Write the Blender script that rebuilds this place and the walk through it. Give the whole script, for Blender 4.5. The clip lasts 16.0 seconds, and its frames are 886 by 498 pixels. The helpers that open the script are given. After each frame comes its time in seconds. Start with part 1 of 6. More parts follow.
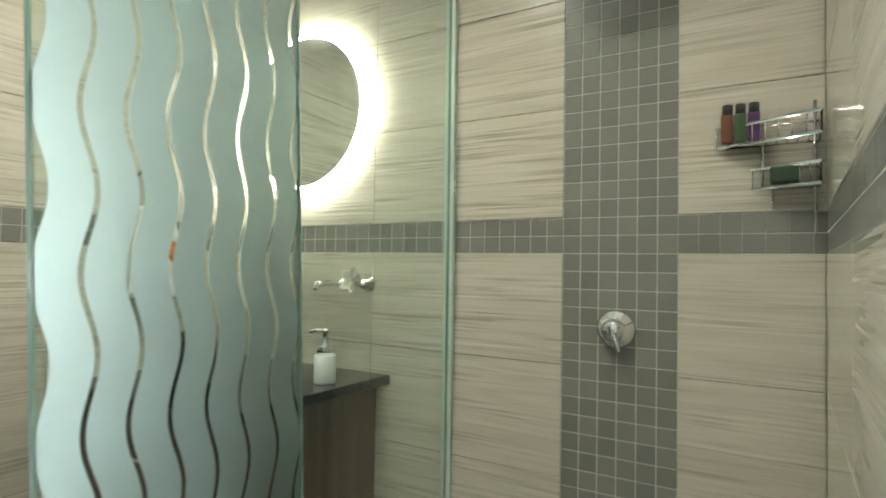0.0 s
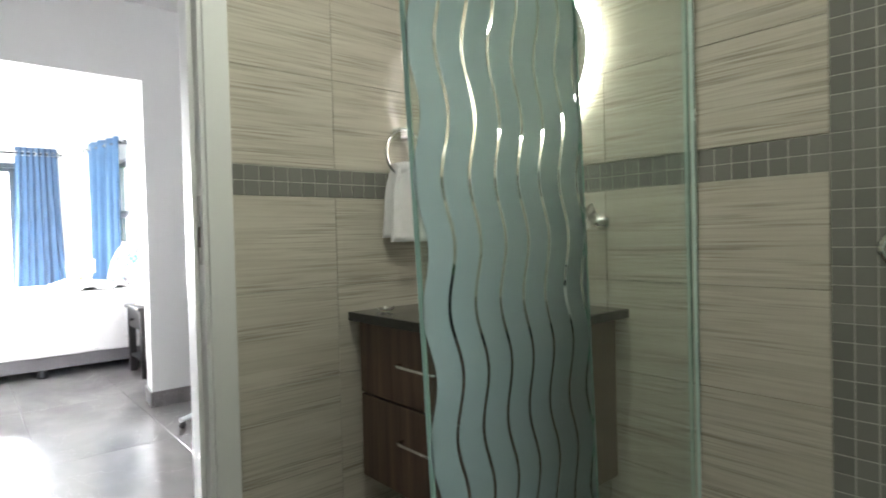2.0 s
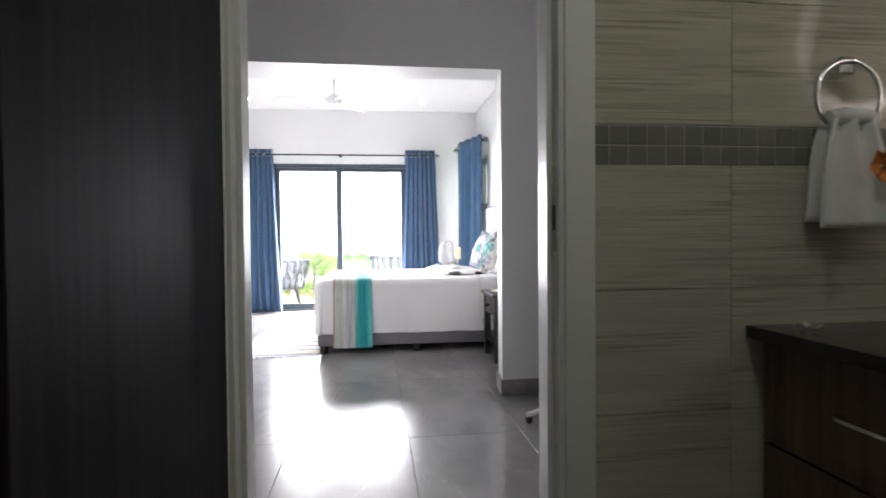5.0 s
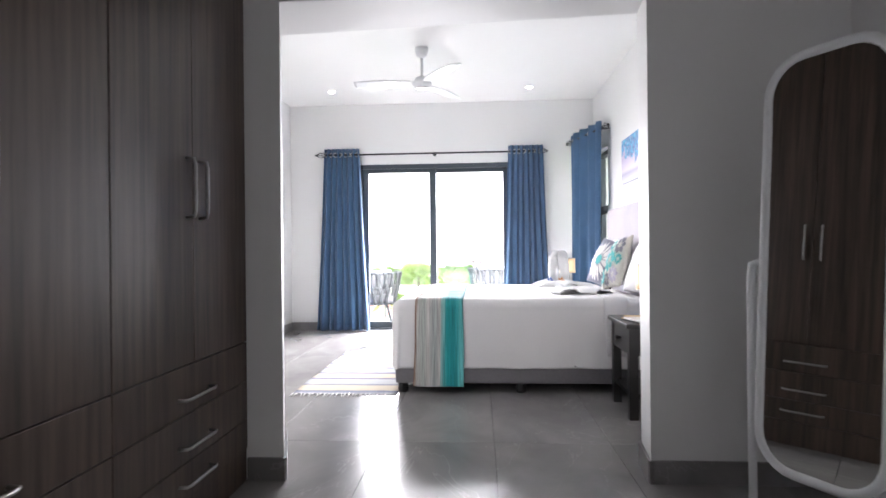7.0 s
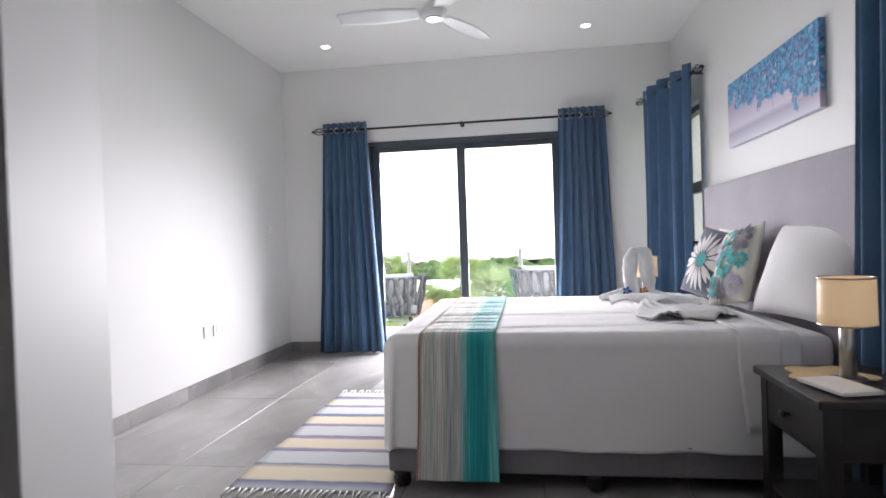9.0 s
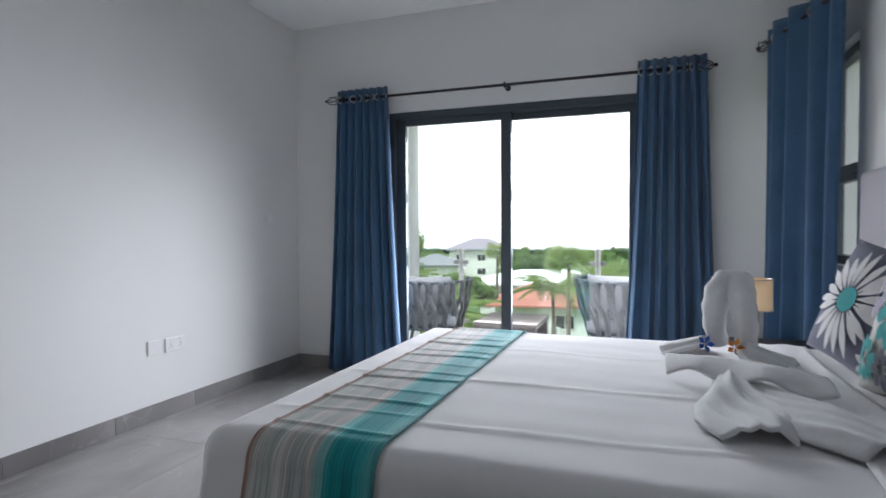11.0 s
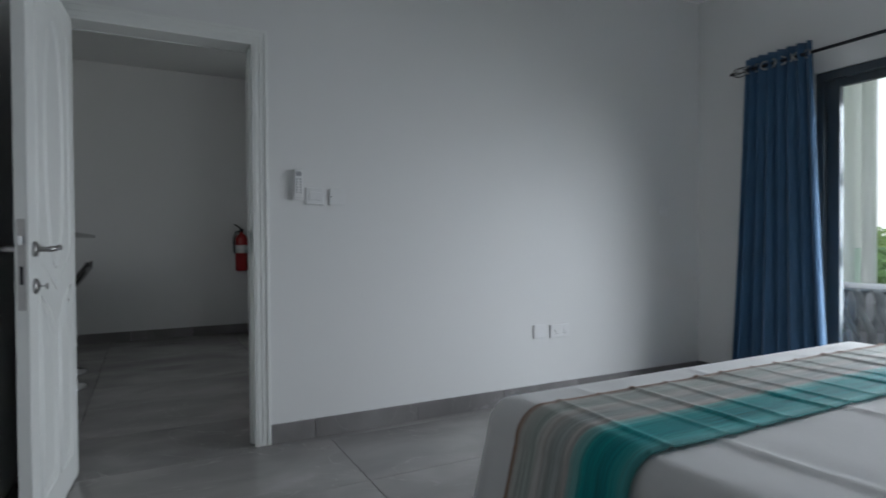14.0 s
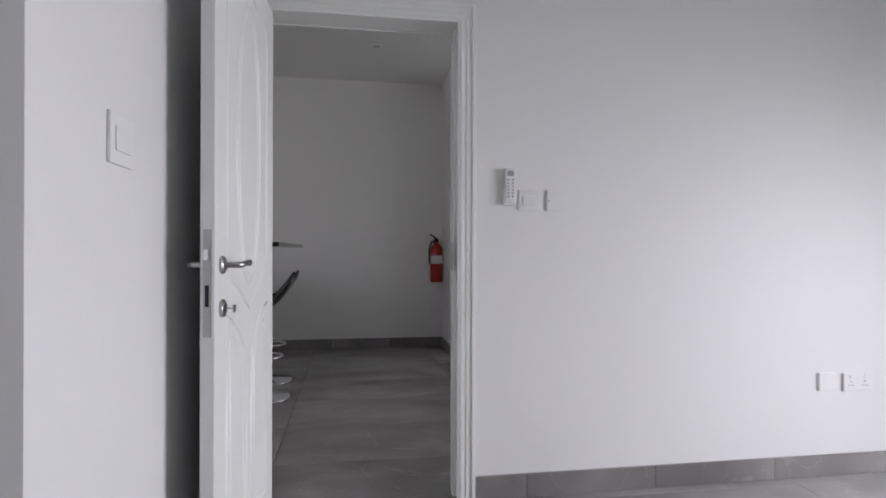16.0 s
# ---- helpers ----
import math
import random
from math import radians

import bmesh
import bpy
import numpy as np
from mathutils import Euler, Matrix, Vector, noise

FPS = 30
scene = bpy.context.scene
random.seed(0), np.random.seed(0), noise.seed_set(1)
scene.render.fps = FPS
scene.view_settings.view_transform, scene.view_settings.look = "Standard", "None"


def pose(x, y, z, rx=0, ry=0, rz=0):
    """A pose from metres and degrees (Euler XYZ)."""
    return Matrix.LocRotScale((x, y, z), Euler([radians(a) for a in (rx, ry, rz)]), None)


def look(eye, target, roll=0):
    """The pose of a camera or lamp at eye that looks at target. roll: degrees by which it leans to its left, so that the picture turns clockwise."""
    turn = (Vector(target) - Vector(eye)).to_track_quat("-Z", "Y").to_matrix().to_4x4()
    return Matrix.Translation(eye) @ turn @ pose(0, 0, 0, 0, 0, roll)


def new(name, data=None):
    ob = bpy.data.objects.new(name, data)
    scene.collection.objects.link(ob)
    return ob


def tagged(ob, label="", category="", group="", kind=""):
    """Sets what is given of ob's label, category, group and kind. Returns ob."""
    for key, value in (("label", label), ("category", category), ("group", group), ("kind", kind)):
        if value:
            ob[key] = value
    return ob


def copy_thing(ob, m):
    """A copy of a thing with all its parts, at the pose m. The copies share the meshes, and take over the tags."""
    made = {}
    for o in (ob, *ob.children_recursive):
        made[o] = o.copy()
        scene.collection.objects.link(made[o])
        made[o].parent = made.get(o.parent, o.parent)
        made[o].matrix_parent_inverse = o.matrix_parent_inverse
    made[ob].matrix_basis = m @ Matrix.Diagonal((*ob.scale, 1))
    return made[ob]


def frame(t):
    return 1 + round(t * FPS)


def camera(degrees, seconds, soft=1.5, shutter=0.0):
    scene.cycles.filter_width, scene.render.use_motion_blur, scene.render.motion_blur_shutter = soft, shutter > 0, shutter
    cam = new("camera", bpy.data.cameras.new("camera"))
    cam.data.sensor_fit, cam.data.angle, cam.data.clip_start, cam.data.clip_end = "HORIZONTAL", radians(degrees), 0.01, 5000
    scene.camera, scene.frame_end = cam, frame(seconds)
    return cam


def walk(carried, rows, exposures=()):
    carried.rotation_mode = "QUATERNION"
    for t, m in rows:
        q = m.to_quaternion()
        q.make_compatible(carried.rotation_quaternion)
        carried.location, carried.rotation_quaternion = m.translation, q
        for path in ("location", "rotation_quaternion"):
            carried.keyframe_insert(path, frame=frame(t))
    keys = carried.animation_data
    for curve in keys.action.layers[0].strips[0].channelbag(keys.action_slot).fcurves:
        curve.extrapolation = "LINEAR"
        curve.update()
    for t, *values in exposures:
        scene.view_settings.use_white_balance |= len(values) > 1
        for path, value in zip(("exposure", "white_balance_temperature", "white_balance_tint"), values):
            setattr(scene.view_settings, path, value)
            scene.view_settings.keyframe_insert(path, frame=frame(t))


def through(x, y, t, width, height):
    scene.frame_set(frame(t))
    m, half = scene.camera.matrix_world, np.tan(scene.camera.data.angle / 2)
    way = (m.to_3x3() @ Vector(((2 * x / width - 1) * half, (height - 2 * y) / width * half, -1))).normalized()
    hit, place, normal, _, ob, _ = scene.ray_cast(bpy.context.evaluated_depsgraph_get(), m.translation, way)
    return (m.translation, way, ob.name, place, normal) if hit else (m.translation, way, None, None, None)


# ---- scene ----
cam = camera(75.7, 16.0, soft=1.6, shutter=0.4)
PATH = [
    (0, (0.754, 0.204, 1.158), (-0.285, 1.912, 1.225), 1.1),
    (0.5, (0.72, 0.14, 1.168), (-0.393, 1.802, 1.148), -0.1),
    (1, (0.733, 0.127, 1.145), (-0.54, 1.669, 1.093), -1.3),
    (1.5, (0.721, 0.067, 1.11), (-0.668, 1.506, 1.055), -1.4),
    (2, (0.687, 0.018, 1.064), (-0.834, 1.316, 1.021), -1.4),
    (2.5, (0.658, 0.018, 1.048), (-0.998, 1.137, 0.994), -1.1),
    (3, (0.574, 0.021, 1.054), (-1.189, 0.963, 0.982), -0.6),
    (3.5, (0.520, 0.056, 1.037), (-1.337, 0.793, 0.986), -0.5),
    (4, (0.450, 0.096, 1.042), (-1.476, 0.627, 0.993), -0.7),
    (4.5, (0.385, 0.115, 1.043), (-1.577, 0.490, 0.998), -0.5),
    (5, (0.28, 0.131, 1.037), (-1.705, 0.372, 0.994), -0.5),
    (5.2, (0.223, 0.154, 1.017), (-1.771, 0.305, 0.991), 0.3),
    (7.5, (-1.276, 0.237, 1.014), (-3.269, 0.068, 1.013), -1.2),
    (8, (-1.696, 0.228, 1.018), (-3.684, 0.012, 1.02), -1.7),
    (8.5, (-2.085, 0.222, 1.036), (-4.069, -0.03, 1.03), -1.8),
    (10.8, (-3.695, 0.642, 1.146), (-5.596, 0.024, 1.081), -0.9),
    (11, (-3.83, 0.683, 1.149), (-5.706, -0.004, 1.085), -0.3),
    (11.5, (-4.067, 0.762, 1.208), (-5.858, -0.123, 1.113), 0.2),
    (12, (-4.261, 0.775, 1.184), (-5.927, -0.327, 1.084), 0.1),
    (12.5, (-4.276, 0.773, 1.119), (-5.809, -0.509, 1.047), -0.9),
    (13, (-4.291, 0.872, 1.09), (-5.619, -0.622, 1.036), -1.4),
    (13.5, (-4.239, 0.904, 1.07), (-5.383, -0.734, 0.999), 0.3),
    (14, (-4.198, 0.842, 1.041), (-5.121, -0.932, 1.013), -0.4),
    (14.5, (-4.222, 0.764, 1.036), (-4.933, -1.105, 1.031), -0.1),
    (15, (-4.217, 0.624, 1.047), (-4.762, -1.3, 1.037), 0.0),
    (15.5, (-4.213, 0.458, 1.057), (-4.652, -1.493, 1.049), -0.1),
    (16, (-4.23, 0.225, 1.066), (-4.549, -1.749, 1.071), 0.1),
]
# white balance and exposure follow the clip's camera
EXPO = [(0, 4.4, 6650, 13), (1, 4.35, 6650, 13), (1.5, 4.15, 6600, 14), (2, 3.7, 6450, 14), (2.5, 3.2, 6450, 12), (3, 2.8, 6450, 13), (3.5, 2.4, 6450, 14), (4, 2.1, 6500, 16), (5, 1.9, 6500, 18),
        (7.5, 1.52, 6500, 19), (8.5, 0.98, 6600, 19), (10.8, -0.1, 6150, 15), (11.5, -0.27, 6050, 14), (12, -0.53, 6000, 9), (13, -0.97, 6000, 8), (14, -0.7, 6000, 9), (14.5, -0.1, 6250, 18), (15.5, 0.13, 6400, 20), (16, 0.15, 6400, 20)]

walk(cam, [(t, look(eye, target, roll)) for t, eye, target, roll in PATH], EXPO)

# ---- world and sun ----
world = bpy.data.worlds.new("world")
scene.world = world
world.use_nodes = True
wn, wl = world.node_tree.nodes, world.node_tree.links
bg = wn["Background"]
sky = wn.new("ShaderNodeTexSky")
sky.sky_type, sky.sun_disc, sky.sun_elevation, sky.sun_rotation = "NISHITA", False, radians(57), radians(117)
haze = wn.new("ShaderNodeMixRGB")
haze.inputs["Fac"].default_value = 0.72
haze.inputs["Color2"].default_value = (17.0, 17.0, 16.8, 1)
wl.new(sky.outputs["Color"], haze.inputs["Color1"])
wl.new(haze.outputs["Color"], bg.inputs["Color"])
bg.inputs["Strength"].default_value = 0.15
sun = new("sun", bpy.data.lights.new("sun", "SUN"))
sun.data.energy, sun.data.angle, sun.data.color = 4.5, radians(6), (1.0, 0.96, 0.9)
sun.matrix_world = look((14, -7, 24), (0, 0, 0))


def area_lamp(name, at, to, sx, sy, power, color=(1, 1, 1)):
    lamp = new(name, bpy.data.lights.new(name, "AREA"))
    lamp.data.shape, lamp.data.size, lamp.data.size_y = "RECTANGLE", sx, sy
    lamp.data.energy, lamp.data.color = power, color
    lamp.matrix_world = look(at, to)
    return lamp


# the sky's light falls steeply through the sliding door, below the balcony soffit
for z in (0.66, 1.18, 1.70):
    area_lamp("window_daylight", (-8.33, -0.30, z), (-7.33, -0.30, z - 0.9), 1.8, 0.52, 42, (0.96, 0.985, 1.0)).data.spread = radians(150)
# fill lamp added to brighten the adjoining room, at an opening out of view
area_lamp("living_room_fill", (-7.0, -3.9, 1.5), (0, -3.9, 1.2), 1.3, 1.1, 6.0, (0.97, 0.99, 1.0))


# ---- materials ----
def mat(name, col, rough=0.5, metal=0.0, var=0.06, scale=6.0, bump=0.0, bscale=60.0, col2=None, stretch=(1, 1, 1), coat=0.0, sheen=0.0, rvar=0.08):
    """A surface with broad stains, fine grain and relief."""
    m = bpy.data.materials.new(name)
    m.use_nodes = True
    n, l = m.node_tree.nodes, m.node_tree.links
    b = n["Principled BSDF"]
    b.inputs["Metallic"].default_value = metal
    b.inputs["Coat Weight"].default_value = coat
    b.inputs["Sheen Weight"].default_value = sheen
    tc, mp = n.new("ShaderNodeTexCoord"), n.new("ShaderNodeMapping")
    mp.inputs["Scale"].default_value = stretch
    l.new(tc.outputs["Object"], mp.inputs["Vector"])
    a, f = n.new("ShaderNodeTexNoise"), n.new("ShaderNodeTexNoise")
    a.inputs["Scale"].default_value, a.inputs["Detail"].default_value = scale, 6
    f.inputs["Scale"].default_value, f.inputs["Detail"].default_value = bscale, 4
    l.new(mp.outputs["Vector"], a.inputs["Vector"])
    l.new(mp.outputs["Vector"], f.inputs["Vector"])
    r = n.new("ShaderNodeValToRGB")
    r.color_ramp.elements[0].position, r.color_ramp.elements[1].position = 0.32, 0.68
    lo = tuple(c * (1 - var) for c in col) if col2 is None else col2
    hi = tuple(min(1, c * (1 + var)) for c in col) if col2 is None else col
    r.color_ramp.elements[0].color, r.color_ramp.elements[1].color = (*lo, 1), (*hi, 1)
    add = n.new("ShaderNodeMath")
    add.operation, add.inputs[2].default_value = "MULTIPLY_ADD", 0.0
    add.inputs[1].default_value = 0.3
    l.new(f.outputs["Fac"], add.inputs[0])
    mx = n.new("ShaderNodeMath")
    mx.operation, mx.inputs[1].default_value = "MULTIPLY_ADD", 0.75
    l.new(a.outputs["Fac"], mx.inputs[0])
    l.new(add.outputs[0], mx.inputs[2])
    l.new(mx.outputs[0], r.inputs["Fac"])
    l.new(r.outputs["Color"], b.inputs["Base Color"])
    rr = n.new("ShaderNodeMapRange")
    rr.inputs["To Min"].default_value, rr.inputs["To Max"].default_value = max(0.02, rough - rvar), min(1, rough + rvar)
    l.new(a.outputs["Fac"], rr.inputs["Value"])
    l.new(rr.outputs["Result"], b.inputs["Roughness"])
    if bump:
        bp = n.new("ShaderNodeBump")
        bp.inputs["Strength"].default_value, bp.inputs["Distance"].default_value = bump, 0.004
        l.new(f.outputs["Fac"], bp.inputs["Height"])
        l.new(bp.outputs["Normal"], b.inputs["Normal"])
    return m


def nodes_of(m):
    return m.node_tree.nodes, m.node_tree.links, m.node_tree.nodes["Principled BSDF"]


def world_place(n, l, scale, random_shift=0.0):
    """World position, scaled, with a shift of its own for each object."""
    g, mp = n.new("ShaderNodeNewGeometry"), n.new("ShaderNodeMapping")
    mp.inputs["Scale"].default_value = scale
    l.new(g.outputs["Position"], mp.inputs["Vector"])
    if not random_shift:
        return mp.outputs["Vector"]
    oi, ad, mu = n.new("ShaderNodeObjectInfo"), n.new("ShaderNodeVectorMath"), n.new("ShaderNodeMath")
    mu.operation, mu.inputs[1].default_value = "MULTIPLY", random_shift
    l.new(oi.outputs["Random"], mu.inputs[0])
    l.new(mp.outputs["Vector"], ad.inputs[0])
    l.new(mu.outputs[0], ad.inputs[1])
    return ad.outputs[0]


def travertine():
    """Vein-cut stone tile: a pale ground with bands in which fine dark streaks crowd."""
    m = bpy.data.materials.new("travertine_tile")
    m.use_nodes = True
    n, l, b = nodes_of(m)

    def field(scale, freq, detail, distort):
        t = n.new("ShaderNodeTexNoise")
        t.inputs["Scale"].default_value, t.inputs["Detail"].default_value, t.inputs["Distortion"].default_value = freq, detail, distort
        l.new(world_place(n, l, scale, 31.0), t.inputs["Vector"])
        return t.outputs["Fac"]

    def ramp(source, stops):
        r = n.new("ShaderNodeValToRGB")
        e = r.color_ramp.elements
        e[0].position, e[0].color = stops[0][0], (*stops[0][1], 1)
        e[1].position, e[1].color = stops[-1][0], (*stops[-1][1], 1)
        for p, c in stops[1:-1]:
            e.new(p).color = (*c, 1)
        l.new(source, r.inputs["Fac"])
        return r.outputs["Color"]

    def blend(fac, a, c):
        x = n.new("ShaderNodeMixRGB")
        l.new(fac, x.inputs["Fac"])
        l.new(a, x.inputs["Color1"])
        l.new(c, x.inputs["Color2"])
        return x.outputs["Color"]

    fine = field((2.0, 2.0, 95.0), 1.6, 10, 0.35)
    ground = ramp(field((1.6, 1.6, 17.0), 1.3, 5, 0.5), [(0.30, (0.47, 0.435, 0.36)), (0.70, (0.60, 0.565, 0.485))])
    streaks = ramp(fine, [(0.34, (0.29, 0.255, 0.205)), (0.46, (0.45, 0.415, 0.345)), (0.60, (0.60, 0.565, 0.485))])
    bands = ramp(field((1.1, 1.1, 11.0), 1.5, 4, 0.8), [(0.42, (0.16, 0.16, 0.16)), (0.66, (0.95, 0.95, 0.95))])
    l.new(blend(bands, ground, streaks), b.inputs["Base Color"])
    b.inputs["Roughness"].default_value = 0.12
    bp = n.new("ShaderNodeBump")
    bp.inputs["Strength"].default_value, bp.inputs["Distance"].default_value = 0.10, 0.001
    l.new(fine, bp.inputs["Height"])
    l.new(bp.outputs["Normal"], b.inputs["Normal"])
    return m


def stone_floor(name, lo, mid, hi, rough):
    """Grey marbled porcelain with pale veins."""
    m = bpy.data.materials.new(name)
    m.use_nodes = True
    n, l, b = nodes_of(m)
    v = world_place(n, l, (1.0, 1.6, 1.0), 17.0)
    a = n.new("ShaderNodeTexNoise")
    a.inputs["Scale"].default_value, a.inputs["Detail"].default_value, a.inputs["Distortion"].default_value = 1.6, 6, 0.5
    l.new(v, a.inputs["Vector"])
    r = n.new("ShaderNodeValToRGB")
    e = r.color_ramp.elements
    e[0].position, e[0].color, e[1].position, e[1].color = 0.28, (*lo, 1), 0.72, (*hi, 1)
    r.color_ramp.elements.new(0.5).color = (*mid, 1)
    l.new(a.outputs["Fac"], r.inputs["Fac"])
    w = n.new("ShaderNodeTexNoise")
    w.inputs["Scale"].default_value, w.inputs["Detail"].default_value, w.inputs["Distortion"].default_value = 1.1, 5, 1.6
    l.new(v, w.inputs["Vector"])
    vein = n.new("ShaderNodeMapRange")
    sub, ab = n.new("ShaderNodeMath"), n.new("ShaderNodeMath")
    sub.operation, sub.inputs[1].default_value, ab.operation = "SUBTRACT", 0.5, "ABSOLUTE"
    l.new(w.outputs["Fac"], sub.inputs[0])
    l.new(sub.outputs[0], ab.inputs[0])
    l.new(ab.outputs[0], vein.inputs["Value"])
    vein.inputs["From Max"].default_value = 0.004
    vein.inputs["To Min"].default_value, vein.inputs["To Max"].default_value = 0.32, 0.0
    mixer = n.new("ShaderNodeMixRGB")
    mixer.inputs["Color2"].default_value = (*(min(1, c * 1.5) for c in hi), 1)
    l.new(vein.outputs["Result"], mixer.inputs["Fac"])
    l.new(r.outputs["Color"], mixer.inputs["Color1"])
    l.new(mixer.outputs["Color"], b.inputs["Base Color"])
    rr = n.new("ShaderNodeMapRange")
    rr.inputs["To Min"].default_value, rr.inputs["To Max"].default_value = rough - 0.03, rough + 0.04
    l.new(a.outputs["Fac"], rr.inputs["Value"])
    l.new(rr.outputs["Result"], b.inputs["Roughness"])
    return m


def mosaic(name, col):
    m = bpy.data.materials.new(name)
    m.use_nodes = True
    n, l, b = nodes_of(m)
    oi, g = n.new("ShaderNodeObjectInfo"), n.new("ShaderNodeNewGeometry")
    add = n.new("ShaderNodeMath")
    l.new(oi.outputs["Random"], add.inputs[0])
    l.new(g.outputs["Random Per Island"], add.inputs[1])
    mo = n.new("ShaderNodeMath")
    mo.operation, mo.inputs[1].default_value = "FRACT", 0
    l.new(add.outputs[0], mo.inputs[0])
    r = n.new("ShaderNodeValToRGB")
    r.color_ramp.elements[0].color = (*(c * 0.88 for c in col), 1)
    r.color_ramp.elements[1].color = (*(c * 1.1 for c in col), 1)
    l.new(mo.outputs[0], r.inputs["Fac"])
    l.new(r.outputs["Color"], b.inputs["Base Color"])
    b.inputs["Roughness"].default_value = 0.22
    t = n.new("ShaderNodeTexNoise")
    t.inputs["Scale"].default_value = 90
    bp = n.new("ShaderNodeBump")
    bp.inputs["Strength"].default_value, bp.inputs["Distance"].default_value = 0.1, 0.002
    l.new(t.outputs["Fac"], bp.inputs["Height"])
    l.new(bp.outputs["Normal"], b.inputs["Normal"])
    return m


def wood(name, dark, light, rough, axis_scale, shift=9.0):
    m = bpy.data.materials.new(name)
    m.use_nodes = True
    n, l, b = nodes_of(m)
    v = world_place(n, l, axis_scale, shift)
    a = n.new("ShaderNodeTexNoise")
    a.inputs["Scale"].default_value, a.inputs["Detail"].default_value, a.inputs["Roughness"].default_value = 1.0, 8, 0.6
    a.inputs["Distortion"].default_value = 0.25
    l.new(v, a.inputs["Vector"])
    r = n.new("ShaderNodeValToRGB")
    r.color_ramp.elements[0].position, r.color_ramp.elements[1].position = 0.33, 0.68
    r.color_ramp.elements[0].color, r.color_ramp.elements[1].color = (*dark, 1), (*light, 1)
    l.new(a.outputs["Fac"], r.inputs["Fac"])
    l.new(r.outputs["Color"], b.inputs["Base Color"])
    b.inputs["Roughness"].default_value = rough
    bp = n.new("ShaderNodeBump")
    bp.inputs["Strength"].default_value, bp.inputs["Distance"].default_value = 0.15, 0.001
    l.new(a.outputs["Fac"], bp.inputs["Height"])
    l.new(bp.outputs["Normal"], b.inputs["Normal"])
    return m


def weave(name, col, scale=900.0, rough=0.9, var=0.12, bump=0.25, sheen=0.2):
    """Woven cloth: crossed threads with slubs."""
    m = mat(name, col, rough, 0, var, 3.0, 0, sheen=sheen)
    n, l, b = nodes_of(m)
    tc = n.new("ShaderNodeTexCoord")
    outs = []
    for s in ((scale * 0.02, scale * 0.02, scale), (scale, scale, scale * 0.03)):
        mp, t = n.new("ShaderNodeMapping"), n.new("ShaderNodeTexNoise")
        mp.inputs["Scale"].default_value, t.inputs["Scale"].default_value = s, 1.0
        l.new(tc.outputs["Object"], mp.inputs["Vector"])
        l.new(mp.outputs["Vector"], t.inputs["Vector"])
        outs.append(t.outputs["Fac"])
    ad = n.new("ShaderNodeMath")
    l.new(outs[0], ad.inputs[0])
    l.new(outs[1], ad.inputs[1])
    bp = n.new("ShaderNodeBump")
    bp.inputs["Strength"].default_value, bp.inputs["Distance"].default_value = bump, 0.002
    l.new(ad.outputs[0], bp.inputs["Height"])
    l.new(bp.outputs["Normal"], b.inputs["Normal"])
    return m


def glass(name, tint=(1, 1, 1), rough=0.0, frost=0.0):
    """A thin pane: mostly clear, with a mirror-like sheen; frost scatters what shows through."""
    m = bpy.data.materials.new(name)
    m.use_nodes = True
    n, l = m.node_tree.nodes, m.node_tree.links
    n.remove(n["Principled BSDF"])
    out = n["Material Output"]
    tr, gl, lw, fr, mx = n.new("ShaderNodeBsdfTransparent"), n.new("ShaderNodeBsdfGlossy"), n.new("ShaderNodeLayerWeight"), n.new("ShaderNodeMath"), n.new("ShaderNodeMixShader")
    tr.inputs["Color"].default_value = (*tint, 1)
    gl.inputs["Roughness"].default_value = rough
    pw = n.new("ShaderNodeMath")
    pw.operation, pw.inputs[1].default_value = "POWER", 4.5
    lw.inputs["Blend"].default_value = 0.5
    l.new(lw.outputs["Facing"], pw.inputs[0])
    fr.operation, fr.inputs[1].default_value, fr.inputs[2].default_value = "MULTIPLY_ADD", 0.6, 0.03
    l.new(pw.outputs[0], fr.inputs[0])
    l.new(fr.outputs[0], mx.inputs["Fac"])
    l.new(tr.outputs[0], mx.inputs[1])
    l.new(gl.outputs[0], mx.inputs[2])
    last = mx.outputs[0]
    if frost:
        df, tl, rf, m2, m3 = n.new("ShaderNodeBsdfDiffuse"), n.new("ShaderNodeBsdfTranslucent"), n.new("ShaderNodeBsdfRefraction"), n.new("ShaderNodeMixShader"), n.new("ShaderNodeMixShader")
        df.inputs["Color"].default_value = tl.inputs["Color"].default_value = (0.28, 0.35, 0.345, 1)
        rf.inputs["Color"].default_value, rf.inputs["Roughness"].default_value, rf.inputs["IOR"].default_value = (0.66, 0.75, 0.73, 1), 0.9, 1.38
        m2.inputs["Fac"].default_value, m3.inputs["Fac"].default_value = 0.6, frost
        l.new(df.outputs[0], m2.inputs[1])
        l.new(tl.outputs[0], m2.inputs[2])
        l.new(rf.outputs[0], m3.inputs[1])
        l.new(m2.outputs[0], m3.inputs[2])
        m4 = n.new("ShaderNodeMixShader")
        m4.inputs["Fac"].default_value = 0.05
        l.new(m3.outputs[0], m4.inputs[1])
        l.new(gl.outputs[0], m4.inputs[2])
        last = m4.outputs[0]
    l.new(last, out.inputs["Surface"])
    return m


def glow(name, col, power):
    m = bpy.data.materials.new(name)
    m.use_nodes = True
    b = m.node_tree.nodes["Principled BSDF"]
    b.inputs["Base Color"].default_value = (*col, 1)
    b.inputs["Emission Color"].default_value = (*col, 1)
    b.inputs["Emission Strength"].default_value = power
    return m


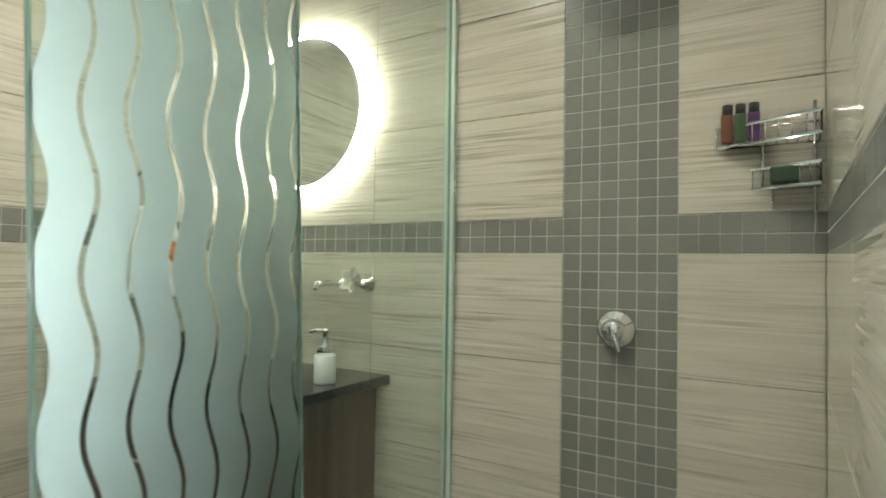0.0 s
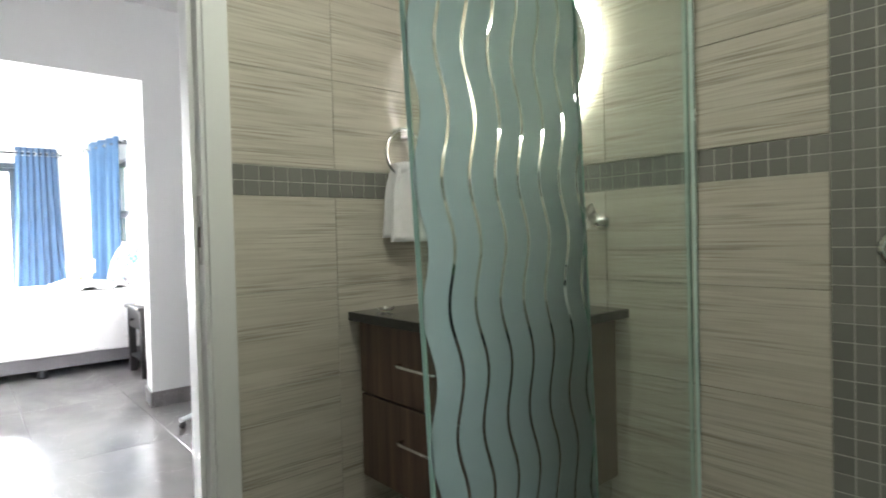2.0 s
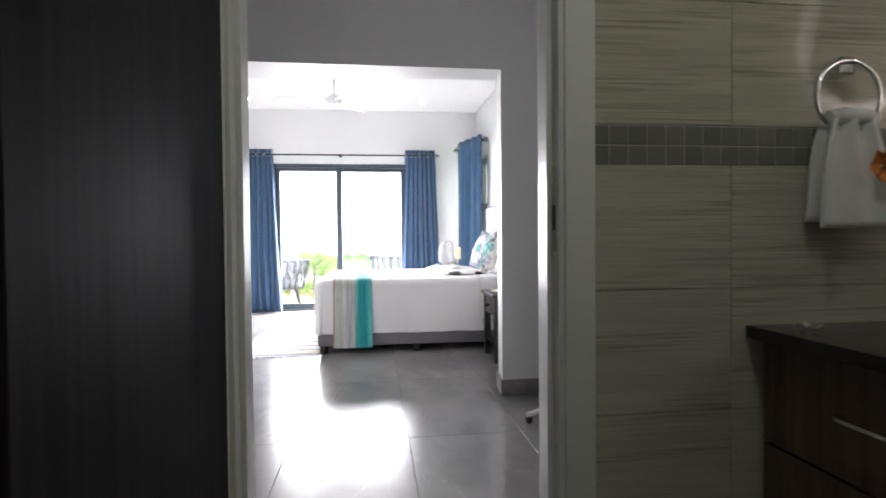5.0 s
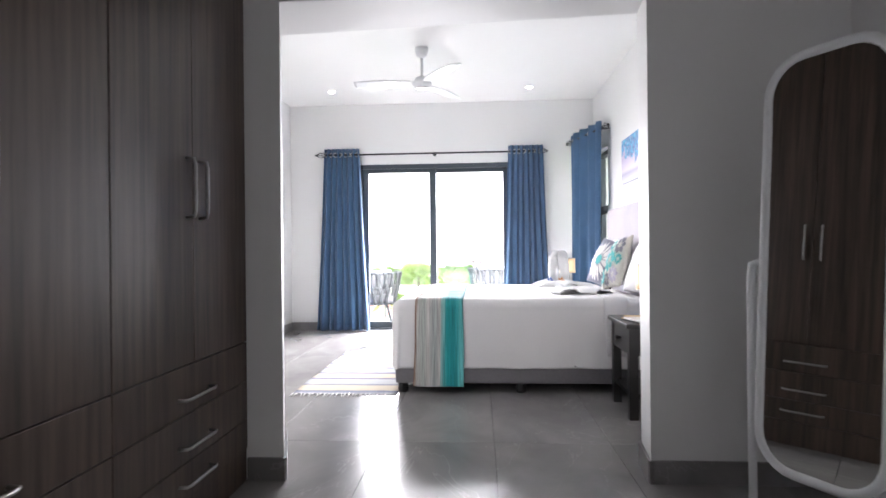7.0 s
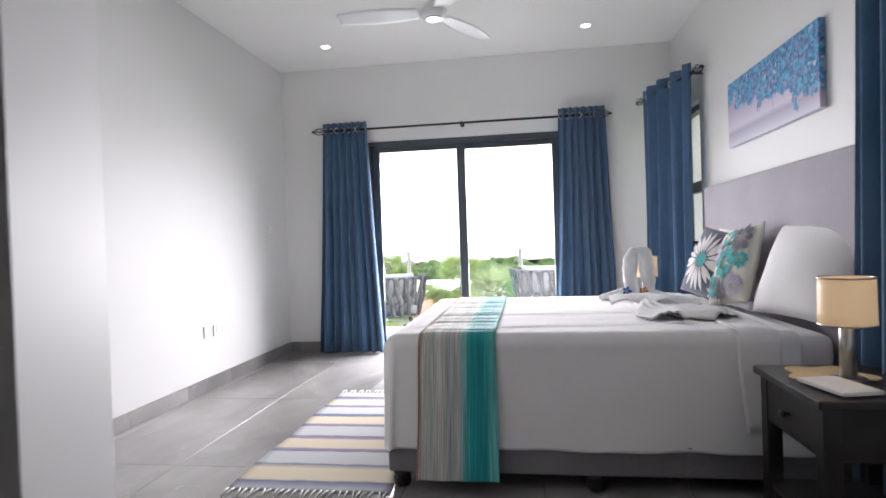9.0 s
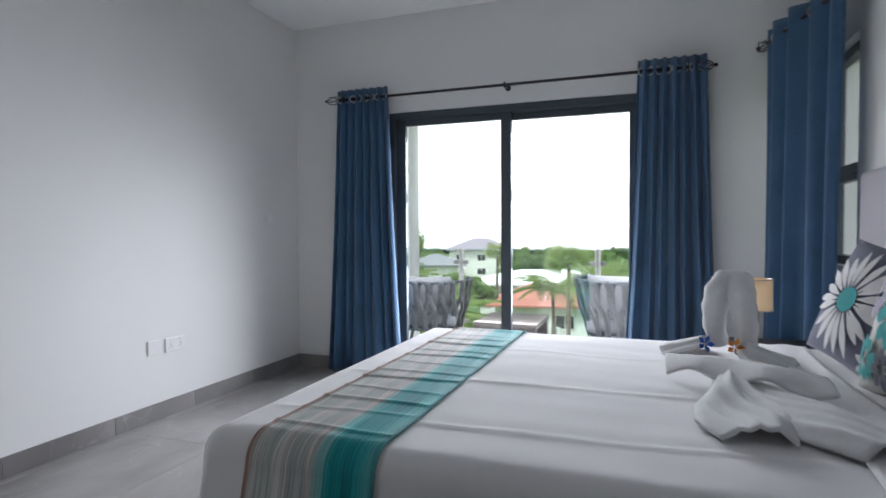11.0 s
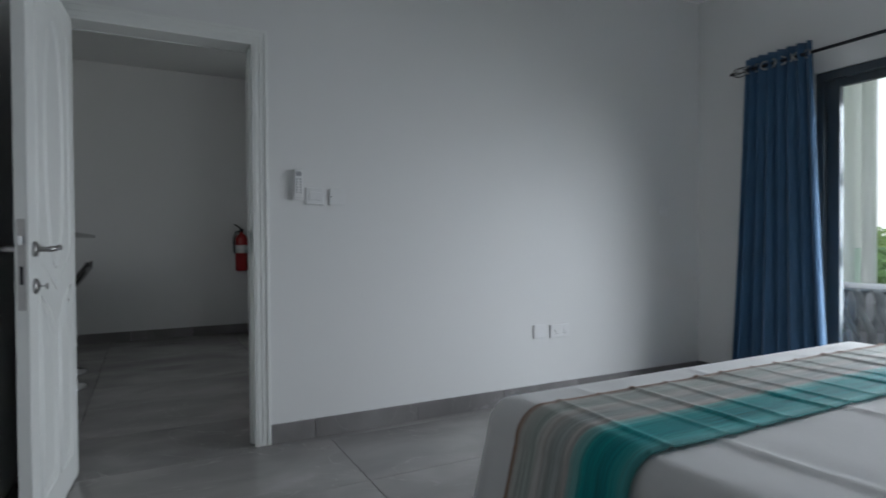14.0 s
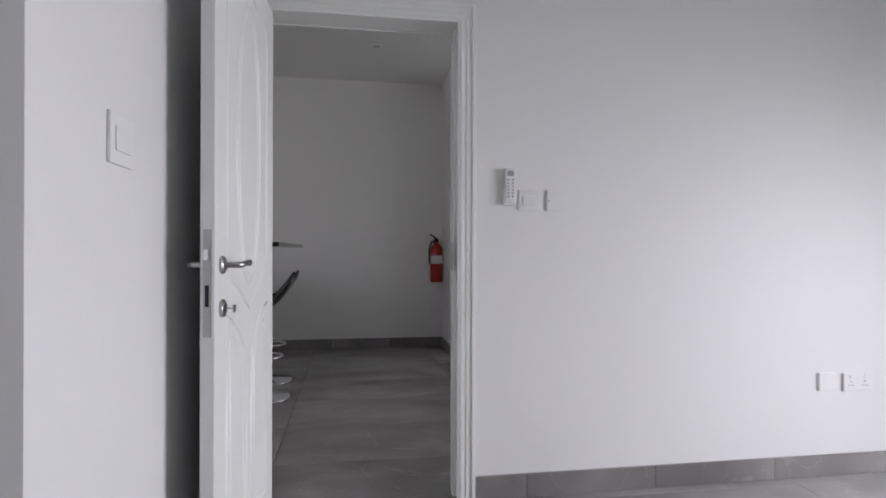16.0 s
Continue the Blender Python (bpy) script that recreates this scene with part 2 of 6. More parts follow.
def stripes(name, axis, bands, rough=0.9, warp=0.0, thread=(4, 4, 4), streak=0.0):
    """Coloured bands across one object axis: (position, colour) stops, with thread streaks."""
    m = bpy.data.materials.new(name)
    m.use_nodes = True
    n, l, b = nodes_of(m)
    tc, sp = n.new("ShaderNodeTexCoord"), n.new("ShaderNodeSeparateXYZ")
    l.new(tc.outputs["Generated"], sp.inputs[0])
    mp, t = n.new("ShaderNodeMapping"), n.new("ShaderNodeTexNoise")
    mp.inputs["Scale"].default_value = thread
    t.inputs["Scale"].default_value, t.inputs["Detail"].default_value = 1.0, 4
    l.new(tc.outputs["Object"], mp.inputs["Vector"])
    l.new(mp.outputs["Vector"], t.inputs["Vector"])
    sb, ma = n.new("ShaderNodeMath"), n.new("ShaderNodeMath")
    sb.operation, sb.inputs[1].default_value = "SUBTRACT", 0.5
    ma.operation, ma.inputs[1].default_value = "MULTIPLY_ADD", warp
    l.new(t.outputs["Fac"], sb.inputs[0])
    l.new(sb.outputs[0], ma.inputs[0])
    l.new(sp.outputs[axis], ma.inputs[2])
    r = n.new("ShaderNodeValToRGB")
    e = r.color_ramp.elements
    e[0].position, e[0].color = bands[0][0], (*bands[0][1], 1)
    e[1].position, e[1].color = bands[-1][0], (*bands[-1][1], 1)
    for p, c in bands[1:-1]:
        e.new(p).color = (*c, 1)
    l.new(ma.outputs[0], r.inputs["Fac"])
    st, t2, mp2 = n.new("ShaderNodeMixRGB"), n.new("ShaderNodeTexNoise"), n.new("ShaderNodeMapping")
    mp2.inputs["Scale"].default_value = tuple(s * 2.1 for s in thread)
    t2.inputs["Scale"].default_value, t2.inputs["Detail"].default_value = 1.0, 3
    l.new(tc.outputs["Object"], mp2.inputs["Vector"])
    l.new(mp2.outputs["Vector"], t2.inputs["Vector"])
    lv = n.new("ShaderNodeValToRGB")
    lv.color_ramp.elements[0].position, lv.color_ramp.elements[1].position = 0.38, 0.66
    lv.color_ramp.elements[0].color, lv.color_ramp.elements[1].color = (0.24, 0.24, 0.24, 1), (0.86, 0.86, 0.86, 1)
    l.new(t2.outputs["Fac"], lv.inputs["Fac"])
    st.blend_type, st.inputs["Fac"].default_value = "OVERLAY", streak
    l.new(r.outputs["Color"], st.inputs["Color1"])
    l.new(lv.outputs["Color"], st.inputs["Color2"])
    l.new(st.outputs["Color"], b.inputs["Base Color"])
    b.inputs["Roughness"].default_value = rough
    bp = n.new("ShaderNodeBump")
    bp.inputs["Strength"].default_value, bp.inputs["Distance"].default_value = 0.35, 0.002
    l.new(t.outputs["Fac"], bp.inputs["Height"])
    l.new(bp.outputs["Normal"], b.inputs["Normal"])
    return m


PAINT = mat("white_wall_paint", (0.75, 0.75, 0.745), 0.55, var=0.012, scale=1.5, bump=0.06, bscale=220)
CEIL = mat("white_ceiling_paint", (0.86, 0.86, 0.85), 0.7, var=0.01, scale=1.2)
TRAV = travertine()
FLOOR = stone_floor("grey_porcelain_floor", (0.185, 0.178, 0.175), (0.25, 0.24, 0.235), (0.32, 0.31, 0.30), 0.22)
SKIRT = stone_floor("grey_porcelain_skirting", (0.13, 0.125, 0.123), (0.19, 0.18, 0.18), (0.27, 0.26, 0.26), 0.3)
GROUT = mat("pale_grout", (0.40, 0.40, 0.345), 0.9, var=0.08, scale=30, bump=0.2)
FLOOR_GROUT = mat("grey_grout", (0.16, 0.155, 0.15), 0.9, var=0.1, scale=30)
MOSAIC = mosaic("grey_mosaic_tile", (0.205, 0.205, 0.185))
GLOSS_WHITE = mat("white_gloss_paint", (0.78, 0.79, 0.77), 0.34, var=0.006, scale=2, bump=0.0, bscale=90, rvar=0.02)
PLASTIC = mat("white_plastic", (0.76, 0.76, 0.76), 0.35, var=0.02)
CHROME = mat("chrome", (0.78, 0.79, 0.8), 0.1, 1.0, var=0.03, rvar=0.05)
STEEL = mat("brushed_steel", (0.46, 0.45, 0.44), 0.32, 1.0, var=0.06, bump=0.1, stretch=(1, 1, 20))
ALU = mat("dark_grey_aluminium", (0.055, 0.07, 0.085), 0.4, 0.2, var=0.06)
BLACK_IRON = mat("black_iron", (0.02, 0.02, 0.024), 0.45, 0.4, var=0.1)
BLACK_WOOD = wood("black_stained_wood", (0.012, 0.011, 0.012), (0.03, 0.027, 0.027), 0.38, (30, 4, 4))
DARK_WOOD = wood("dark_veneer", (0.036, 0.025, 0.020), (0.12, 0.08, 0.062), 0.4, (34, 34, 1.3))
DOOR_WOOD = wood("dark_door_veneer", (0.006, 0.005, 0.007), (0.020, 0.016, 0.019), 0.62, (30, 30, 1.2))
DOOR_WOOD.node_tree.nodes["Principled BSDF"].inputs["Specular IOR Level"].default_value = 0.12
VAN_WOOD = wood("walnut_veneer", (0.060, 0.034, 0.024), (0.16, 0.098, 0.068), 0.36, (30, 30, 1.6))
GRANITE = mat("black_granite", (0.018, 0.018, 0.02), 0.12, var=0.5, scale=160, bscale=300)
MIRROR = mat("mirror_silver", (0.86, 0.88, 0.87), 0.015, 1.0, var=0.0, rvar=0.0)
CLEAR = glass("clear_glass", (0.985, 0.995, 0.99))
SHOWER_CLEAR = glass("greenish_shower_glass", (0.90, 0.955, 0.925))
FROST = glass("frosted_shower_glass", (0.86, 0.93, 0.90), 0.45, 0.38)
SEAM = mat("pale_silicone_seam", (0.52, 0.66, 0.60), 0.25, var=0.08)
GLASS_EDGE = mat("green_glass_edge", (0.34, 0.55, 0.48), 0.1, var=0.1)
BALUSTER_GLASS = glass("green_balustrade_glass", (0.90, 0.965, 0.935))
CURTAIN = weave("blue_linen_curtain", (0.05, 0.115, 0.215), 700, 0.92, 0.16, 0.35)
SHEET = weave("white_cotton_sheet", (0.80, 0.79, 0.79), 1500, 0.9, 0.02, 0.12)
PILLOW = weave("white_cotton_pillow", (0.80, 0.79, 0.79), 1300, 0.92, 0.02, 0.12)
TERRY = mat("white_terry_towel", (0.80, 0.80, 0.80), 0.97, var=0.04, scale=40, bump=0.9, bscale=380, sheen=0.4)
GREY_FABRIC = weave("grey_bed_fabric", (0.215, 0.205, 0.22), 800, 0.95, 0.16, 0.4)
HEAD_FABRIC = weave("lilac_grey_headboard_fabric", (0.40, 0.38, 0.42), 800, 0.95, 0.1, 0.35)
RUBBER = mat("black_plastic", (0.015, 0.015, 0.016), 0.4, var=0.1)
FAN_WHITE = mat("white_enamel", (0.74, 0.75, 0.76), 0.3, var=0.02)
SHADE = glow("cream_lamp_shade", (0.62, 0.45, 0.26), 0.30)
LED = glow("white_led", (1.0, 0.98, 0.90), 1.95)
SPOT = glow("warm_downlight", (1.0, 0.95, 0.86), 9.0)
RED = mat("red_enamel", (0.38, 0.018, 0.02), 0.3, var=0.05)
LABEL = mat("white_paper_label", (0.7, 0.7, 0.68), 0.6)
GOLD = weave("gold_woven_mat", (0.50, 0.35, 0.15), 300, 0.7, 0.3, 0.8)
PETAL = mat("white_petal", (0.82, 0.80, 0.74), 0.5, var=0.03)
YOLK = mat("yellow_flower_centre", (0.80, 0.50, 0.04), 0.5, var=0.1)
ORANGE = mat("orange_petal", (0.75, 0.30, 0.05), 0.5, var=0.2, scale=30)
GREEN = mat("green_leaf", (0.045, 0.11, 0.03), 0.5, var=0.3, scale=20)


def foliage(name, col, through, var, scale):
    """Leaf surface that lets part of the light shine through."""
    m = mat(name, col, 0.5, var=var, scale=scale, bscale=5)
    n, l, b = nodes_of(m)
    tl, mx = n.new("ShaderNodeBsdfTranslucent"), n.new("ShaderNodeMixShader")
    tl.inputs["Color"].default_value = (*through, 1)
    mx.inputs["Fac"].default_value = 0.4
    l.new(b.outputs[0], mx.inputs[1])
    l.new(tl.outputs[0], mx.inputs[2])
    l.new(mx.outputs[0], n["Material Output"].inputs["Surface"])
    return m


LEAF = foliage("tropical_foliage", (0.13, 0.21, 0.06), (0.30, 0.42, 0.10), 0.5, 0.9)
LEAF2 = foliage("dark_foliage", (0.085, 0.15, 0.05), (0.20, 0.31, 0.08), 0.5, 0.7)
PALM = foliage("palm_frond", (0.17, 0.23, 0.08), (0.36, 0.44, 0.14), 0.4, 1.2)
BARK = mat("grey_bark", (0.16, 0.13, 0.10), 0.9, var=0.3, scale=8, bump=0.6, bscale=20)
GRASS = mat("lawn_and_scrub", (0.075, 0.14, 0.035), 0.9, var=0.45, scale=0.18, bscale=2.5, bump=0.4)
ROOF_RED = mat("faded_red_roof", (0.42, 0.16, 0.12), 0.6, var=0.14, scale=1.0)
ROOF_GREY = mat("grey_roof", (0.20, 0.20, 0.22), 0.6, var=0.12)
ROOF_WHITE = mat("white_metal_roof", (0.72, 0.73, 0.74), 0.45, var=0.05)
HOUSE = mat("white_render", (0.74, 0.72, 0.68), 0.8, var=0.05, scale=1.0, bump=0.2)
DARK_PANE = mat("dark_window_pane", (0.03, 0.035, 0.04), 0.08, var=0.1)
STRAP = weave("grey_woven_strap", (0.085, 0.092, 0.098), 300, 0.85, 0.12, 0.4)
CUSHION_GREY = weave("grey_outdoor_cushion", (0.34, 0.34, 0.36), 500, 0.9, 0.06, 0.3)
WICKER = mat("grey_wicker", (0.19, 0.165, 0.15), 0.8, var=0.25, scale=60, bump=0.8, bscale=130)
RENDER_OUT = mat("white_exterior_render", (0.78, 0.79, 0.77), 0.7, var=0.03, scale=2)
STONE = mat("grey_garden_stone", (0.24, 0.23, 0.21), 0.9, var=0.25, scale=3, bump=0.7, bscale=14)


# ---- mesh helpers ----
def box_in(bm, x0, x1, y0, y1, z0, z1):
    vs = [bm.verts.new((x, y, z)) for x in (x0, x1) for y in (y0, y1) for z in (z0, z1)]
    for f in ((0, 1, 3, 2), (4, 6, 7, 5), (0, 4, 5, 1), (2, 3, 7, 6), (0, 2, 6, 4), (1, 5, 7, 3)):
        bm.faces.new([vs[i] for i in f])
    return vs


def block(x0, x1, y0, y1, z0, z1, bevel=0.0, seg=2):
    bm = bmesh.new()
    box_in(bm, min(x0, x1), max(x0, x1), min(y0, y1), max(y0, y1), min(z0, z1), max(z0, z1))
    bmesh.ops.recalc_face_normals(bm, faces=bm.faces)
    if bevel:
        bmesh.ops.bevel(bm, geom=bm.edges[:], offset=bevel, segments=seg, profile=0.6, affect="EDGES")
    return bm


def prism(points, z0, z1):
    """An upright prism over a plan polygon."""
    bm = bmesh.new()
    lo = [bm.verts.new((x, y, z0)) for x, y in points]
    hi = [bm.verts.new((x, y, z1)) for x, y in points]
    bm.faces.new(lo[::-1])
    bm.faces.new(hi)
    for i in range(len(points)):
        j = (i + 1) % len(points)
        bm.faces.new((lo[i], lo[j], hi[j], hi[i]))
    bmesh.ops.recalc_face_normals(bm, faces=bm.faces)
    return bm


def lathe(profile, steps=28, at=(0, 0, 0)):
    """A turned solid: (radius, height) pairs from bottom to top."""
    bm = bmesh.new()
    rings = []
    for r, z in profile:
        if r < 1e-5:
            rings.append([bm.verts.new((at[0], at[1], at[2] + z))])
        else:
            rings.append([bm.verts.new((at[0] + r * math.cos(i * math.tau / steps), at[1] + r * math.sin(i * math.tau / steps), at[2] + z)) for i in range(steps)])
    for a, b in zip(rings, rings[1:]):
        for i in range(steps):
            j = (i + 1) % steps
            if len(a) == 1 and len(b) == 1:
                break
            if len(a) == 1:
                bm.faces.new((a[0], b[j], b[i]))
            elif len(b) == 1:
                bm.faces.new((a[i], a[j], b[0]))
            else:
                bm.faces.new((a[i], a[j], b[j], b[i]))
    for ring, flip in ((rings[0], True), (rings[-1], False)):
        if len(ring) > 2:
            bm.faces.new(ring[::-1] if flip else ring)
    bmesh.ops.recalc_face_normals(bm, faces=bm.faces)
    for f in bm.faces:
        f.smooth = True
    return bm


def tube_in(bm, pts, r, steps=8, closed=False):
    """A round bar along points, its section carried along without twisting."""
    pts = [Vector(p) for p in pts]
    rings, n, s = [], len(pts), None
    for i, p in enumerate(pts):
        a = pts[(i - 1) % n] if closed or i else pts[i]
        b = pts[(i + 1) % n] if closed or i < n - 1 else pts[i]
        d = (b - a).normalized()
        if s is None:
            s = d.cross(Vector((0, 0, 1)) if abs(d.z) < 0.9 else Vector((1, 0, 0)))
        s = (s - d * s.dot(d)).normalized()
        u = s.cross(d)
        rr = r[i] if isinstance(r, (list, tuple)) else r
        rings.append([bm.verts.new(p + rr * (math.cos(k * math.tau / steps) * s + math.sin(k * math.tau / steps) * u)) for k in range(steps)])
    pairs = list(zip(rings, rings[1:])) + ([(rings[-1], rings[0])] if closed else [])
    for a, b in pairs:
        for k in range(steps):
            j = (k + 1) % steps
            f = bm.faces.new((a[k], a[j], b[j], b[k]))
            f.smooth = True
    if not closed:
        bm.faces.new(rings[0])
        bm.faces.new(rings[-1][::-1])


def tube(pts, r, steps=10, closed=False):
    bm = bmesh.new()
    tube_in(bm, pts, r, steps, closed)
    bmesh.ops.recalc_face_normals(bm, faces=bm.faces)
    return bm


def sheet(nu, nv, fn, thick=0.0, closed_u=False):
    """A surface from fn(u, v), u and v from 0 to 1, given thickness along its normals."""
    bm = bmesh.new()
    g = [[bm.verts.new(fn(i / nu, j / nv)) for j in range(nv + 1)] for i in range(nu + (0 if closed_u else 1))]
    m = len(g)
    for i in range(m if closed_u else m - 1):
        for j in range(nv):
            bm.faces.new((g[i][j], g[(i + 1) % m][j], g[(i + 1) % m][j + 1], g[i][j + 1])).smooth = True
    bmesh.ops.recalc_face_normals(bm, faces=bm.faces)
    if thick:
        bm.normal_update()
        rim = [e for e in bm.edges if len(e.link_faces) == 1]
        faces = bm.faces[:]
        back = {v: bm.verts.new(v.co - v.normal * thick) for v in bm.verts[:]}
        for f in faces:
            bm.faces.new([back[v] for v in reversed(f.verts)]).smooth = True
        for e in rim:
            a, b = e.verts
            bm.faces.new((a, b, back[b], back[a]))
        bmesh.ops.recalc_face_normals(bm, faces=bm.faces)
    return bm


def merge(*bms):
    out = bmesh.new()
    for b in bms:
        me = bpy.data.meshes.new("tmp")
        b.to_mesh(me)
        out.from_mesh(me)
        bpy.data.meshes.remove(me)
        b.free()
    return out


def smooth_all(bm):
    for f in bm.faces:
        f.smooth = True
    return bm


def mesh_ob(name, bm, material):
    me = bpy.data.meshes.new(name)
    bm.to_mesh(me)
    bm.free()
    if material:
        me.materials.append(material)
    return new(name, me)


def part(name, bm, material, parent, label=""):
    ob = mesh_ob(name, bm, material)
    ob.parent = parent
    if label:
        ob["label"] = label
    return ob


def thing(name, label, category, at=(0, 0, 0), rz=0.0, group="", kind=""):
    ob = new(name)
    ob.empty_display_size = 0.1
    ob.matrix_world = pose(*at, 0, 0, rz)
    return tagged(ob, label, category, group, kind)


def structure(name, bm, material, label, category):
    return tagged(mesh_ob(name, bm, material), label, category, kind="structure")


def wall_with_holes(axis, c0, c1, a0, a1, z0, z1, holes):
    """A wall slab across x ('x': thickness c0..c1 in x, run a0..a1 in y) or y, with openings (a0, a1, z0, z1) right through."""
    bm = bmesh.new()

    def put(p0, p1, q0, q1):
        if p1 - p0 < 1e-4 or q1 - q0 < 1e-4:
            return
        if axis == "x":
            box_in(bm, c0, c1, p0, p1, q0, q1)
        else:
            box_in(bm, p0, p1, c0, c1, q0, q1)

    at = a0
    for h0, h1, g0, g1 in sorted(holes):
        put(at, h0, z0, z1)
        put(h0, h1, z0, g0)
        put(h0, h1, g1, z1)
        at = h1
    put(at, a1, z0, z1)
    bmesh.ops.recalc_face_normals(bm, faces=bm.faces)
    return bm

# ---- large structure ----
NW, SW, WW = 1.64, -2.165, -7.995          # bedroom wall faces: north, south, west
CH, BH = 2.85, 2.60                        # ceilings: bedroom, bathroom and hall
BX, BN, BE = -1.02, 1.69, 0.822             # bathroom tile faces: west, north, east

floor = structure("floor", block(-8.12, 2.2, -7.2, 2.2, -0.2, -0.012), FLOOR_GROUT, "grey porcelain tile floor with fine joints", "floor")

structure("ceiling_bedroom", block(-8.2, -3.3, SW - 0.15, NW + 0.2, CH, CH + 0.15), CEIL, "white plastered bedroom ceiling", "ceiling")
structure("ceiling_hall", block(-3.4, 2.2, -1.6, 2.2, BH, BH + 0.15), CEIL, "white plastered hall and bathroom ceiling", "ceiling")
structure("ceiling_living", block(-7.2, 0.0, -7.2, SW - 0.15, 2.93, 3.08), CEIL, "white plastered ceiling of the adjoining room", "ceiling")

# bedroom
wall_west = structure("wall_west", wall_with_holes("x", WW - 0.2, WW, SW - 0.15, NW + 0.15, -0.1, CH, [(-1.30, 0.66, -0.1, 2.09)]), PAINT, "white painted wall around the sliding door", "wall")
structure("wall_north", wall_with_holes("y", NW, NW + 0.2, WW, -3.60, 0, CH, [(-7.86, -7.2, 0.95, 2.13)]), PAINT, "white painted wall behind the bed", "wall")
structure("wall_south", wall_with_holes("y", SW - 0.14, SW, WW, -3.3, 0, CH, [(-4.715, -3.885, 0, 2.065)]), PAINT, "white painted wall with a doorway", "wall")
# the thick east wall with its splayed opening
structure("wall_east", prism([(-3.33, -0.64), (-3.72, -0.77), (-3.72, SW), (-3.33, SW)], 0, CH), PAINT, "white painted wall beside the opening", "wall")
structure("wall_east_far", prism([(-3.36, 0.958), (-3.36, 1.82), (-3.60, 1.82), (-3.60, 0.984)], 0, CH), PAINT, "white painted wall beside the opening", "wall")
structure("lintel", prism([(-3.33, -0.64), (-3.72, -0.77), (-3.60, 0.984), (-3.36, 0.958)], 2.115, CH), PAINT, "white painted lintel over the opening", "wall")

# hall
structure("wall_hall_south", block(-3.33, 2.2, -1.6, -1.45, 0, BH), PAINT, "plain white wall", "wall")
structure("wall_hall_north", block(-3.36, BX - 0.13, 1.80, 1.95, 0, BH), PAINT, "plain white hall wall", "wall")

# bathroom
DOOR0, DOOR1 = -0.215, 0.60
structure("wall_bath_west", wall_with_holes("x", BX - 0.13, BX - 0.012, -1.45, 1.95, 0, BH, [(DOOR0, DOOR1, 0, 2.09)]), PAINT, "white painted partition with the bathroom doorway", "wall")
wall_bath_north = structure("wall_bath_north", block(BX - 0.012, 2.2, BN + 0.012, 1.95, 0, BH), GROUT, "tiled bathroom wall with grey mosaic bands", "wall")
wall_bath_east = structure("wall_bath_east", block(BE + 0.012, 1.0, 0.62, BN + 0.012, 0, BH), GROUT, "tiled shower wall with a mosaic band", "wall")
structure("wall_bath_end", block(2.05, 2.2, -1.45, BN + 0.012, 0, BH), TRAV, "stone-look tiled wall", "wall")
tiles_west = structure("wall_bath_west_tiling", wall_with_holes("x", BX - 0.012, BX - 0.004, -1.45, BN + 0.012, 0, BH, [(DOOR0 - 0.04, DOOR1 + 0.04, 0, 2.13)]), GROUT, "stone-look tiled wall beside the door", "wall")

# adjoining room seen through the bedroom doorway
structure("wall_living_far", block(-7.2, 0, -6.25, -6.1, 0, 2.93), PAINT, "plain white far wall", "wall")
structure("wall_living_pier", block(-7.2, -5.24, -6.1, -5.55, 0, 2.93), PAINT, "white wall return", "wall")
structure("wall_living_east", block(-0.15, 0, -6.1, SW - 0.14, 0, 2.93), PAINT, "plain white wall", "wall")
# unseen closing wall; its opening to the outside is added, with the fill lamp
structure("wall_living_west", wall_with_holes("x", -7.2, -7.05, -5.55, SW - 0.14, 0, 2.93, [(-4.6, -3.2, 0.9, 2.1)]), PAINT, "plain white unseen wall with an added opening", "wall")

# balcony slab, soffit and outer pillar
structure("balcony_floor", block(-9.95, WW - 0.2, -3.4, 3.4, -0.25, -0.05), RENDER_OUT, "pale balcony floor slab", "balcony")


# ---- doors and windows of the setting ----
def frame_bar(parent, name, x0, x1, y0, y1, z0, z1, m, bevel=0.004):
    return part(name, block(x0, x1, y0, y1, z0, z1, bevel), m, parent)


def sliding_door():
    d = thing("door_1", "dark grey aluminium sliding glass door to the balcony", "sliding door", (WW, 0, 0), kind="structure")
    y0, y1, zt = -1.30, 0.66, 2.09
    for nm, a in (("frame_head", (-0.13, -0.01, y0, y1, zt - 0.055, zt - 0.002)), ("frame_sill", (-0.13, -0.01, y0, y1, -0.03, 0.022)),
                  ("frame_jamb", (-0.13, -0.01, y0 + 0.002, y0 + 0.05, 0.022, zt - 0.055)), ("frame_jamb", (-0.13, -0.01, y1 - 0.05, y1 - 0.002, 0.022, zt - 0.055))):
        frame_bar(d, nm, *a, ALU)
    for px, a, b in ((-0.070, y0 + 0.05, -0.312), (-0.118, -0.402, y1 - 0.05)):
        top = 2.042
        leaf = part("sliding_leaf", merge(block(px - 0.02, px + 0.02, a, a + 0.075, 0.024, top, 0.004), block(px - 0.02, px + 0.02, b - 0.08, b, 0.024, top, 0.004),
                    block(px - 0.02, px + 0.02, a + 0.075, b - 0.08, top - 0.055, top, 0.004), block(px - 0.02, px + 0.02, a + 0.075, b - 0.08, 0.024, 0.10, 0.004)), ALU, d)
        pane = part("pane", block(px - 0.004, px + 0.004, a + 0.07, b - 0.075, 0.095, top - 0.05), CLEAR, leaf)
        pane.visible_shadow = False
    return d


sliding_door()


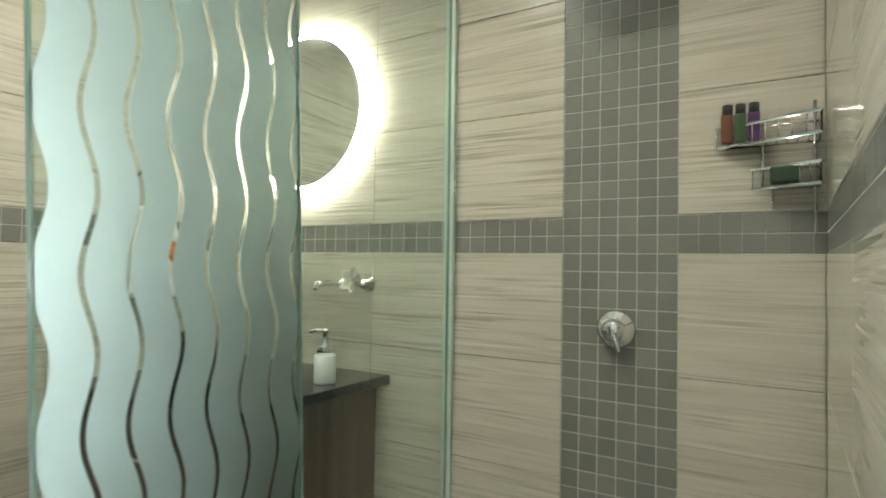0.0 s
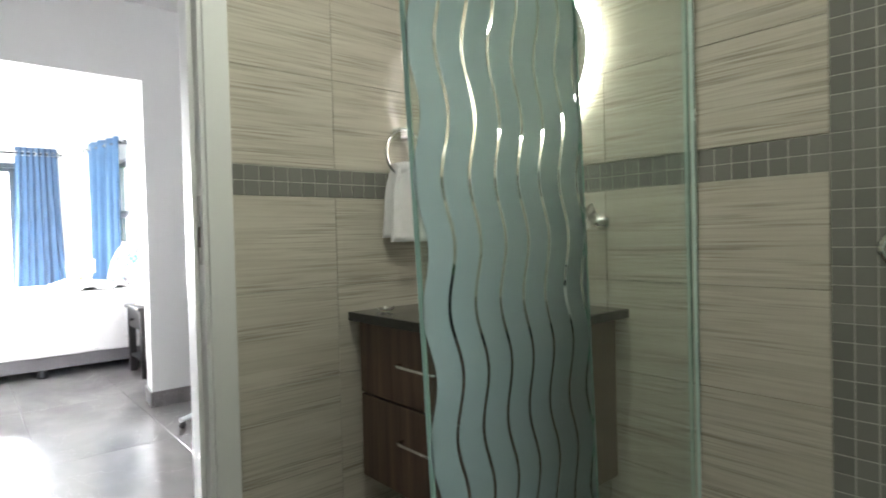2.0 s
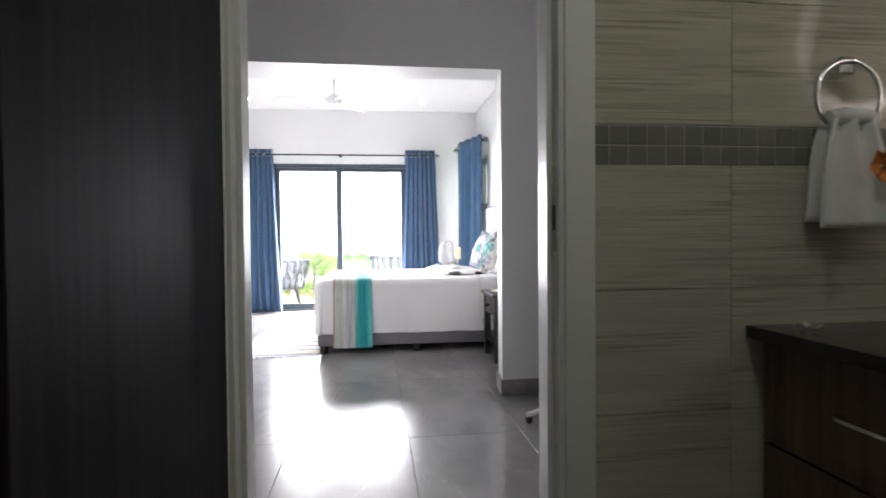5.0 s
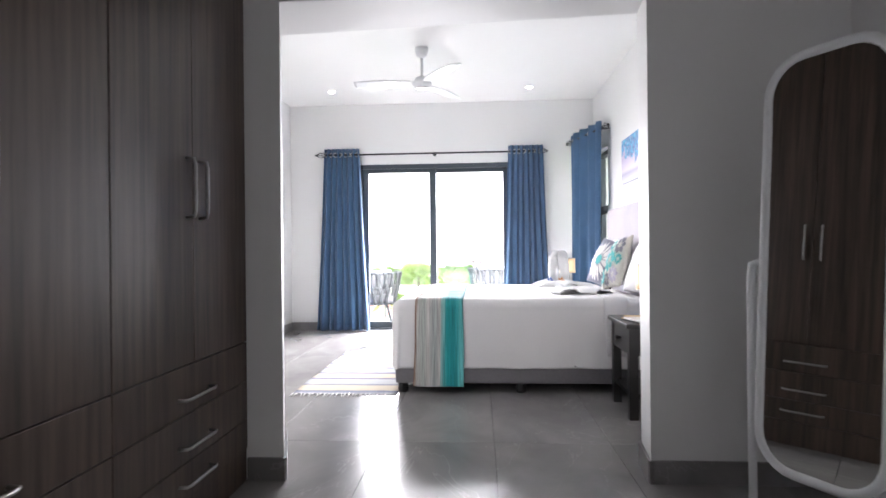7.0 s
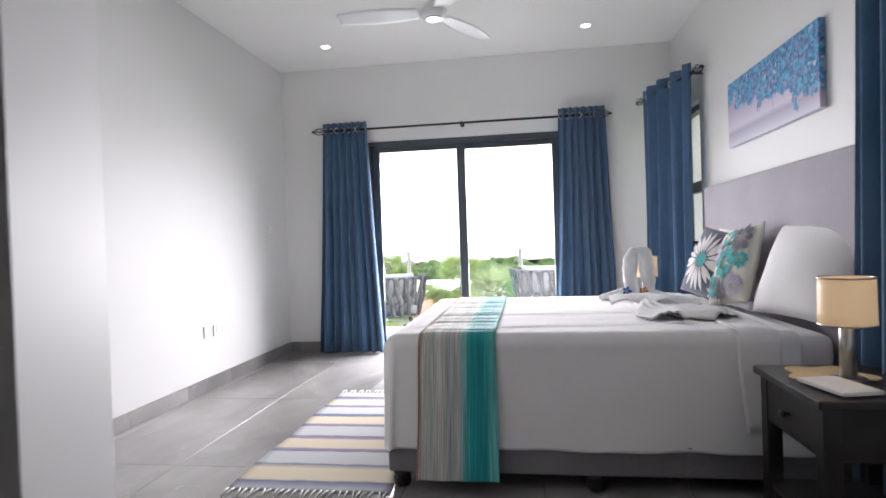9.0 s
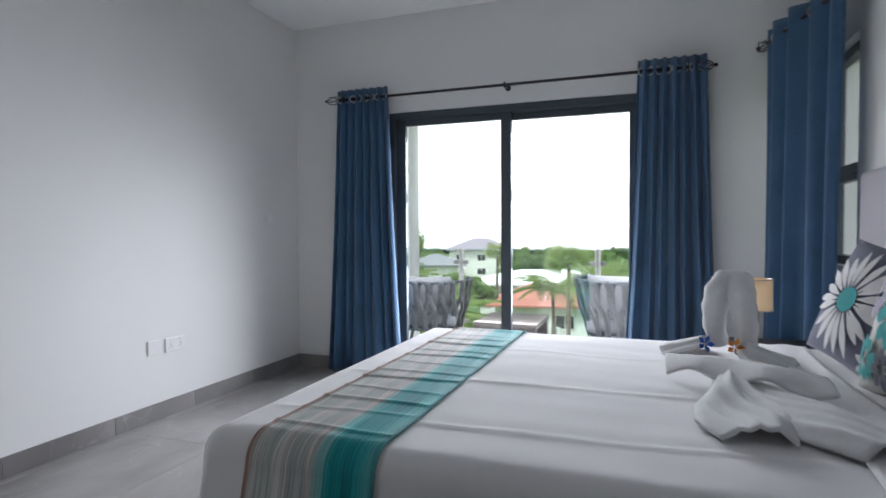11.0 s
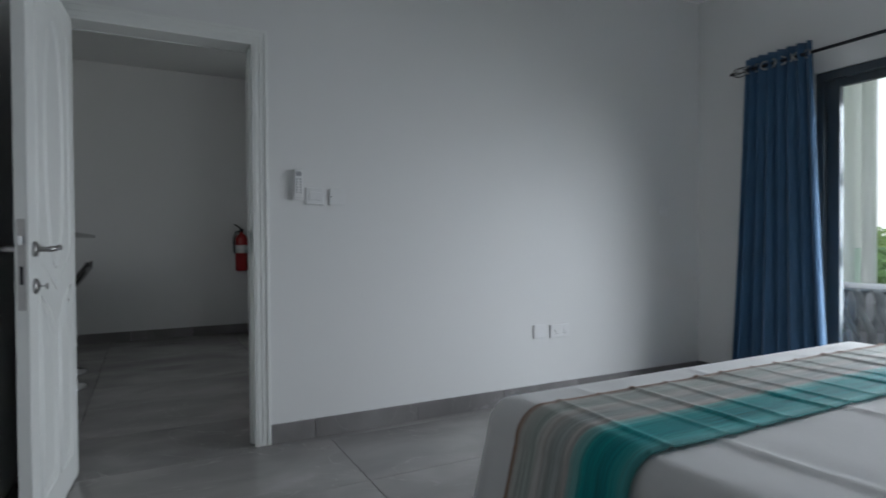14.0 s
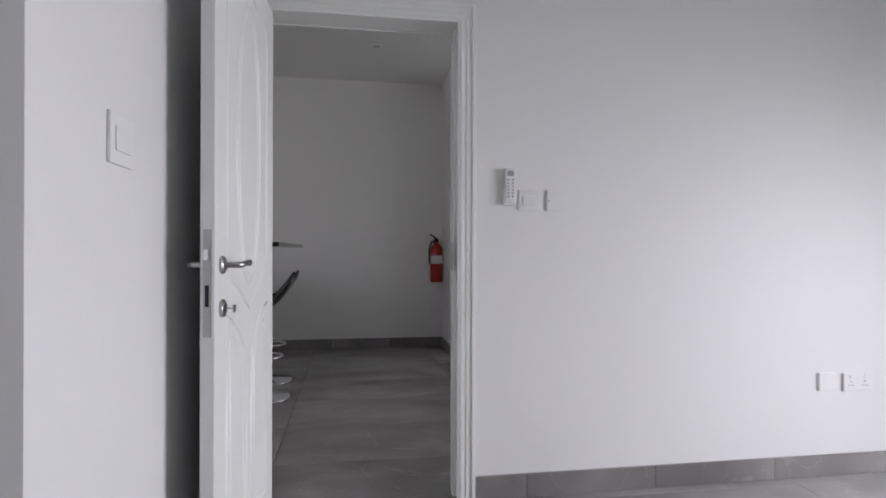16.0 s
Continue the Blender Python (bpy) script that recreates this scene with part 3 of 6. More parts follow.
def side_window():
    w = thing("window_1", "narrow dark-framed window with a transom", "window", (-7.53, NW, 0.95), kind="structure")
    x0, x1, z1 = -0.33, 0.33, 1.18
    for nm, a in (("frame_head", (x0, x1, 0.05, 0.11, z1 - 0.05, z1)), ("frame_sill", (x0, x1, 0.05, 0.11, 0, 0.05)), ("frame_jamb", (x0, x0 + 0.05, 0.05, 0.11, 0.05, z1 - 0.05)),
                  ("frame_jamb", (x1 - 0.05, x1, 0.05, 0.11, 0.05, z1 - 0.05)), ("transom", (x0 + 0.05, x1 - 0.05, 0.05, 0.11, 0.46, 0.55))):
        frame_bar(w, nm, *a, ALU)
    for a, b in ((0.05, 0.46), (0.55, z1 - 0.05)):
        p = part("pane", block(x0 + 0.05, x1 - 0.05, 0.076, 0.082, a, b), CLEAR, w)
        p.visible_shadow = False
    part("window_handle", block(0.10, 0.22, 0.035, 0.05, 0.49, 0.51, 0.004), ALU, w)


side_window()


def door_casing(name, x0, x1, zt, ya, yb, width, label):
    """A painted lining with moulded architraves; the opening runs along x."""
    d = thing(name, label, "door frame", ((x0 + x1) / 2, ya, 0), kind="structure")
    h = (x1 - x0) / 2
    dep = yb - ya
    for s in (-1, 1):
        part("lining", block(s * h, s * (h + 0.033), 0.0, dep, 0, zt + 0.002, 0.002), GLOSS_WHITE, d)
        part("stop", block(s * h, s * (h - 0.012), dep * 0.35, dep * 0.7, 0, zt - 0.012, 0.002), GLOSS_WHITE, d)
    part("lining_head", block(-h, h, 0.0, dep, zt, zt + 0.023, 0.002), GLOSS_WHITE, d)
    for y, out in ((dep, 1), (0, -1)):
        for s in (-1, 1):
            bits = [block(s * (h - 0.004), s * (h + width), y, y + out * 0.012, 0, zt + width, 0.003)]
            for k, (a, b, t) in enumerate(((0.10, 0.30, 0.0145), (0.45, 0.62, 0.014), (0.78, 1.0, 0.017))):
                bits.append(block(s * (h + width * a), s * (h + width * b), y + out * 0.012, y + out * t, 0, zt + width * a, 0.002))
            part("architrave", merge(*bits), GLOSS_WHITE, d)
        bits = [block(-h + 0.004, h - 0.004, y, y + out * 0.012, zt - 0.004, zt + width - 0.002, 0.003)]
        for a, b, t in ((0.10, 0.30, 0.0145), (0.45, 0.62, 0.014), (0.78, 0.99, 0.017)):
            bits.append(block(-h - width * a, h + width * a, y + out * 0.012, y + out * t, zt + width * a, zt + width * b, 0.002))
        part("architrave_head", merge(*bits), GLOSS_WHITE, d)
    return d


casing = door_casing("door_frame_1", -4.68, -3.88, 2.04, SW - 0.14, SW, 0.075, "white moulded door frame and architrave")
part("strike_plate", block(-0.381, -0.378, 0.10, 0.125, 0.98, 1.10), STEEL, casing)


def lever(side, m=STEEL):
    """A lever on a round rose, for a leaf lying along x; side is the way it stands out in y."""
    bm = lathe([(0.0, 0), (0.026, 0), (0.026, 0.006), (0.022, 0.010), (0.0, 0.010)], 24)
    bmesh.ops.rotate(bm, verts=bm.verts, cent=(0, 0, 0), matrix=Matrix.Rotation(-side * math.pi / 2, 3, "X"))
    tube_in(bm, [(0, 0, 0), (0, side * 0.03, 0), (0, side * 0.05, 0), (-0.03, side * 0.056, 0.002), (-0.075, side * 0.054, 0.006), (-0.10, side * 0.053, 0.004), (-0.122, side * 0.05, 0.009)],
            [0.009, 0.009, 0.010, 0.009, 0.008, 0.010, 0.006], 10)
    return bm


def panel_door():
    """White moulded leaf, swung open into the bedroom; local x runs from the hinge to the lock."""
    W, H, T = 0.745, 2.03, 0.04
    d = thing("panel_door", "white moulded panel door standing open", "door", (-3.895, SW - 0.02, 0.008), 85.5)
    part("leaf", block(0, W, -T / 2, T / 2, 0, H, 0.003), GLOSS_WHITE, d)

    def ring(pts, y, out, r):
        return tube([(x, y + out * 0.001, z) for x, z in pts], r, 6, True)

    for s in (-1, 1):
        y = s * (T / 2 - 0.0045)
        cx = W / 2
        oval = [(cx + 0.150 * math.cos(a), 1.42 + 0.475 * math.sin(a)) for a in (k * math.tau / 56 for k in range(56))]
        part("moulding", ring(oval, y, s, 0.0085), GLOSS_WHITE, d)
        part("moulding", ring([(cx + (x - cx) * 0.80, 1.42 + (z - 1.42) * 0.93) for x, z in oval], y, s, 0.0065), GLOSS_WHITE, d)
        outer = [(0.115, 1.02), (0.17, 0.965), (0.24, 0.935), (0.30, 0.90), (cx, 0.86), (W - 0.30, 0.90), (W - 0.24, 0.935), (W - 0.17, 0.965), (W - 0.115, 1.02), (W - 0.115, 1.86), (W - 0.15, 1.91), (cx, 1.945), (0.15, 1.91), (0.115, 1.86)]
        part("moulding", ring(outer, y, s, 0.0085), GLOSS_WHITE, d)
        for f in (1, -1):
            lo = [(0.115, 0.13), (cx - 0.03, 0.13), (cx - 0.03, 0.73), (cx - 0.07, 0.745), (cx - 0.12, 0.80), (0.17, 0.84), (0.115, 0.86)]
            inn = [(0.155, 0.17), (cx - 0.07, 0.17), (cx - 0.07, 0.69), (cx - 0.11, 0.71), (0.20, 0.785), (0.155, 0.80)]
            for pts, rr in ((lo, 0.0085), (inn, 0.0065)):
                part("moulding", ring(pts if f > 0 else [(2 * cx - x, z) for x, z in pts], y, s, rr), GLOSS_WHITE, d)
        y = s * T / 2
        lv = part("lever_handle", lever(s), STEEL, d, "brushed steel lever handle")
        lv.location = (W - 0.062, y, 1.015)
        esc = lathe([(0.0, 0), (0.026, 0), (0.026, 0.007), (0.021, 0.011), (0.0, 0.011)], 24)
        bmesh.ops.rotate(esc, verts=esc.verts, cent=(0, 0, 0), matrix=Matrix.Rotation(-s * math.pi / 2, 3, "X"))
        box_in(esc, -0.004, 0.004, s * 0.008, s * 0.016, -0.012, 0.012)
        e = part("lock_rose", esc, STEEL, d)
        e.location = (W - 0.062, y, 0.89)
    part("latch_plate", block(W, W + 0.003, -0.011, 0.011, 0.815, 1.115, 0.001), STEEL, d)
    part("latch_bolt", block(W + 0.003, W + 0.013, -0.007, 0.007, 1.03, 1.06, 0.002), CHROME, d)
    part("dead_bolt", block(W + 0.003, W + 0.005, -0.005, 0.005, 0.90, 0.96), BLACK_IRON, d)
    part("key", merge(block(W - 0.066, W - 0.058, T / 2 + 0.012, T / 2 + 0.035, 0.888, 0.892), block(W - 0.075, W - 0.049, T / 2 + 0.035, T / 2 + 0.038, 0.88, 0.90)), STEEL, d)


panel_door()


def bathroom_door():
    f = thing("door_frame_2", "cream painted bathroom door frame", "door frame", (BX, 0, 0), kind="structure")
    a, b, zt = -0.175, 0.56, 2.05
    part("lining", block(-0.15, 0.012, b, b + 0.035, 0, zt, 0.003), GLOSS_WHITE, f)
    part("lining", block(-0.15, 0.012, a - 0.035, a, 0, zt, 0.003), GLOSS_WHITE, f)
    part("lining_head", block(-0.15, 0.012, a - 0.035, b + 0.035, zt, zt + 0.035, 0.003), GLOSS_WHITE, f)
    part("stop", block(-0.11, -0.035, b - 0.014, b, 0, zt, 0.002), GLOSS_WHITE, f)
    part("stop", block(-0.11, -0.035, a, a + 0.014, 0, zt, 0.002), GLOSS_WHITE, f)
    for x0, x1 in ((0.002, 0.024), (-0.155, -0.133)):
        part("architrave", block(x0, x1, b + 0.012, b + 0.085, 0, zt + 0.08, 0.004), GLOSS_WHITE, f)
        part("architrave", block(x0, x1, a - 0.085, a - 0.012, 0, zt + 0.08, 0.004), GLOSS_WHITE, f)
        part("architrave_head", block(x0, x1, a - 0.012, b + 0.012, zt + 0.012, zt + 0.08, 0.004), GLOSS_WHITE, f)
    part("strike_plate", block(-0.030, -0.004, b - 0.002, b + 0.001, 1.00, 1.20), STEEL, f)
    part("strike_hole", block(-0.024, -0.008, b - 0.004, b - 0.0021, 1.05, 1.11), mat("dark_brown_recess", (0.05, 0.03, 0.02), 0.6), f)
    d = thing("bathroom_door", "dark veneered flush door standing open into the bathroom", "door", (BX + 0.03, a - 0.012, 0.01), 0)
    part("leaf", block(0, 0.735, -0.04, 0, 0, 2.03, 0.003), DOOR_WOOD, d)


bathroom_door()


# ---- bedroom: curtains ----
def curtain_cloth(width, height, folds, depth, flare, seed):
    """Hanging pleated cloth: local x across, y depth, z from 0 at the hem to the top."""
    rnd = random.Random(seed)
    ph = [rnd.uniform(-0.5, 0.5) for _ in range(24)]

    def fn(u, v):
        zz = v * height
        low = 1 - v
        w = width * (1 + flare * low ** 0.9 - 0.05 * math.sin(v * math.pi))
        u = u + 0.028 * math.sin(u * 11 + ph[2] * 6) * math.sin(math.pi * u)
        a = u * folds * math.tau
        k = int(u * folds) % 24
        d = depth * (0.75 + 0.5 * low + 0.25 * ph[k])
        s = math.sin(a + 0.5 * ph[k] * low)
        y = d * math.copysign(abs(s) ** 0.8, s) + 0.012 * low * math.sin(3 * a * 0.37 + ph[3] * 5)
        x = (u - 0.5) * w + 0.014 * low * math.sin(a * 0.5 + ph[5] * 6) + 0.006 * math.sin(2 * a)
        return (x, y, zz)

    return sheet(int(folds * 14), 26, fn, 0.003)


def finial(parent, at, axis_rot):
    """An open wire cage ball with a tip, pointing along local x."""
    bm = bmesh.new()
    for k in range(6):
        a = k * math.tau / 6
        tube_in(bm, [(0.055 - 0.055 * math.cos(t), 0.034 * math.sin(t) * math.cos(a + t * 0.5), 0.034 * math.sin(t) * math.sin(a + t * 0.5)) for t in (i * math.pi / 10 for i in range(11))], 0.0032, 6)
    tip = lathe([(0, -0.012), (0.011, -0.004), (0.012, 0.006), (0.006, 0.016), (0, 0.018)], 12)
    bmesh.ops.rotate(tip, verts=tip.verts, cent=(0, 0, 0), matrix=Matrix.Rotation(math.pi / 2, 3, "Y"))
    bmesh.ops.translate(tip, verts=tip.verts, vec=(0.118, 0, 0))
    ob = part("finial", merge(bm, tip), BLACK_IRON, parent, "black wire cage finial")
    ob.matrix_local = Matrix.Translation(at) @ axis_rot
    return ob


def bracket(x, off):
    """A wall bracket; local y points to the wall, off away."""
    bm = tube([(x, off, 0), (x, 0, 0), (x, 0, 0.001)], 0.006, 8)
    cap = lathe([(0.0, 0), (0.022, 0), (0.022, 0.006), (0.0, 0.006)], 14)
    bmesh.ops.rotate(cap, verts=cap.verts, cent=(0, 0, 0), matrix=Matrix.Rotation(math.pi / 2, 3, "X"))
    bmesh.ops.translate(cap, verts=cap.verts, vec=(x, off, 0))
    hook = tube([(x + 0.0, 0.017 * math.cos(t), 0.017 * math.sin(t)) for t in (i * math.tau / 12 for i in range(12))], 0.006, 6, True)
    return merge(bm, cap, hook)


def curtain_rod(at, rz, length, off, brackets):
    """A black rod centred at 'at'; local x along it, local -y into the room."""
    r = thing("curtain_rod", "black iron curtain rod with cage finials", "curtain rod", at, rz)
    part("rod", tube([(-length / 2, 0, 0), (0, 0, 0), (length / 2, 0, 0)], 0.0105, 12), BLACK_IRON, r)
    finial(r, (length / 2, 0, 0), Matrix.Identity(4))
    finial(r, (-length / 2, 0, 0), Matrix.Rotation(math.pi, 4, "Z"))
    for b in brackets:
        part("bracket", bracket(b, off), BLACK_IRON, r)
    return r


def curtain(at, rz, width, height, folds, depth, flare, seed, rings):
    c = thing("curtain", "blue linen eyelet curtain hanging to the floor", "curtain", at, rz, group="bedroom curtains")
    part("cloth", curtain_cloth(width, height, folds, depth, flare, seed), CURTAIN, c)
    for k in range(rings):
        x = (k + 0.5) / rings - 0.5
        e = tube([(0, 0.026 * math.cos(t), 0.026 * math.sin(t)) for t in (i * math.tau / 18 for i in range(18))], 0.0055, 6, True)
        ob = part("eyelet", e, STEEL, c, "steel eyelet ring")
        ob.matrix_local = pose(x * width, 0, height - 0.075, 0, 0, 62 if k % 2 else -62)
    return c


# local x of the rod runs along world y for the balcony wall
curtain_rod((-7.884, -0.37, 2.20), -90, 2.62, 0.11, (0.048, 1.27, -1.27)).matrix_world = pose(-7.884, -0.37, 2.20, 0, 0, 90)
curtain((-7.885, -1.475, 0.01), 90, 0.44, 2.265, 7, 0.034, 0.48, 3, 8)
curtain((-7.885, 0.80, 0.01), 90, 0.42, 2.265, 7, 0.034, 0.46, 5, 8)
curtain_rod((-7.40, 1.475, 2.29), 0, 0.86, 0.155, (-0.34, 0.38)).matrix_world = pose(-7.425, 1.445, 2.29, 0, 0, 14)
curtain((-7.43, 1.44, 0.01), 14, 0.82, 2.355, 4, 0.055, 0.02, 8, 4)
curtain_rod((-4.45, 1.50, 2.29), 0, 1.15, 0.135, (-0.5, 0.5))
curtain((-4.56, 1.50, 0.01), 0, 0.42, 2.355, 3.5, 0.045, 0.45, 12, 4)


# ---- bedroom: the bed ----
BX0, BX1, BY0, BY1, BT = -6.60, -4.955, -0.405, 1.50, 0.650


def bed():
    b = thing("bed", "double bed with white sheets and grey fabric base", "bed", ((BX0 + BX1) / 2, (BY0 + BY1) / 2, 0))
    ox, oy = (BX0 + BX1) / 2, (BY0 + BY1) / 2
    hx, hy = (BX1 - BX0) / 2, (BY1 - BY0) / 2
    part("bed_base", block(-hx - 0.07, hx + 0.08, -hy + 0.03, hy, 0.065, 0.20, 0.018, 3), GREY_FABRIC, b, "grey fabric box base")
    part("mattress", smooth_all(block(-hx + 0.02, hx - 0.02, -hy + 0.02, hy, 0.202, BT - 0.02, 0.06, 4)), SHEET, b)
    for x in (-hx - 0.03, hx + 0.045):
        for y in (-hy + 0.085, -0.0 - hy + 0.92, hy - 0.12):
            part("leg", lathe([(0.030, 0), (0.036, 0.006), (0.040, 0.03), (0.034, 0.05), (0.042, 0.066)], 18, (x, y, 0)), RUBBER, b, "black plastic foot")
    return b


bed()


def bedsheet():
    s = thing("bed_sheet", "white cotton top sheet draped over the bed with fold creases", "bed sheet", ((BX0 + BX1) / 2, 0.4, BT))
    r = 0.07
    q = r * math.pi / 2

    def prof(d, flare=0.23):
        if d <= 0:
            return d, 0.0
        if d < q:
            return r * math.sin(d / r), r * (1 - math.cos(d / r))
        return r + flare * (d - q), r + (d - q)

    hx, yf, yh = (BX1 - BX0) / 2 + 0.004 - r, BY0 - 0.4 - 0.004 + r, 0.95
    drop = BT - 0.175 - r + q
    nx, ny = 190, 150

    def fn(u, v):
        dx = (u * 2 - 1) * (hx + drop)
        dy = yf - drop + v * (yh - yf + drop)
        sx = math.copysign(1, dx)
        ex, ey = abs(dx) - hx, yf - dy
        ox, zx = prof(ex)
        oy, zy = prof(ey, 0.0)
        x = sx * (hx + ox) if ex > 0 else dx
        y = yf - oy if ey > 0 else dy
        z = -max(zx, zy)
        if ex > 0 and ey > 0:
            k = math.hypot(ex, ey)
            (o, zz), (o2, _) = prof(k), prof(k, 0.0)
            x, y, z = sx * (hx + o * ex / k * 1.03), yf - o2 * ey / k * 1.03, -min(zz, drop - q + r)
            tuck = 0.02 * math.sin(6 * math.atan2(ey, ex))
            x += sx * tuck * min(1, k / drop)
        hang = max(ex, ey, 0) / drop
        w = noise.noise(Vector((x * 2.3, y * 2.3, 1.0)))
        if hang > 0:
            amp = 0.010 * hang
            if ex >= ey:
                x += sx * amp * (math.sin(y * 9 + 2 * w) + 0.6 * math.sin(y * 23))
            else:
                y -= amp * (math.sin(x * 8 + 2 * w) + 0.5 * math.sin(x * 21))
        else:
            z += 0.004 * w + 0.0025 * noise.noise(Vector((x * 9, y * 3.0, 4)))
            soft = 0.6 + 0.4 * noise.noise(Vector((y * 2.6, x * 2, 9)))
            for c, hgt in ((-0.36, 0.005), (0.14, 0.009), (0.58, 0.007)):
                z += hgt * soft * math.exp(-((x - c + 0.03 * w + 0.012 * math.sin(y * 3 + c)) / 0.010) ** 2)
            z += 0.003 * noise.noise(Vector((x * 2.5 + y * 6, y * 2.2, 14)))
        z += 0.002 * max(0.0, min(2.0, 1 - x / hx))
        return (x, y, z)

    part("cloth", sheet(nx, ny, fn, 0.004), SHEET, s)
    top = part("folded_edge", sheet(70, 10, lambda u, v: fold_edge(u, v, hx, r, prof), 0.004), SHEET, s, "turned-back sheet edge")
    return s


def fold_edge(u, v, hx, r, prof):
    drop = 0.44
    dx = (u * 2 - 1) * (hx + drop)
    ex = abs(dx) - hx
    o, z = prof(ex)
    x = math.copysign(hx + o + 0.010, dx) if ex > 0 else dx
    return (x, 0.70 + 0.17 * v + 0.012 * math.sin(dx * 5) + (0.012 if ex > 0 else 0), 0.012 - z + 0.003 * math.sin(v * 9 + dx * 4) + 0.002 * max(0.0, min(2.0, 1 - x / hx)))


bedsheet()

RUNNER = stripes("teal_streaked_runner", "Y", [(0.0, (0.42, 0.36, 0.31)), (0.03, (0.30, 0.22, 0.18)), (0.05, (0.50, 0.50, 0.47)), (0.18, (0.40, 0.44, 0.41)), (0.27, (0.56, 0.53, 0.50)), (0.40, (0.36, 0.40, 0.39)),
                                              (0.52, (0.50, 0.47, 0.44)), (0.56, (0.20, 0.46, 0.45)), (0.64, (0.0, 0.30, 0.31)), (0.82, (0.0, 0.26, 0.28)), (0.90, (0.06, 0.42, 0.43)), (1.0, (0.16, 0.48, 0.48))], 0.75, 0.20, (1.6, 190, 1.6), 0.7)


SELVEDGE = weave("rust_woven_edge", (0.30, 0.17, 0.12), 600, 0.9, 0.12, 0.4)


def runner():
    s = thing("bed_runner", "teal and grey streaked cotton runner across the bed foot", "bed runner", ((BX0 + BX1) / 2, -0.062, BT))
    r = 0.078
    q = r * math.pi / 2
    hx = (BX1 - BX0) / 2 + 0.012 - r
    drop = BT - 0.050 - r + q

    def fn(u, v):
        d = (u * 2 - 1) * (hx + drop)
        ex = abs(d) - hx
        y = (v - 0.5) * 0.345
        if ex <= 0:
            x, z = d, 0.009
        elif ex < q:
            x, z = math.copysign(hx + r * math.sin(ex / r), d), 0.009 - r * (1 - math.cos(ex / r))
        else:
            x, z = math.copysign(hx + r + 0.25 * (ex - q), d), 0.009 - r - (ex - q)
        if ex <= 0:
            for c in range(-7, 8):
                z += (0.003 + 0.0035 * ((c * 7) % 5) / 4) * math.exp(-((x - c * 0.118 - 0.012 * math.sin(c * 2.3) + 0.05 * y * (c % 3 - 1)) / 0.007) ** 2)
            z += 0.003 * noise.noise(Vector((x * 4, y * 9, 7)))
        else:
            x += math.copysign(0.006 * math.sin(y * 22) * min(1, ex / 0.3), d)
        y += 0.006 * noise.noise(Vector((d * 3, 0, 2))) + (0.012 if ex > q else 0) * (v - 0.5) * min(1, ex)
        z += 0.002 * max(0.0, min(2.0, 1 - x / hx))
        return (x, y, z)

    part("cloth", sheet(340, 20, lambda u, v: fn(u, 0.022 + 0.978 * v), 0.003), RUNNER, s)
    part("selvedge", sheet(340, 2, lambda u, v: fn(u, 0.0215 * v), 0.0035), SELVEDGE, s, "rust-brown woven edge")


runner()


def headboard():
    h = thing("headboard", "tall lilac-grey upholstered headboard", "headboard", (-5.83, 1.60, 0))
    part("panel", smooth_all(block(-1.04, 1.04, -0.05, 0.025, 0.08, 1.40, 0.035, 4)), HEAD_FABRIC, h)
    part("back_board", block(-1.03, 1.03, 0.0255, 0.04, 0.06, 1.385, 0.003), GREY_FABRIC, h, "grey lining board")
    part("piping", tube([(-1.032, -0.03, 0.10), (-1.032, -0.03, 1.36), (-1.0, -0.03, 1.394), (1.0, -0.03, 1.394), (1.032, -0.03, 1.36), (1.032, -0.03, 0.10)], 0.006, 8), HEAD_FABRIC, h)
    for x in (-0.8, 0.8):
        part("foot", block(x - 0.03, x + 0.03, -0.02, 0.02, 0, 0.06, 0.003), RUBBER, h)


headboard()


def puff(w, h, d, seed, pinch=0.12):
    """A stuffed cushion standing on its edge: local x across, z up, y thickness."""
    rnd = random.Random(seed)
    off = rnd.uniform(0, 50)

    def fn(side):
        def g(u, v):
            a, b = u * 2 - 1, v * 2 - 1
            t = max(0.0, (1 - a * a) * (1 - b * b)) ** 0.42 * (0.82 + 0.18 * (1 - a * a) * (1 - b * b))
            px = a * w / 2 * (1 - pinch * (1 - abs(b)) * 0.0 - pinch * (1 - b * b) * 0.35)
            pz = b * h / 2 * (1 - pinch * (1 - a * a) * 0.35)
            y = side * (d / 2) * t * (1 + 0.10 * noise.noise(Vector((px * 7 + off, pz * 7, side))))
            return (px, y, pz + h / 2)
        return g

    return merge(sheet(26, 26, fn(1)), sheet(26, 26, fn(-1)))


def weld(bm):
    bmesh.ops.remove_doubles(bm, verts=bm.verts, dist=0.0015)
    bmesh.ops.recalc_face_normals(bm, faces=bm.faces)
    return smooth_all(bm)


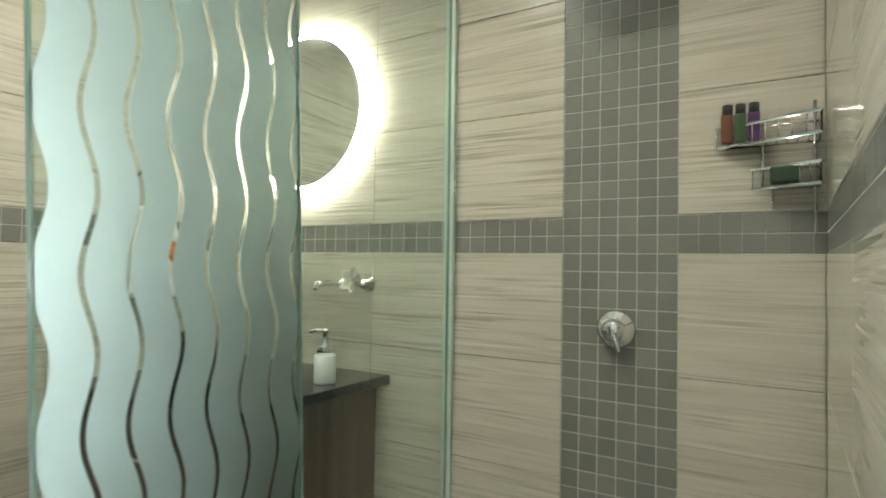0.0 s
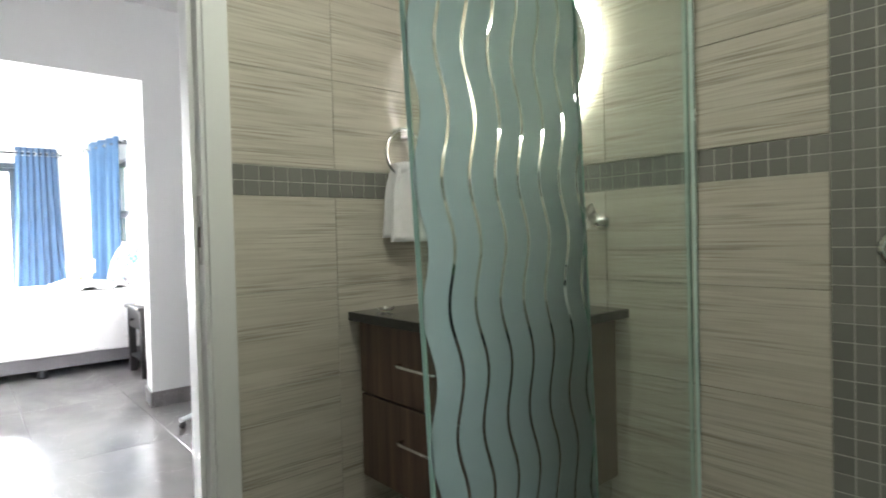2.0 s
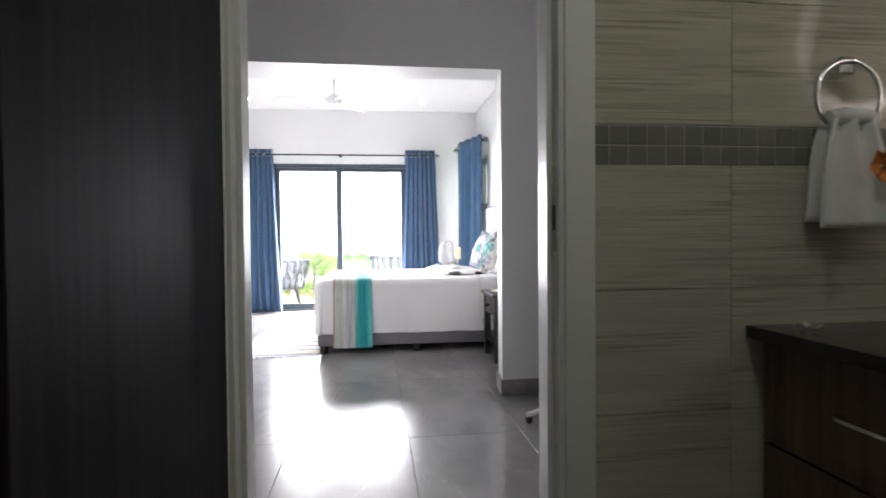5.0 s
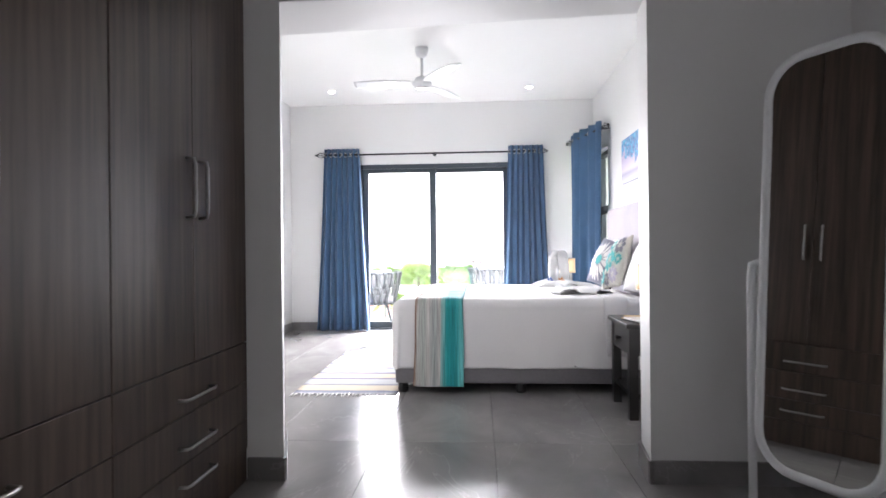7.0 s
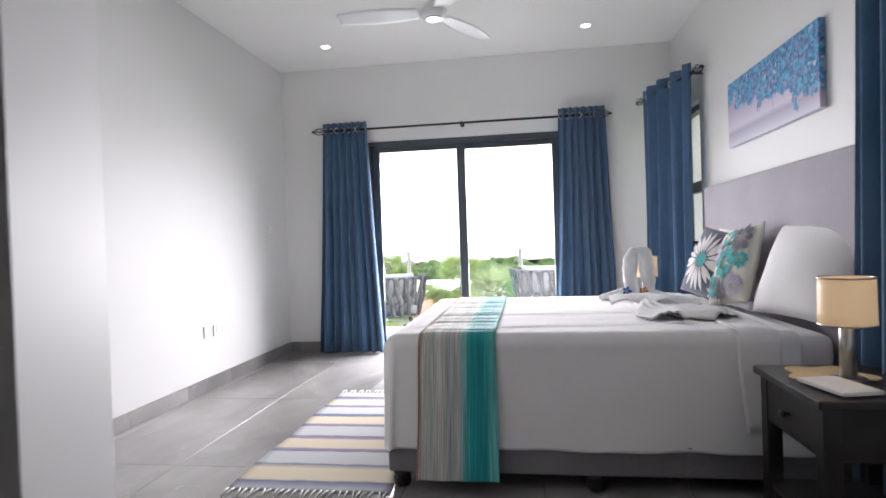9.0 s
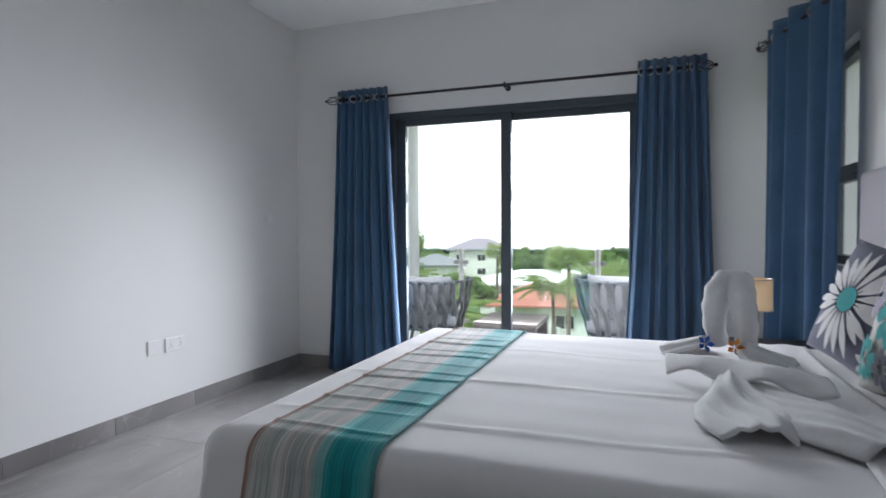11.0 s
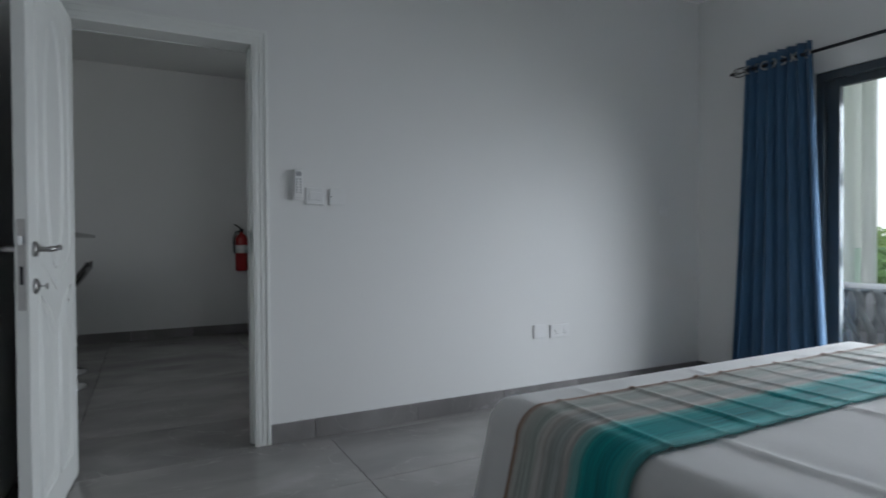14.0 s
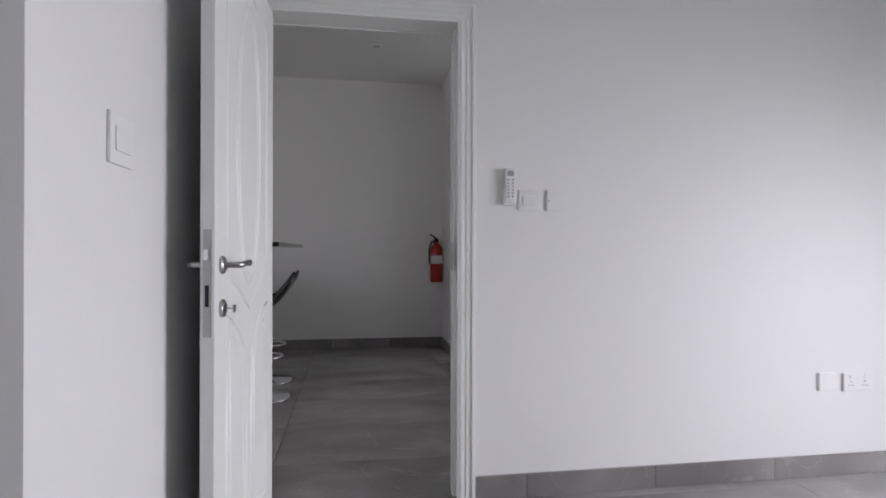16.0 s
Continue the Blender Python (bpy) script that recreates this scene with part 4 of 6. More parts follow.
def flower_on(parent, w, h, cx, cz, radius, petals, m, y, centre=None, seed=0, width=0.36):
    """A printed flower laid on a cushion's face: thin petals and a centre, following the swell."""
    rnd = random.Random(seed)

    def surf(x, z):
        a, b = max(-0.97, min(0.97, 2 * x / w)), max(-0.97, min(0.97, 2 * (z - h / 2) / h))
        return (x, y(a, b), z)

    bm = bmesh.new()
    for k in range(petals):
        a = k * math.tau / petals + rnd.uniform(-0.06, 0.06)
        ln = radius * rnd.uniform(0.88, 1.08)
        pts = []
        for i in range(9):
            t = i / 8
            wd = radius * width * math.sin(math.pi * (0.08 + 0.92 * t) ** 1.3) * 0.5
            c = 0.25 * radius + t * (ln - 0.25 * radius)
            pts.append((c, wd))
        left = [bm.verts.new(surf(cx + c * math.cos(a) - wd * math.sin(a), cz + c * math.sin(a) + wd * math.cos(a))) for c, wd in pts]
        right = [bm.verts.new(surf(cx + c * math.cos(a) + wd * math.sin(a), cz + c * math.sin(a) - wd * math.cos(a))) for c, wd in pts]
        for i in range(8):
            try:
                bm.faces.new((left[i], left[i + 1], right[i + 1], right[i]))
            except ValueError:
                pass
    part("printed_flower", bm, m, parent)
    if centre:
        cb = bmesh.new()
        vs = [cb.verts.new(surf(cx + 0.24 * radius * math.cos(k * math.tau / 18), cz + 0.24 * radius * math.sin(k * math.tau / 18))) for k in range(18)]
        cb.faces.new(vs)
        part("flower_centre", cb, centre, parent)


def swell(d):
    return lambda a, b: -(d / 2) * max(0.0, (1 - a * a) * (1 - b * b)) ** 0.42 * (0.82 + 0.18 * (1 - a * a) * (1 - b * b)) * 1.10 - 0.006


NAVY = weave("slate_blue_cushion_cloth", (0.105, 0.11, 0.165), 600, 0.9, 0.08, 0.3)
CREAM = weave("cream_cushion_cloth", (0.66, 0.64, 0.58), 600, 0.9, 0.05, 0.3)
TEAL = mat("teal_print", (0.02, 0.30, 0.30), 0.85, var=0.15, scale=30)
LILAC = mat("lilac_print", (0.36, 0.33, 0.42), 0.85, var=0.1, scale=30)
GREYP = mat("dark_grey_print", (0.10, 0.10, 0.13), 0.85, var=0.1, scale=30)
PALEP = mat("pale_print", (0.68, 0.67, 0.66), 0.85, var=0.06, scale=30)


def cushions():
    c = thing("cushion", "slate-blue cushion printed with a large pale daisy", "cushion", (-6.22, 1.33, BT + 0.016))
    part("cover", weld(puff(0.44, 0.44, 0.15, 1)), NAVY, c)
    flower_on(c, 0.44, 0.44, -0.015, 0.225, 0.19, 21, PALEP, swell(0.15), TEAL, 3, 0.16)
    flower_on(c, 0.44, 0.44, 0.17, 0.05, 0.07, 9, PALEP, swell(0.15), None, 5, 0.34)
    c.matrix_world = pose(-6.17, 1.31, BT + 0.016, -20, 0, 20) @ pose(0, 0, 0, 0, 10, 0)
    d = thing("cushion", "cream cushion printed with teal and lilac flowers", "cushion", (-5.80, 1.37, BT + 0.014))
    part("cover", weld(puff(0.45, 0.45, 0.13, 2)), CREAM, d)
    spots = ((0.02, 0.23, 0.10, TEAL), (-0.12, 0.10, 0.075, TEAL), (0.12, 0.10, 0.07, LILAC), (-0.13, 0.30, 0.08, LILAC), (0.12, 0.36, 0.085, GREYP), (-0.03, 0.38, 0.06, TEAL), (0.0, 0.07, 0.06, GREYP), (0.16, 0.23, 0.05, TEAL))
    for i, (x, z, rr, m) in enumerate(spots):
        flower_on(d, 0.45, 0.45, x, z, rr * 1.05, 8, m, swell(0.13), None, i, 0.5)
    d.matrix_world = pose(-5.76, 1.33, BT + 0.014, -18, 0, 4) @ pose(0, 0, 0, 0, -9, 0)
    for i, (x, y, rz) in enumerate(((-5.22, 1.43, 9), (-6.22, 1.515, 2))):
        p = thing("pillow", "plump white cotton pillow leaning on the headboard", "pillow", (x, y, BT), group="bed pillows")
        part("cover", weld(puff(0.64, 0.47 - 0.03 * i, 0.21 - 0.12 * i, 20 + i, 0.16)), PILLOW, p)
        p.matrix_world = pose(x, y, BT + 0.010, -22 + 16 * i, 0, rz)


cushions()


def towel_swan():
    t = thing("towel_swan", "white bath towel rolled and folded into a bird", "towel", (-6.27, 0.94, BT + 0.008))

    def neck(side):
        pts = [(side * 0.055, 0.02, 0.04), (side * 0.066, 0.0, 0.12), (side * 0.06, -0.015, 0.20), (side * 0.05, -0.01, 0.27), (side * 0.03, 0.02, 0.315), (side * 0.012, 0.06, 0.31), (side * 0.008, 0.075, 0.27)]
        sm = []
        for i in range(len(pts) - 1):
            for k in range(4):
                sm.append(Vector(pts[i]).lerp(Vector(pts[i + 1]), k / 4))
        sm.append(Vector(pts[-1]))
        n = len(sm)
        return tube(sm, [0.052 * (0.75 + 0.25 * math.sin(math.pi * i / (n - 1))) + 0.003 * math.sin(i * 1.7) for i in range(n)], 14)

    part("roll", neck(-1), TERRY, t)
    part("roll", neck(1), TERRY, t)

    def wing(s):
        def fn(u, v):
            a = (u - 0.5) * 2.2
            rr = 0.06 + 0.17 * v
            return (s * (0.03 + rr * math.cos(a) * 1.05), -0.05 + rr * math.sin(a) * 0.75, 0.012 + 0.07 * (1 - v) * math.cos(a) + 0.012 * math.sin(u * 26) * v)
        return sheet(40, 8, fn, 0.008)

    part("wing", wing(-1), TERRY, t)
    part("wing", wing(1), TERRY, t)
    for i, (x, y, m) in enumerate(((-0.05, -0.12, mat("blue_petal", (0.03, 0.12, 0.42), 0.5)), (0.06, -0.10, ORANGE))):
        f = bmesh.new()
        for k in range(5):
            a = k * math.tau / 5
            vs = [f.verts.new((x + 0.035 * rr * math.cos(a + da), y + 0.012 * rr, 0.06 + 0.035 * rr * math.sin(a + da))) for rr, da in ((0.1, 0), (0.7, -0.5), (1.1, 0), (0.7, 0.5))]
            f.faces.new(vs)
        bmesh.ops.solidify(f, geom=f.faces[:], thickness=0.003)
        part("flower", f, m, t)
    t.matrix_world = pose(-6.27, 0.97, BT + 0.008, 0, 0, 60) @ Matrix.Scale(0.92, 4)


towel_swan()


def folded_towels():
    t = thing("folded_towel", "white towel folded into two long lobes on the bed", "towel", (-5.90, 0.90, BT + 0.006))

    def lobe(ang, w, ln, p):
        ca, sa = math.cos(radians(ang)), math.sin(radians(ang))

        def fn(u, v):
            half = w * (0.30 + 0.70 * min(1, v * 1.7)) * (1 - 0.55 * max(0, v - 0.8) / 0.2 * 0.6)
            a = (u - 0.5) * 2
            x, y = v * ln, a * half / 2 + 0.02 * math.sin(v * 5 + p)
            dome = max(0.0, 1 - a ** 4)
            z = 0.010 + 0.034 * dome * (1 - 0.25 * v) + 0.010 * dome * math.sin(v * 7 + a * 2 + p) + 0.004 * math.sin(a * 12 + 5 * math.sin(v * 5)) * dome
            return (x * ca - y * sa, x * sa + y * ca, max(0.008, z))

        return sheet(30, 40, fn, 0.008)

    part("lobe", lobe(3, 0.24, 0.62, 0.4), TERRY, t)
    part("lobe", lobe(22, 0.24, 0.70, 2.1), TERRY, t)

    def flap(u, v):
        a = (u - 0.5) * 2
        y = a * 0.22
        x = 0.02 + v * 0.17 * (1 - 0.25 * abs(a))
        z = 0.055 + 0.018 * math.cos(a * 1.5) + 0.016 * math.sin(a * 7) * v - 0.03 * v * v
        return (x + 0.10 * a, y + 0.05, z)

    part("flap", sheet(40, 12, flap, 0.008), TERRY, t)


folded_towels()


# ---- bedside tables and lamps ----
def nightstand(at):
    n = thing("nightstand", "black-stained wooden bedside table with one drawer", "bedside table", at, group="bedside tables")
    w, d, h = 0.245, 0.21, 0.565
    part("top", block(-w, w, -d, d, h - 0.028, h, 0.005), BLACK_WOOD, n)
    for x in (-w + 0.045, w - 0.045):
        for y in (-d + 0.045, d - 0.045):
            part("leg", block(x - 0.026, x + 0.026, y - 0.026, y + 0.026, 0, h - 0.028, 0.004), BLACK_WOOD, n)
    part("apron", block(-w + 0.071, w - 0.071, d - 0.06, d - 0.035, h - 0.19, h - 0.028), BLACK_WOOD, n)
    for s in (-1, 1):
        part("side_rail", block(s * (w - 0.058), s * (w - 0.032), -d + 0.071, d - 0.071, h - 0.19, h - 0.028), BLACK_WOOD, n)
    dr = part("drawer", block(-w + 0.073, w - 0.073, -d + 0.022, -d + 0.05, h - 0.185, h - 0.034, 0.004), BLACK_WOOD, n)
    kn = lathe([(0.006, 0), (0.007, 0.012), (0.014, 0.02), (0.013, 0.028), (0, 0.032)], 16)
    bmesh.ops.rotate(kn, verts=kn.verts, cent=(0, 0, 0), matrix=Matrix.Rotation(math.pi / 2, 3, "X"))
    bmesh.ops.translate(kn, verts=kn.verts, vec=(0, -d + 0.022, h - 0.11))
    part("knob", kn, BLACK_WOOD, dr)
    part("shelf", block(-w + 0.03, w - 0.03, -d + 0.03, d - 0.03, 0.13, 0.152, 0.003), BLACK_WOOD, n)
    return n


ns = nightstand((-4.48, 1.29, 0))
copy_thing(ns, pose(-7.02, 1.24, 0))


def table_lamp(at):
    l = thing("table_lamp", "steel table lamp with a lit cream fabric drum shade", "table lamp", at, group="bedside lamps")
    part("base", lathe([(0.055, 0), (0.055, 0.006), (0.05, 0.010), (0.024, 0.012)], 28), STEEL, l)
    part("stem", lathe([(0.024, 0.012), (0.024, 0.20), (0.012, 0.21), (0.012, 0.28)], 24), STEEL, l)

    def fn(r0, r1, z0, z1):
        return sheet(40, 4, lambda u, v: ((r0 + (r1 - r0) * v) * math.cos(u * math.tau), (r0 + (r1 - r0) * v) * math.sin(u * math.tau), z0 + (z1 - z0) * v), 0.002, True)

    part("shade", fn(0.083, 0.081, 0.185, 0.338), SHADE, l, "cream fabric drum shade, lit")
    part("shade_ring", tube([(0.082 * math.cos(a), 0.082 * math.sin(a), 0.338) for a in (k * math.tau / 36 for k in range(36))], 0.003, 6, True), STEEL, l)
    part("shade_ring", tube([(0.084 * math.cos(a), 0.084 * math.sin(a), 0.185) for a in (k * math.tau / 36 for k in range(36))], 0.003, 6, True), STEEL, l)
    part("bulb", lathe([(0.0, 0.24), (0.02, 0.25), (0.026, 0.275), (0.018, 0.30), (0, 0.31)], 16), glow("warm_bulb", (1.0, 0.72, 0.42), 6.0), l)
    return l


lamp = table_lamp((-4.49, 1.29, 0.565))
copy_thing(lamp, pose(-7.0, 1.16, 0.565))


def placemat(at):
    p = thing("placemat", "gold woven leaf-shaped table mat", "table mat", at)
    pts = [((0.13 + 0.02 * math.cos(5 * a)) * math.cos(a), (0.125 + 0.02 * math.cos(5 * a)) * math.sin(a)) for a in (k * math.tau / 60 for k in range(60))]
    part("mat", prism(pts, 0, 0.004), GOLD, p)


placemat((-4.55, 1.26, 0.566))
w_tray = thing("notebook", "slim white booklet on the bedside table", "booklet", (-4.37, 1.20, 0.571), 12)
part("cover", block(-0.10, 0.10, -0.065, 0.065, 0, 0.012, 0.003), LABEL, w_tray)


# ---- the picture, the fan, downlights ----
def canvas_print():
    m = bpy.data.materials.new("blue_tree_print")
    m.use_nodes = True
    n, l, b = nodes_of(m)
    tc, sp = n.new("ShaderNodeTexCoord"), n.new("ShaderNodeSeparateXYZ")
    l.new(tc.outputs["Generated"], sp.inputs[0])
    vo, no = n.new("ShaderNodeTexVoronoi"), n.new("ShaderNodeTexNoise")
    vo.inputs["Scale"].default_value, no.inputs["Scale"].default_value, no.inputs["Detail"].default_value = 58, 9, 10
    l.new(tc.outputs["Object"], vo.inputs["Vector"])
    l.new(tc.outputs["Object"], no.inputs["Vector"])
    leaf = n.new("ShaderNodeValToRGB")
    e = leaf.color_ramp.elements
    e[0].color, e[1].color = (0.02, 0.05, 0.20, 1), (0.62, 0.66, 0.76, 1)
    e.new(0.40).color = (0.02, 0.22, 0.46, 1)
    e.new(0.60).color = (0.10, 0.46, 0.68, 1)
    e.new(0.75).color = (0.16, 0.12, 0.34, 1)
    l.new(vo.outputs["Color"], leaf.inputs["Fac"])
    land = n.new("ShaderNodeValToRGB")
    e = land.color_ramp.elements
    e[0].position, e[0].color, e[1].position, e[1].color = 0.0, (0.62, 0.62, 0.72, 1), 0.6, (0.42, 0.36, 0.52, 1)
    e.new(0.2).color = (0.36, 0.33, 0.46, 1)
    e.new(0.28).color = (0.60, 0.56, 0.66, 1)
    l.new(sp.outputs["Z"], land.inputs["Fac"])
    # the crown: above a sloping, ragged edge
    s1, s2 = n.new("ShaderNodeMath"), n.new("ShaderNodeMath")
    s1.operation, s1.inputs[1].default_value = "MULTIPLY_ADD", 0.62
    l.new(sp.outputs["X"], s1.inputs[0])
    l.new(sp.outputs["Z"], s1.inputs[2])
    s2.operation, s2.inputs[1].default_value = "MULTIPLY_ADD", 0.80
    l.new(no.outputs["Fac"], s2.inputs[0])
    l.new(s1.outputs[0], s2.inputs[2])
    mr = n.new("ShaderNodeMapRange")
    mr.inputs["From Min"].default_value, mr.inputs["From Max"].default_value = 1.10, 1.15
    l.new(s2.outputs[0], mr.inputs["Value"])
    mx = n.new("ShaderNodeMixRGB")
    l.new(mr.outputs["Result"], mx.inputs["Fac"])
    l.new(land.outputs["Color"], mx.inputs["Color1"])
    l.new(leaf.outputs["Color"], mx.inputs["Color2"])
    l.new(mx.outputs["Color"], b.inputs["Base Color"])
    b.inputs["Roughness"].default_value = 0.6
    return m


art = thing("canvas_picture", "canvas print of a blue-leaved tree over a misty landscape", "picture", (-5.885, NW, 1.62))
part("canvas", block(-0.592, 0.592, -0.032, -0.002, 0, 0.415, 0.003), canvas_print(), art)


def ceiling_fan():
    f = thing("ceiling_fan", "white three-bladed ceiling fan on a short rod", "ceiling fan", (-6.05, -0.28, 2.485))
    part("canopy", lathe([(0.02, 0.275), (0.05, 0.30), (0.062, 0.345), (0.062, 0.366)], 28), FAN_WHITE, f)
    part("rod", lathe([(0.012, 0.10), (0.012, 0.30)], 14), FAN_WHITE, f)
    part("motor", lathe([(0.0, 0.0), (0.05, 0.0), (0.075, 0.012), (0.088, 0.03), (0.088, 0.05), (0.07, 0.065), (0.06, 0.09), (0.03, 0.105), (0.0, 0.108)], 32), FAN_WHITE, f)
    part("trim_ring", lathe([(0.05, -0.004), (0.056, -0.004), (0.056, 0.003), (0.05, 0.003)], 28), STEEL, f)
    for k in range(3):
        def fn(u, v):
            r = 0.10 + 0.52 * u
            w = 0.055 + 0.03 * math.sin(math.pi * min(1, u * 1.1)) + 0.01 * u
            return (r, (v - 0.5) * 2 * w * (1 - 0.35 * max(0, u - 0.9) * 10 * abs(v - 0.5)), 0.045 + 0.022 * (v - 0.5))
        b = part("blade", sheet(18, 6, fn, 0.006), FAN_WHITE, f)
        b.matrix_local = pose(0, 0, 0, 0, 0, 272 + 120 * k)


ceiling_fan()


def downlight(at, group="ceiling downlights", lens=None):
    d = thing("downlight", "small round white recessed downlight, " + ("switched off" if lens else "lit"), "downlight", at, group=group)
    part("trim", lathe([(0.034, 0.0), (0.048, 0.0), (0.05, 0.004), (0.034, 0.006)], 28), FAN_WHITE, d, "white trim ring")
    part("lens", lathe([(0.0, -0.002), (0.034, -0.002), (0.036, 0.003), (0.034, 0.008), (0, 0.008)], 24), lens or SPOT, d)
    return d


dl = downlight((-7.37, -1.46, CH - 0.006))
copy_thing(dl, pose(-7.40, 0.81, CH - 0.006))
dl2 = downlight((-4.46, -5.0, 2.924), "living room downlights", CUSHION_GREY)
# the bathroom fittings are added out of view, to carry the fill spots
unseen_dl = downlight((-0.30, 0.55, BH - 0.006), "bathroom downlights")
copy_thing(unseen_dl, pose(0.30, 0.75, BH - 0.006))
copy_thing(unseen_dl, pose(0.9, -0.4, BH - 0.006))
# fill spots that brighten the bathroom, under those added fittings
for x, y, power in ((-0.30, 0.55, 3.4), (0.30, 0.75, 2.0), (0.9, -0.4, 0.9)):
    sp = new("bathroom_fill_spot", bpy.data.lights.new("bathroom_fill_spot", "SPOT"))
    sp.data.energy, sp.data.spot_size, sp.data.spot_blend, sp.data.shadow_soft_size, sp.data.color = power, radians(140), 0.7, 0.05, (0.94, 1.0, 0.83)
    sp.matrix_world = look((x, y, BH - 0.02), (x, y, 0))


# ---- rug ----
RUG_BANDS, rug_rnd = [], random.Random(2)
rug_cols = [(0.44, 0.45, 0.47), (0.12, 0.14, 0.23), (0.57, 0.50, 0.38), (0.30, 0.22, 0.28)]
seq = [(0.0, 0), (0.06, 0), (0.065, 1), (0.095, 1), (0.10, 3), (0.125, 2), (0.19, 2), (0.195, 3), (0.22, 1), (0.225, 0), (0.31, 0), (0.315, 1), (0.345, 1), (0.35, 2), (0.43, 2), (0.435, 3), (0.46, 1),
       (0.465, 0), (0.56, 0), (0.565, 1), (0.595, 3), (0.60, 2), (0.68, 2), (0.685, 3), (0.71, 1), (0.715, 0), (0.81, 0), (0.815, 1), (0.85, 2), (0.93, 2), (0.94, 1), (1.0, 0)]
RUGM = stripes("striped_cotton_rug", "X", [(p, rug_cols[c]) for p, c in seq], 0.95, 0.02, (60, 9, 9))


def rug():
    r = thing("rug", "striped woven cotton rug with fringed ends", "rug", (-5.60, -0.73, 0))
    part("weave", sheet(60, 16, lambda u, v: ((u - 0.5) * 1.60, (v - 0.5) * 0.74 + 0.006 * math.sin(u * 14), 0.005 + 0.0015 * noise.noise(Vector((u * 9, v * 9, 3)))), 0.005), RUGM, r)
    for s in (-1, 1):
        for k in range(26):
            y = -0.36 + 0.72 * k / 25
            w = random.Random(k + 50 * s).uniform(-0.02, 0.02)
            part("tassel", tube([(s * 0.795, y, 0.006), (s * 0.83, y + w * 0.5, 0.009), (s * 0.872, y + w, 0.004)], [0.004, 0.005, 0.002], 5), LABEL, r)


rug()


# ---- switches, sockets ----
def wall_plate(name, label, category, at, rz, w, h, rockers=0, sockets=0, recess=None):
    """A wall plate; local -y faces the room."""
    p = thing(name, label, category, at, rz)
    part("plate", block(-w / 2, w / 2, -0.009, 0, -h / 2, h / 2, 0.003), PLASTIC, p)
    for k in range(rockers):
        rw = w * 0.66 / rockers
        x = (k - (rockers - 1) / 2) * rw
        part("rocker", block(x - rw / 2 + 0.001, x + rw / 2 - 0.001, -0.0125, -0.009, -h * 0.24, h * 0.24, 0.002), PLASTIC, p)
    for k in range(sockets):
        x = (k - (sockets - 1) / 2) * w / 2.1
        holes = merge(block(x - 0.002, x + 0.002, -0.0098, -0.009, -0.002, 0.006), block(x - 0.014, x - 0.007, -0.0098, -0.009, -0.018, -0.014), block(x + 0.007, x + 0.014, -0.0098, -0.009, -0.018, -0.014))
        part("socket_holes", holes, RUBBER, p)
        part("rocker", block(x - 0.007, x + 0.007, -0.0125, -0.009, 0.018, 0.032, 0.001), PLASTIC, p)
    return p


wall_plate("double_socket", "white double power socket with two switches", "socket", (-6.63, SW, 0.44), 180, 0.158, 0.086, 0, 2)
wall_plate("blank_plate", "square white blanking plate beside the socket", "wall plate", (-6.465, SW, 0.446), 180, 0.092, 0.086)
wall_plate("light_switch", "white single rocker light switch beside the door", "switch", (-4.995, SW, 1.283), 180, 0.098, 0.09, 1)
bp_ = wall_plate("blank_plate", "flush white blanking plate with one screw", "wall plate", (-5.119, SW, 1.283), 180, 0.09, 0.088)
part("screw", block(-0.038, -0.034, -0.0105, -0.009, -0.002, 0.002), RUBBER, bp_)
wall_plate("light_switch", "white single rocker light switch on the wall", "switch", (-3.72, -1.14, 1.308), -90, 0.13, 0.112, 1)
wall_plate("light_switch", "small white wall plate", "switch", (-7.615, SW, 1.256), 180, 0.085, 0.085, 2)


def remote():
    r = thing("remote_control", "white air conditioner remote in a wall holder", "remote control", (-4.905, SW, 1.26), 180)
    part("holder", block(-0.026, 0.026, -0.020, 0, 0, 0.07, 0.003), PLASTIC, r)
    b = part("body", block(-0.022, 0.022, -0.026, -0.005, 0.01, 0.158, 0.004), PLASTIC, r)
    for i in range(6):
        for s in (-1, 1):
            part("button", block(s * 0.010 - 0.004, s * 0.010 + 0.004, -0.0275, -0.026, 0.035 + i * 0.014, 0.042 + i * 0.014), CUSHION_GREY, b)
    part("screen", block(-0.014, 0.014, -0.0272, -0.026, 0.125, 0.148), CUSHION_GREY, b)


remote()


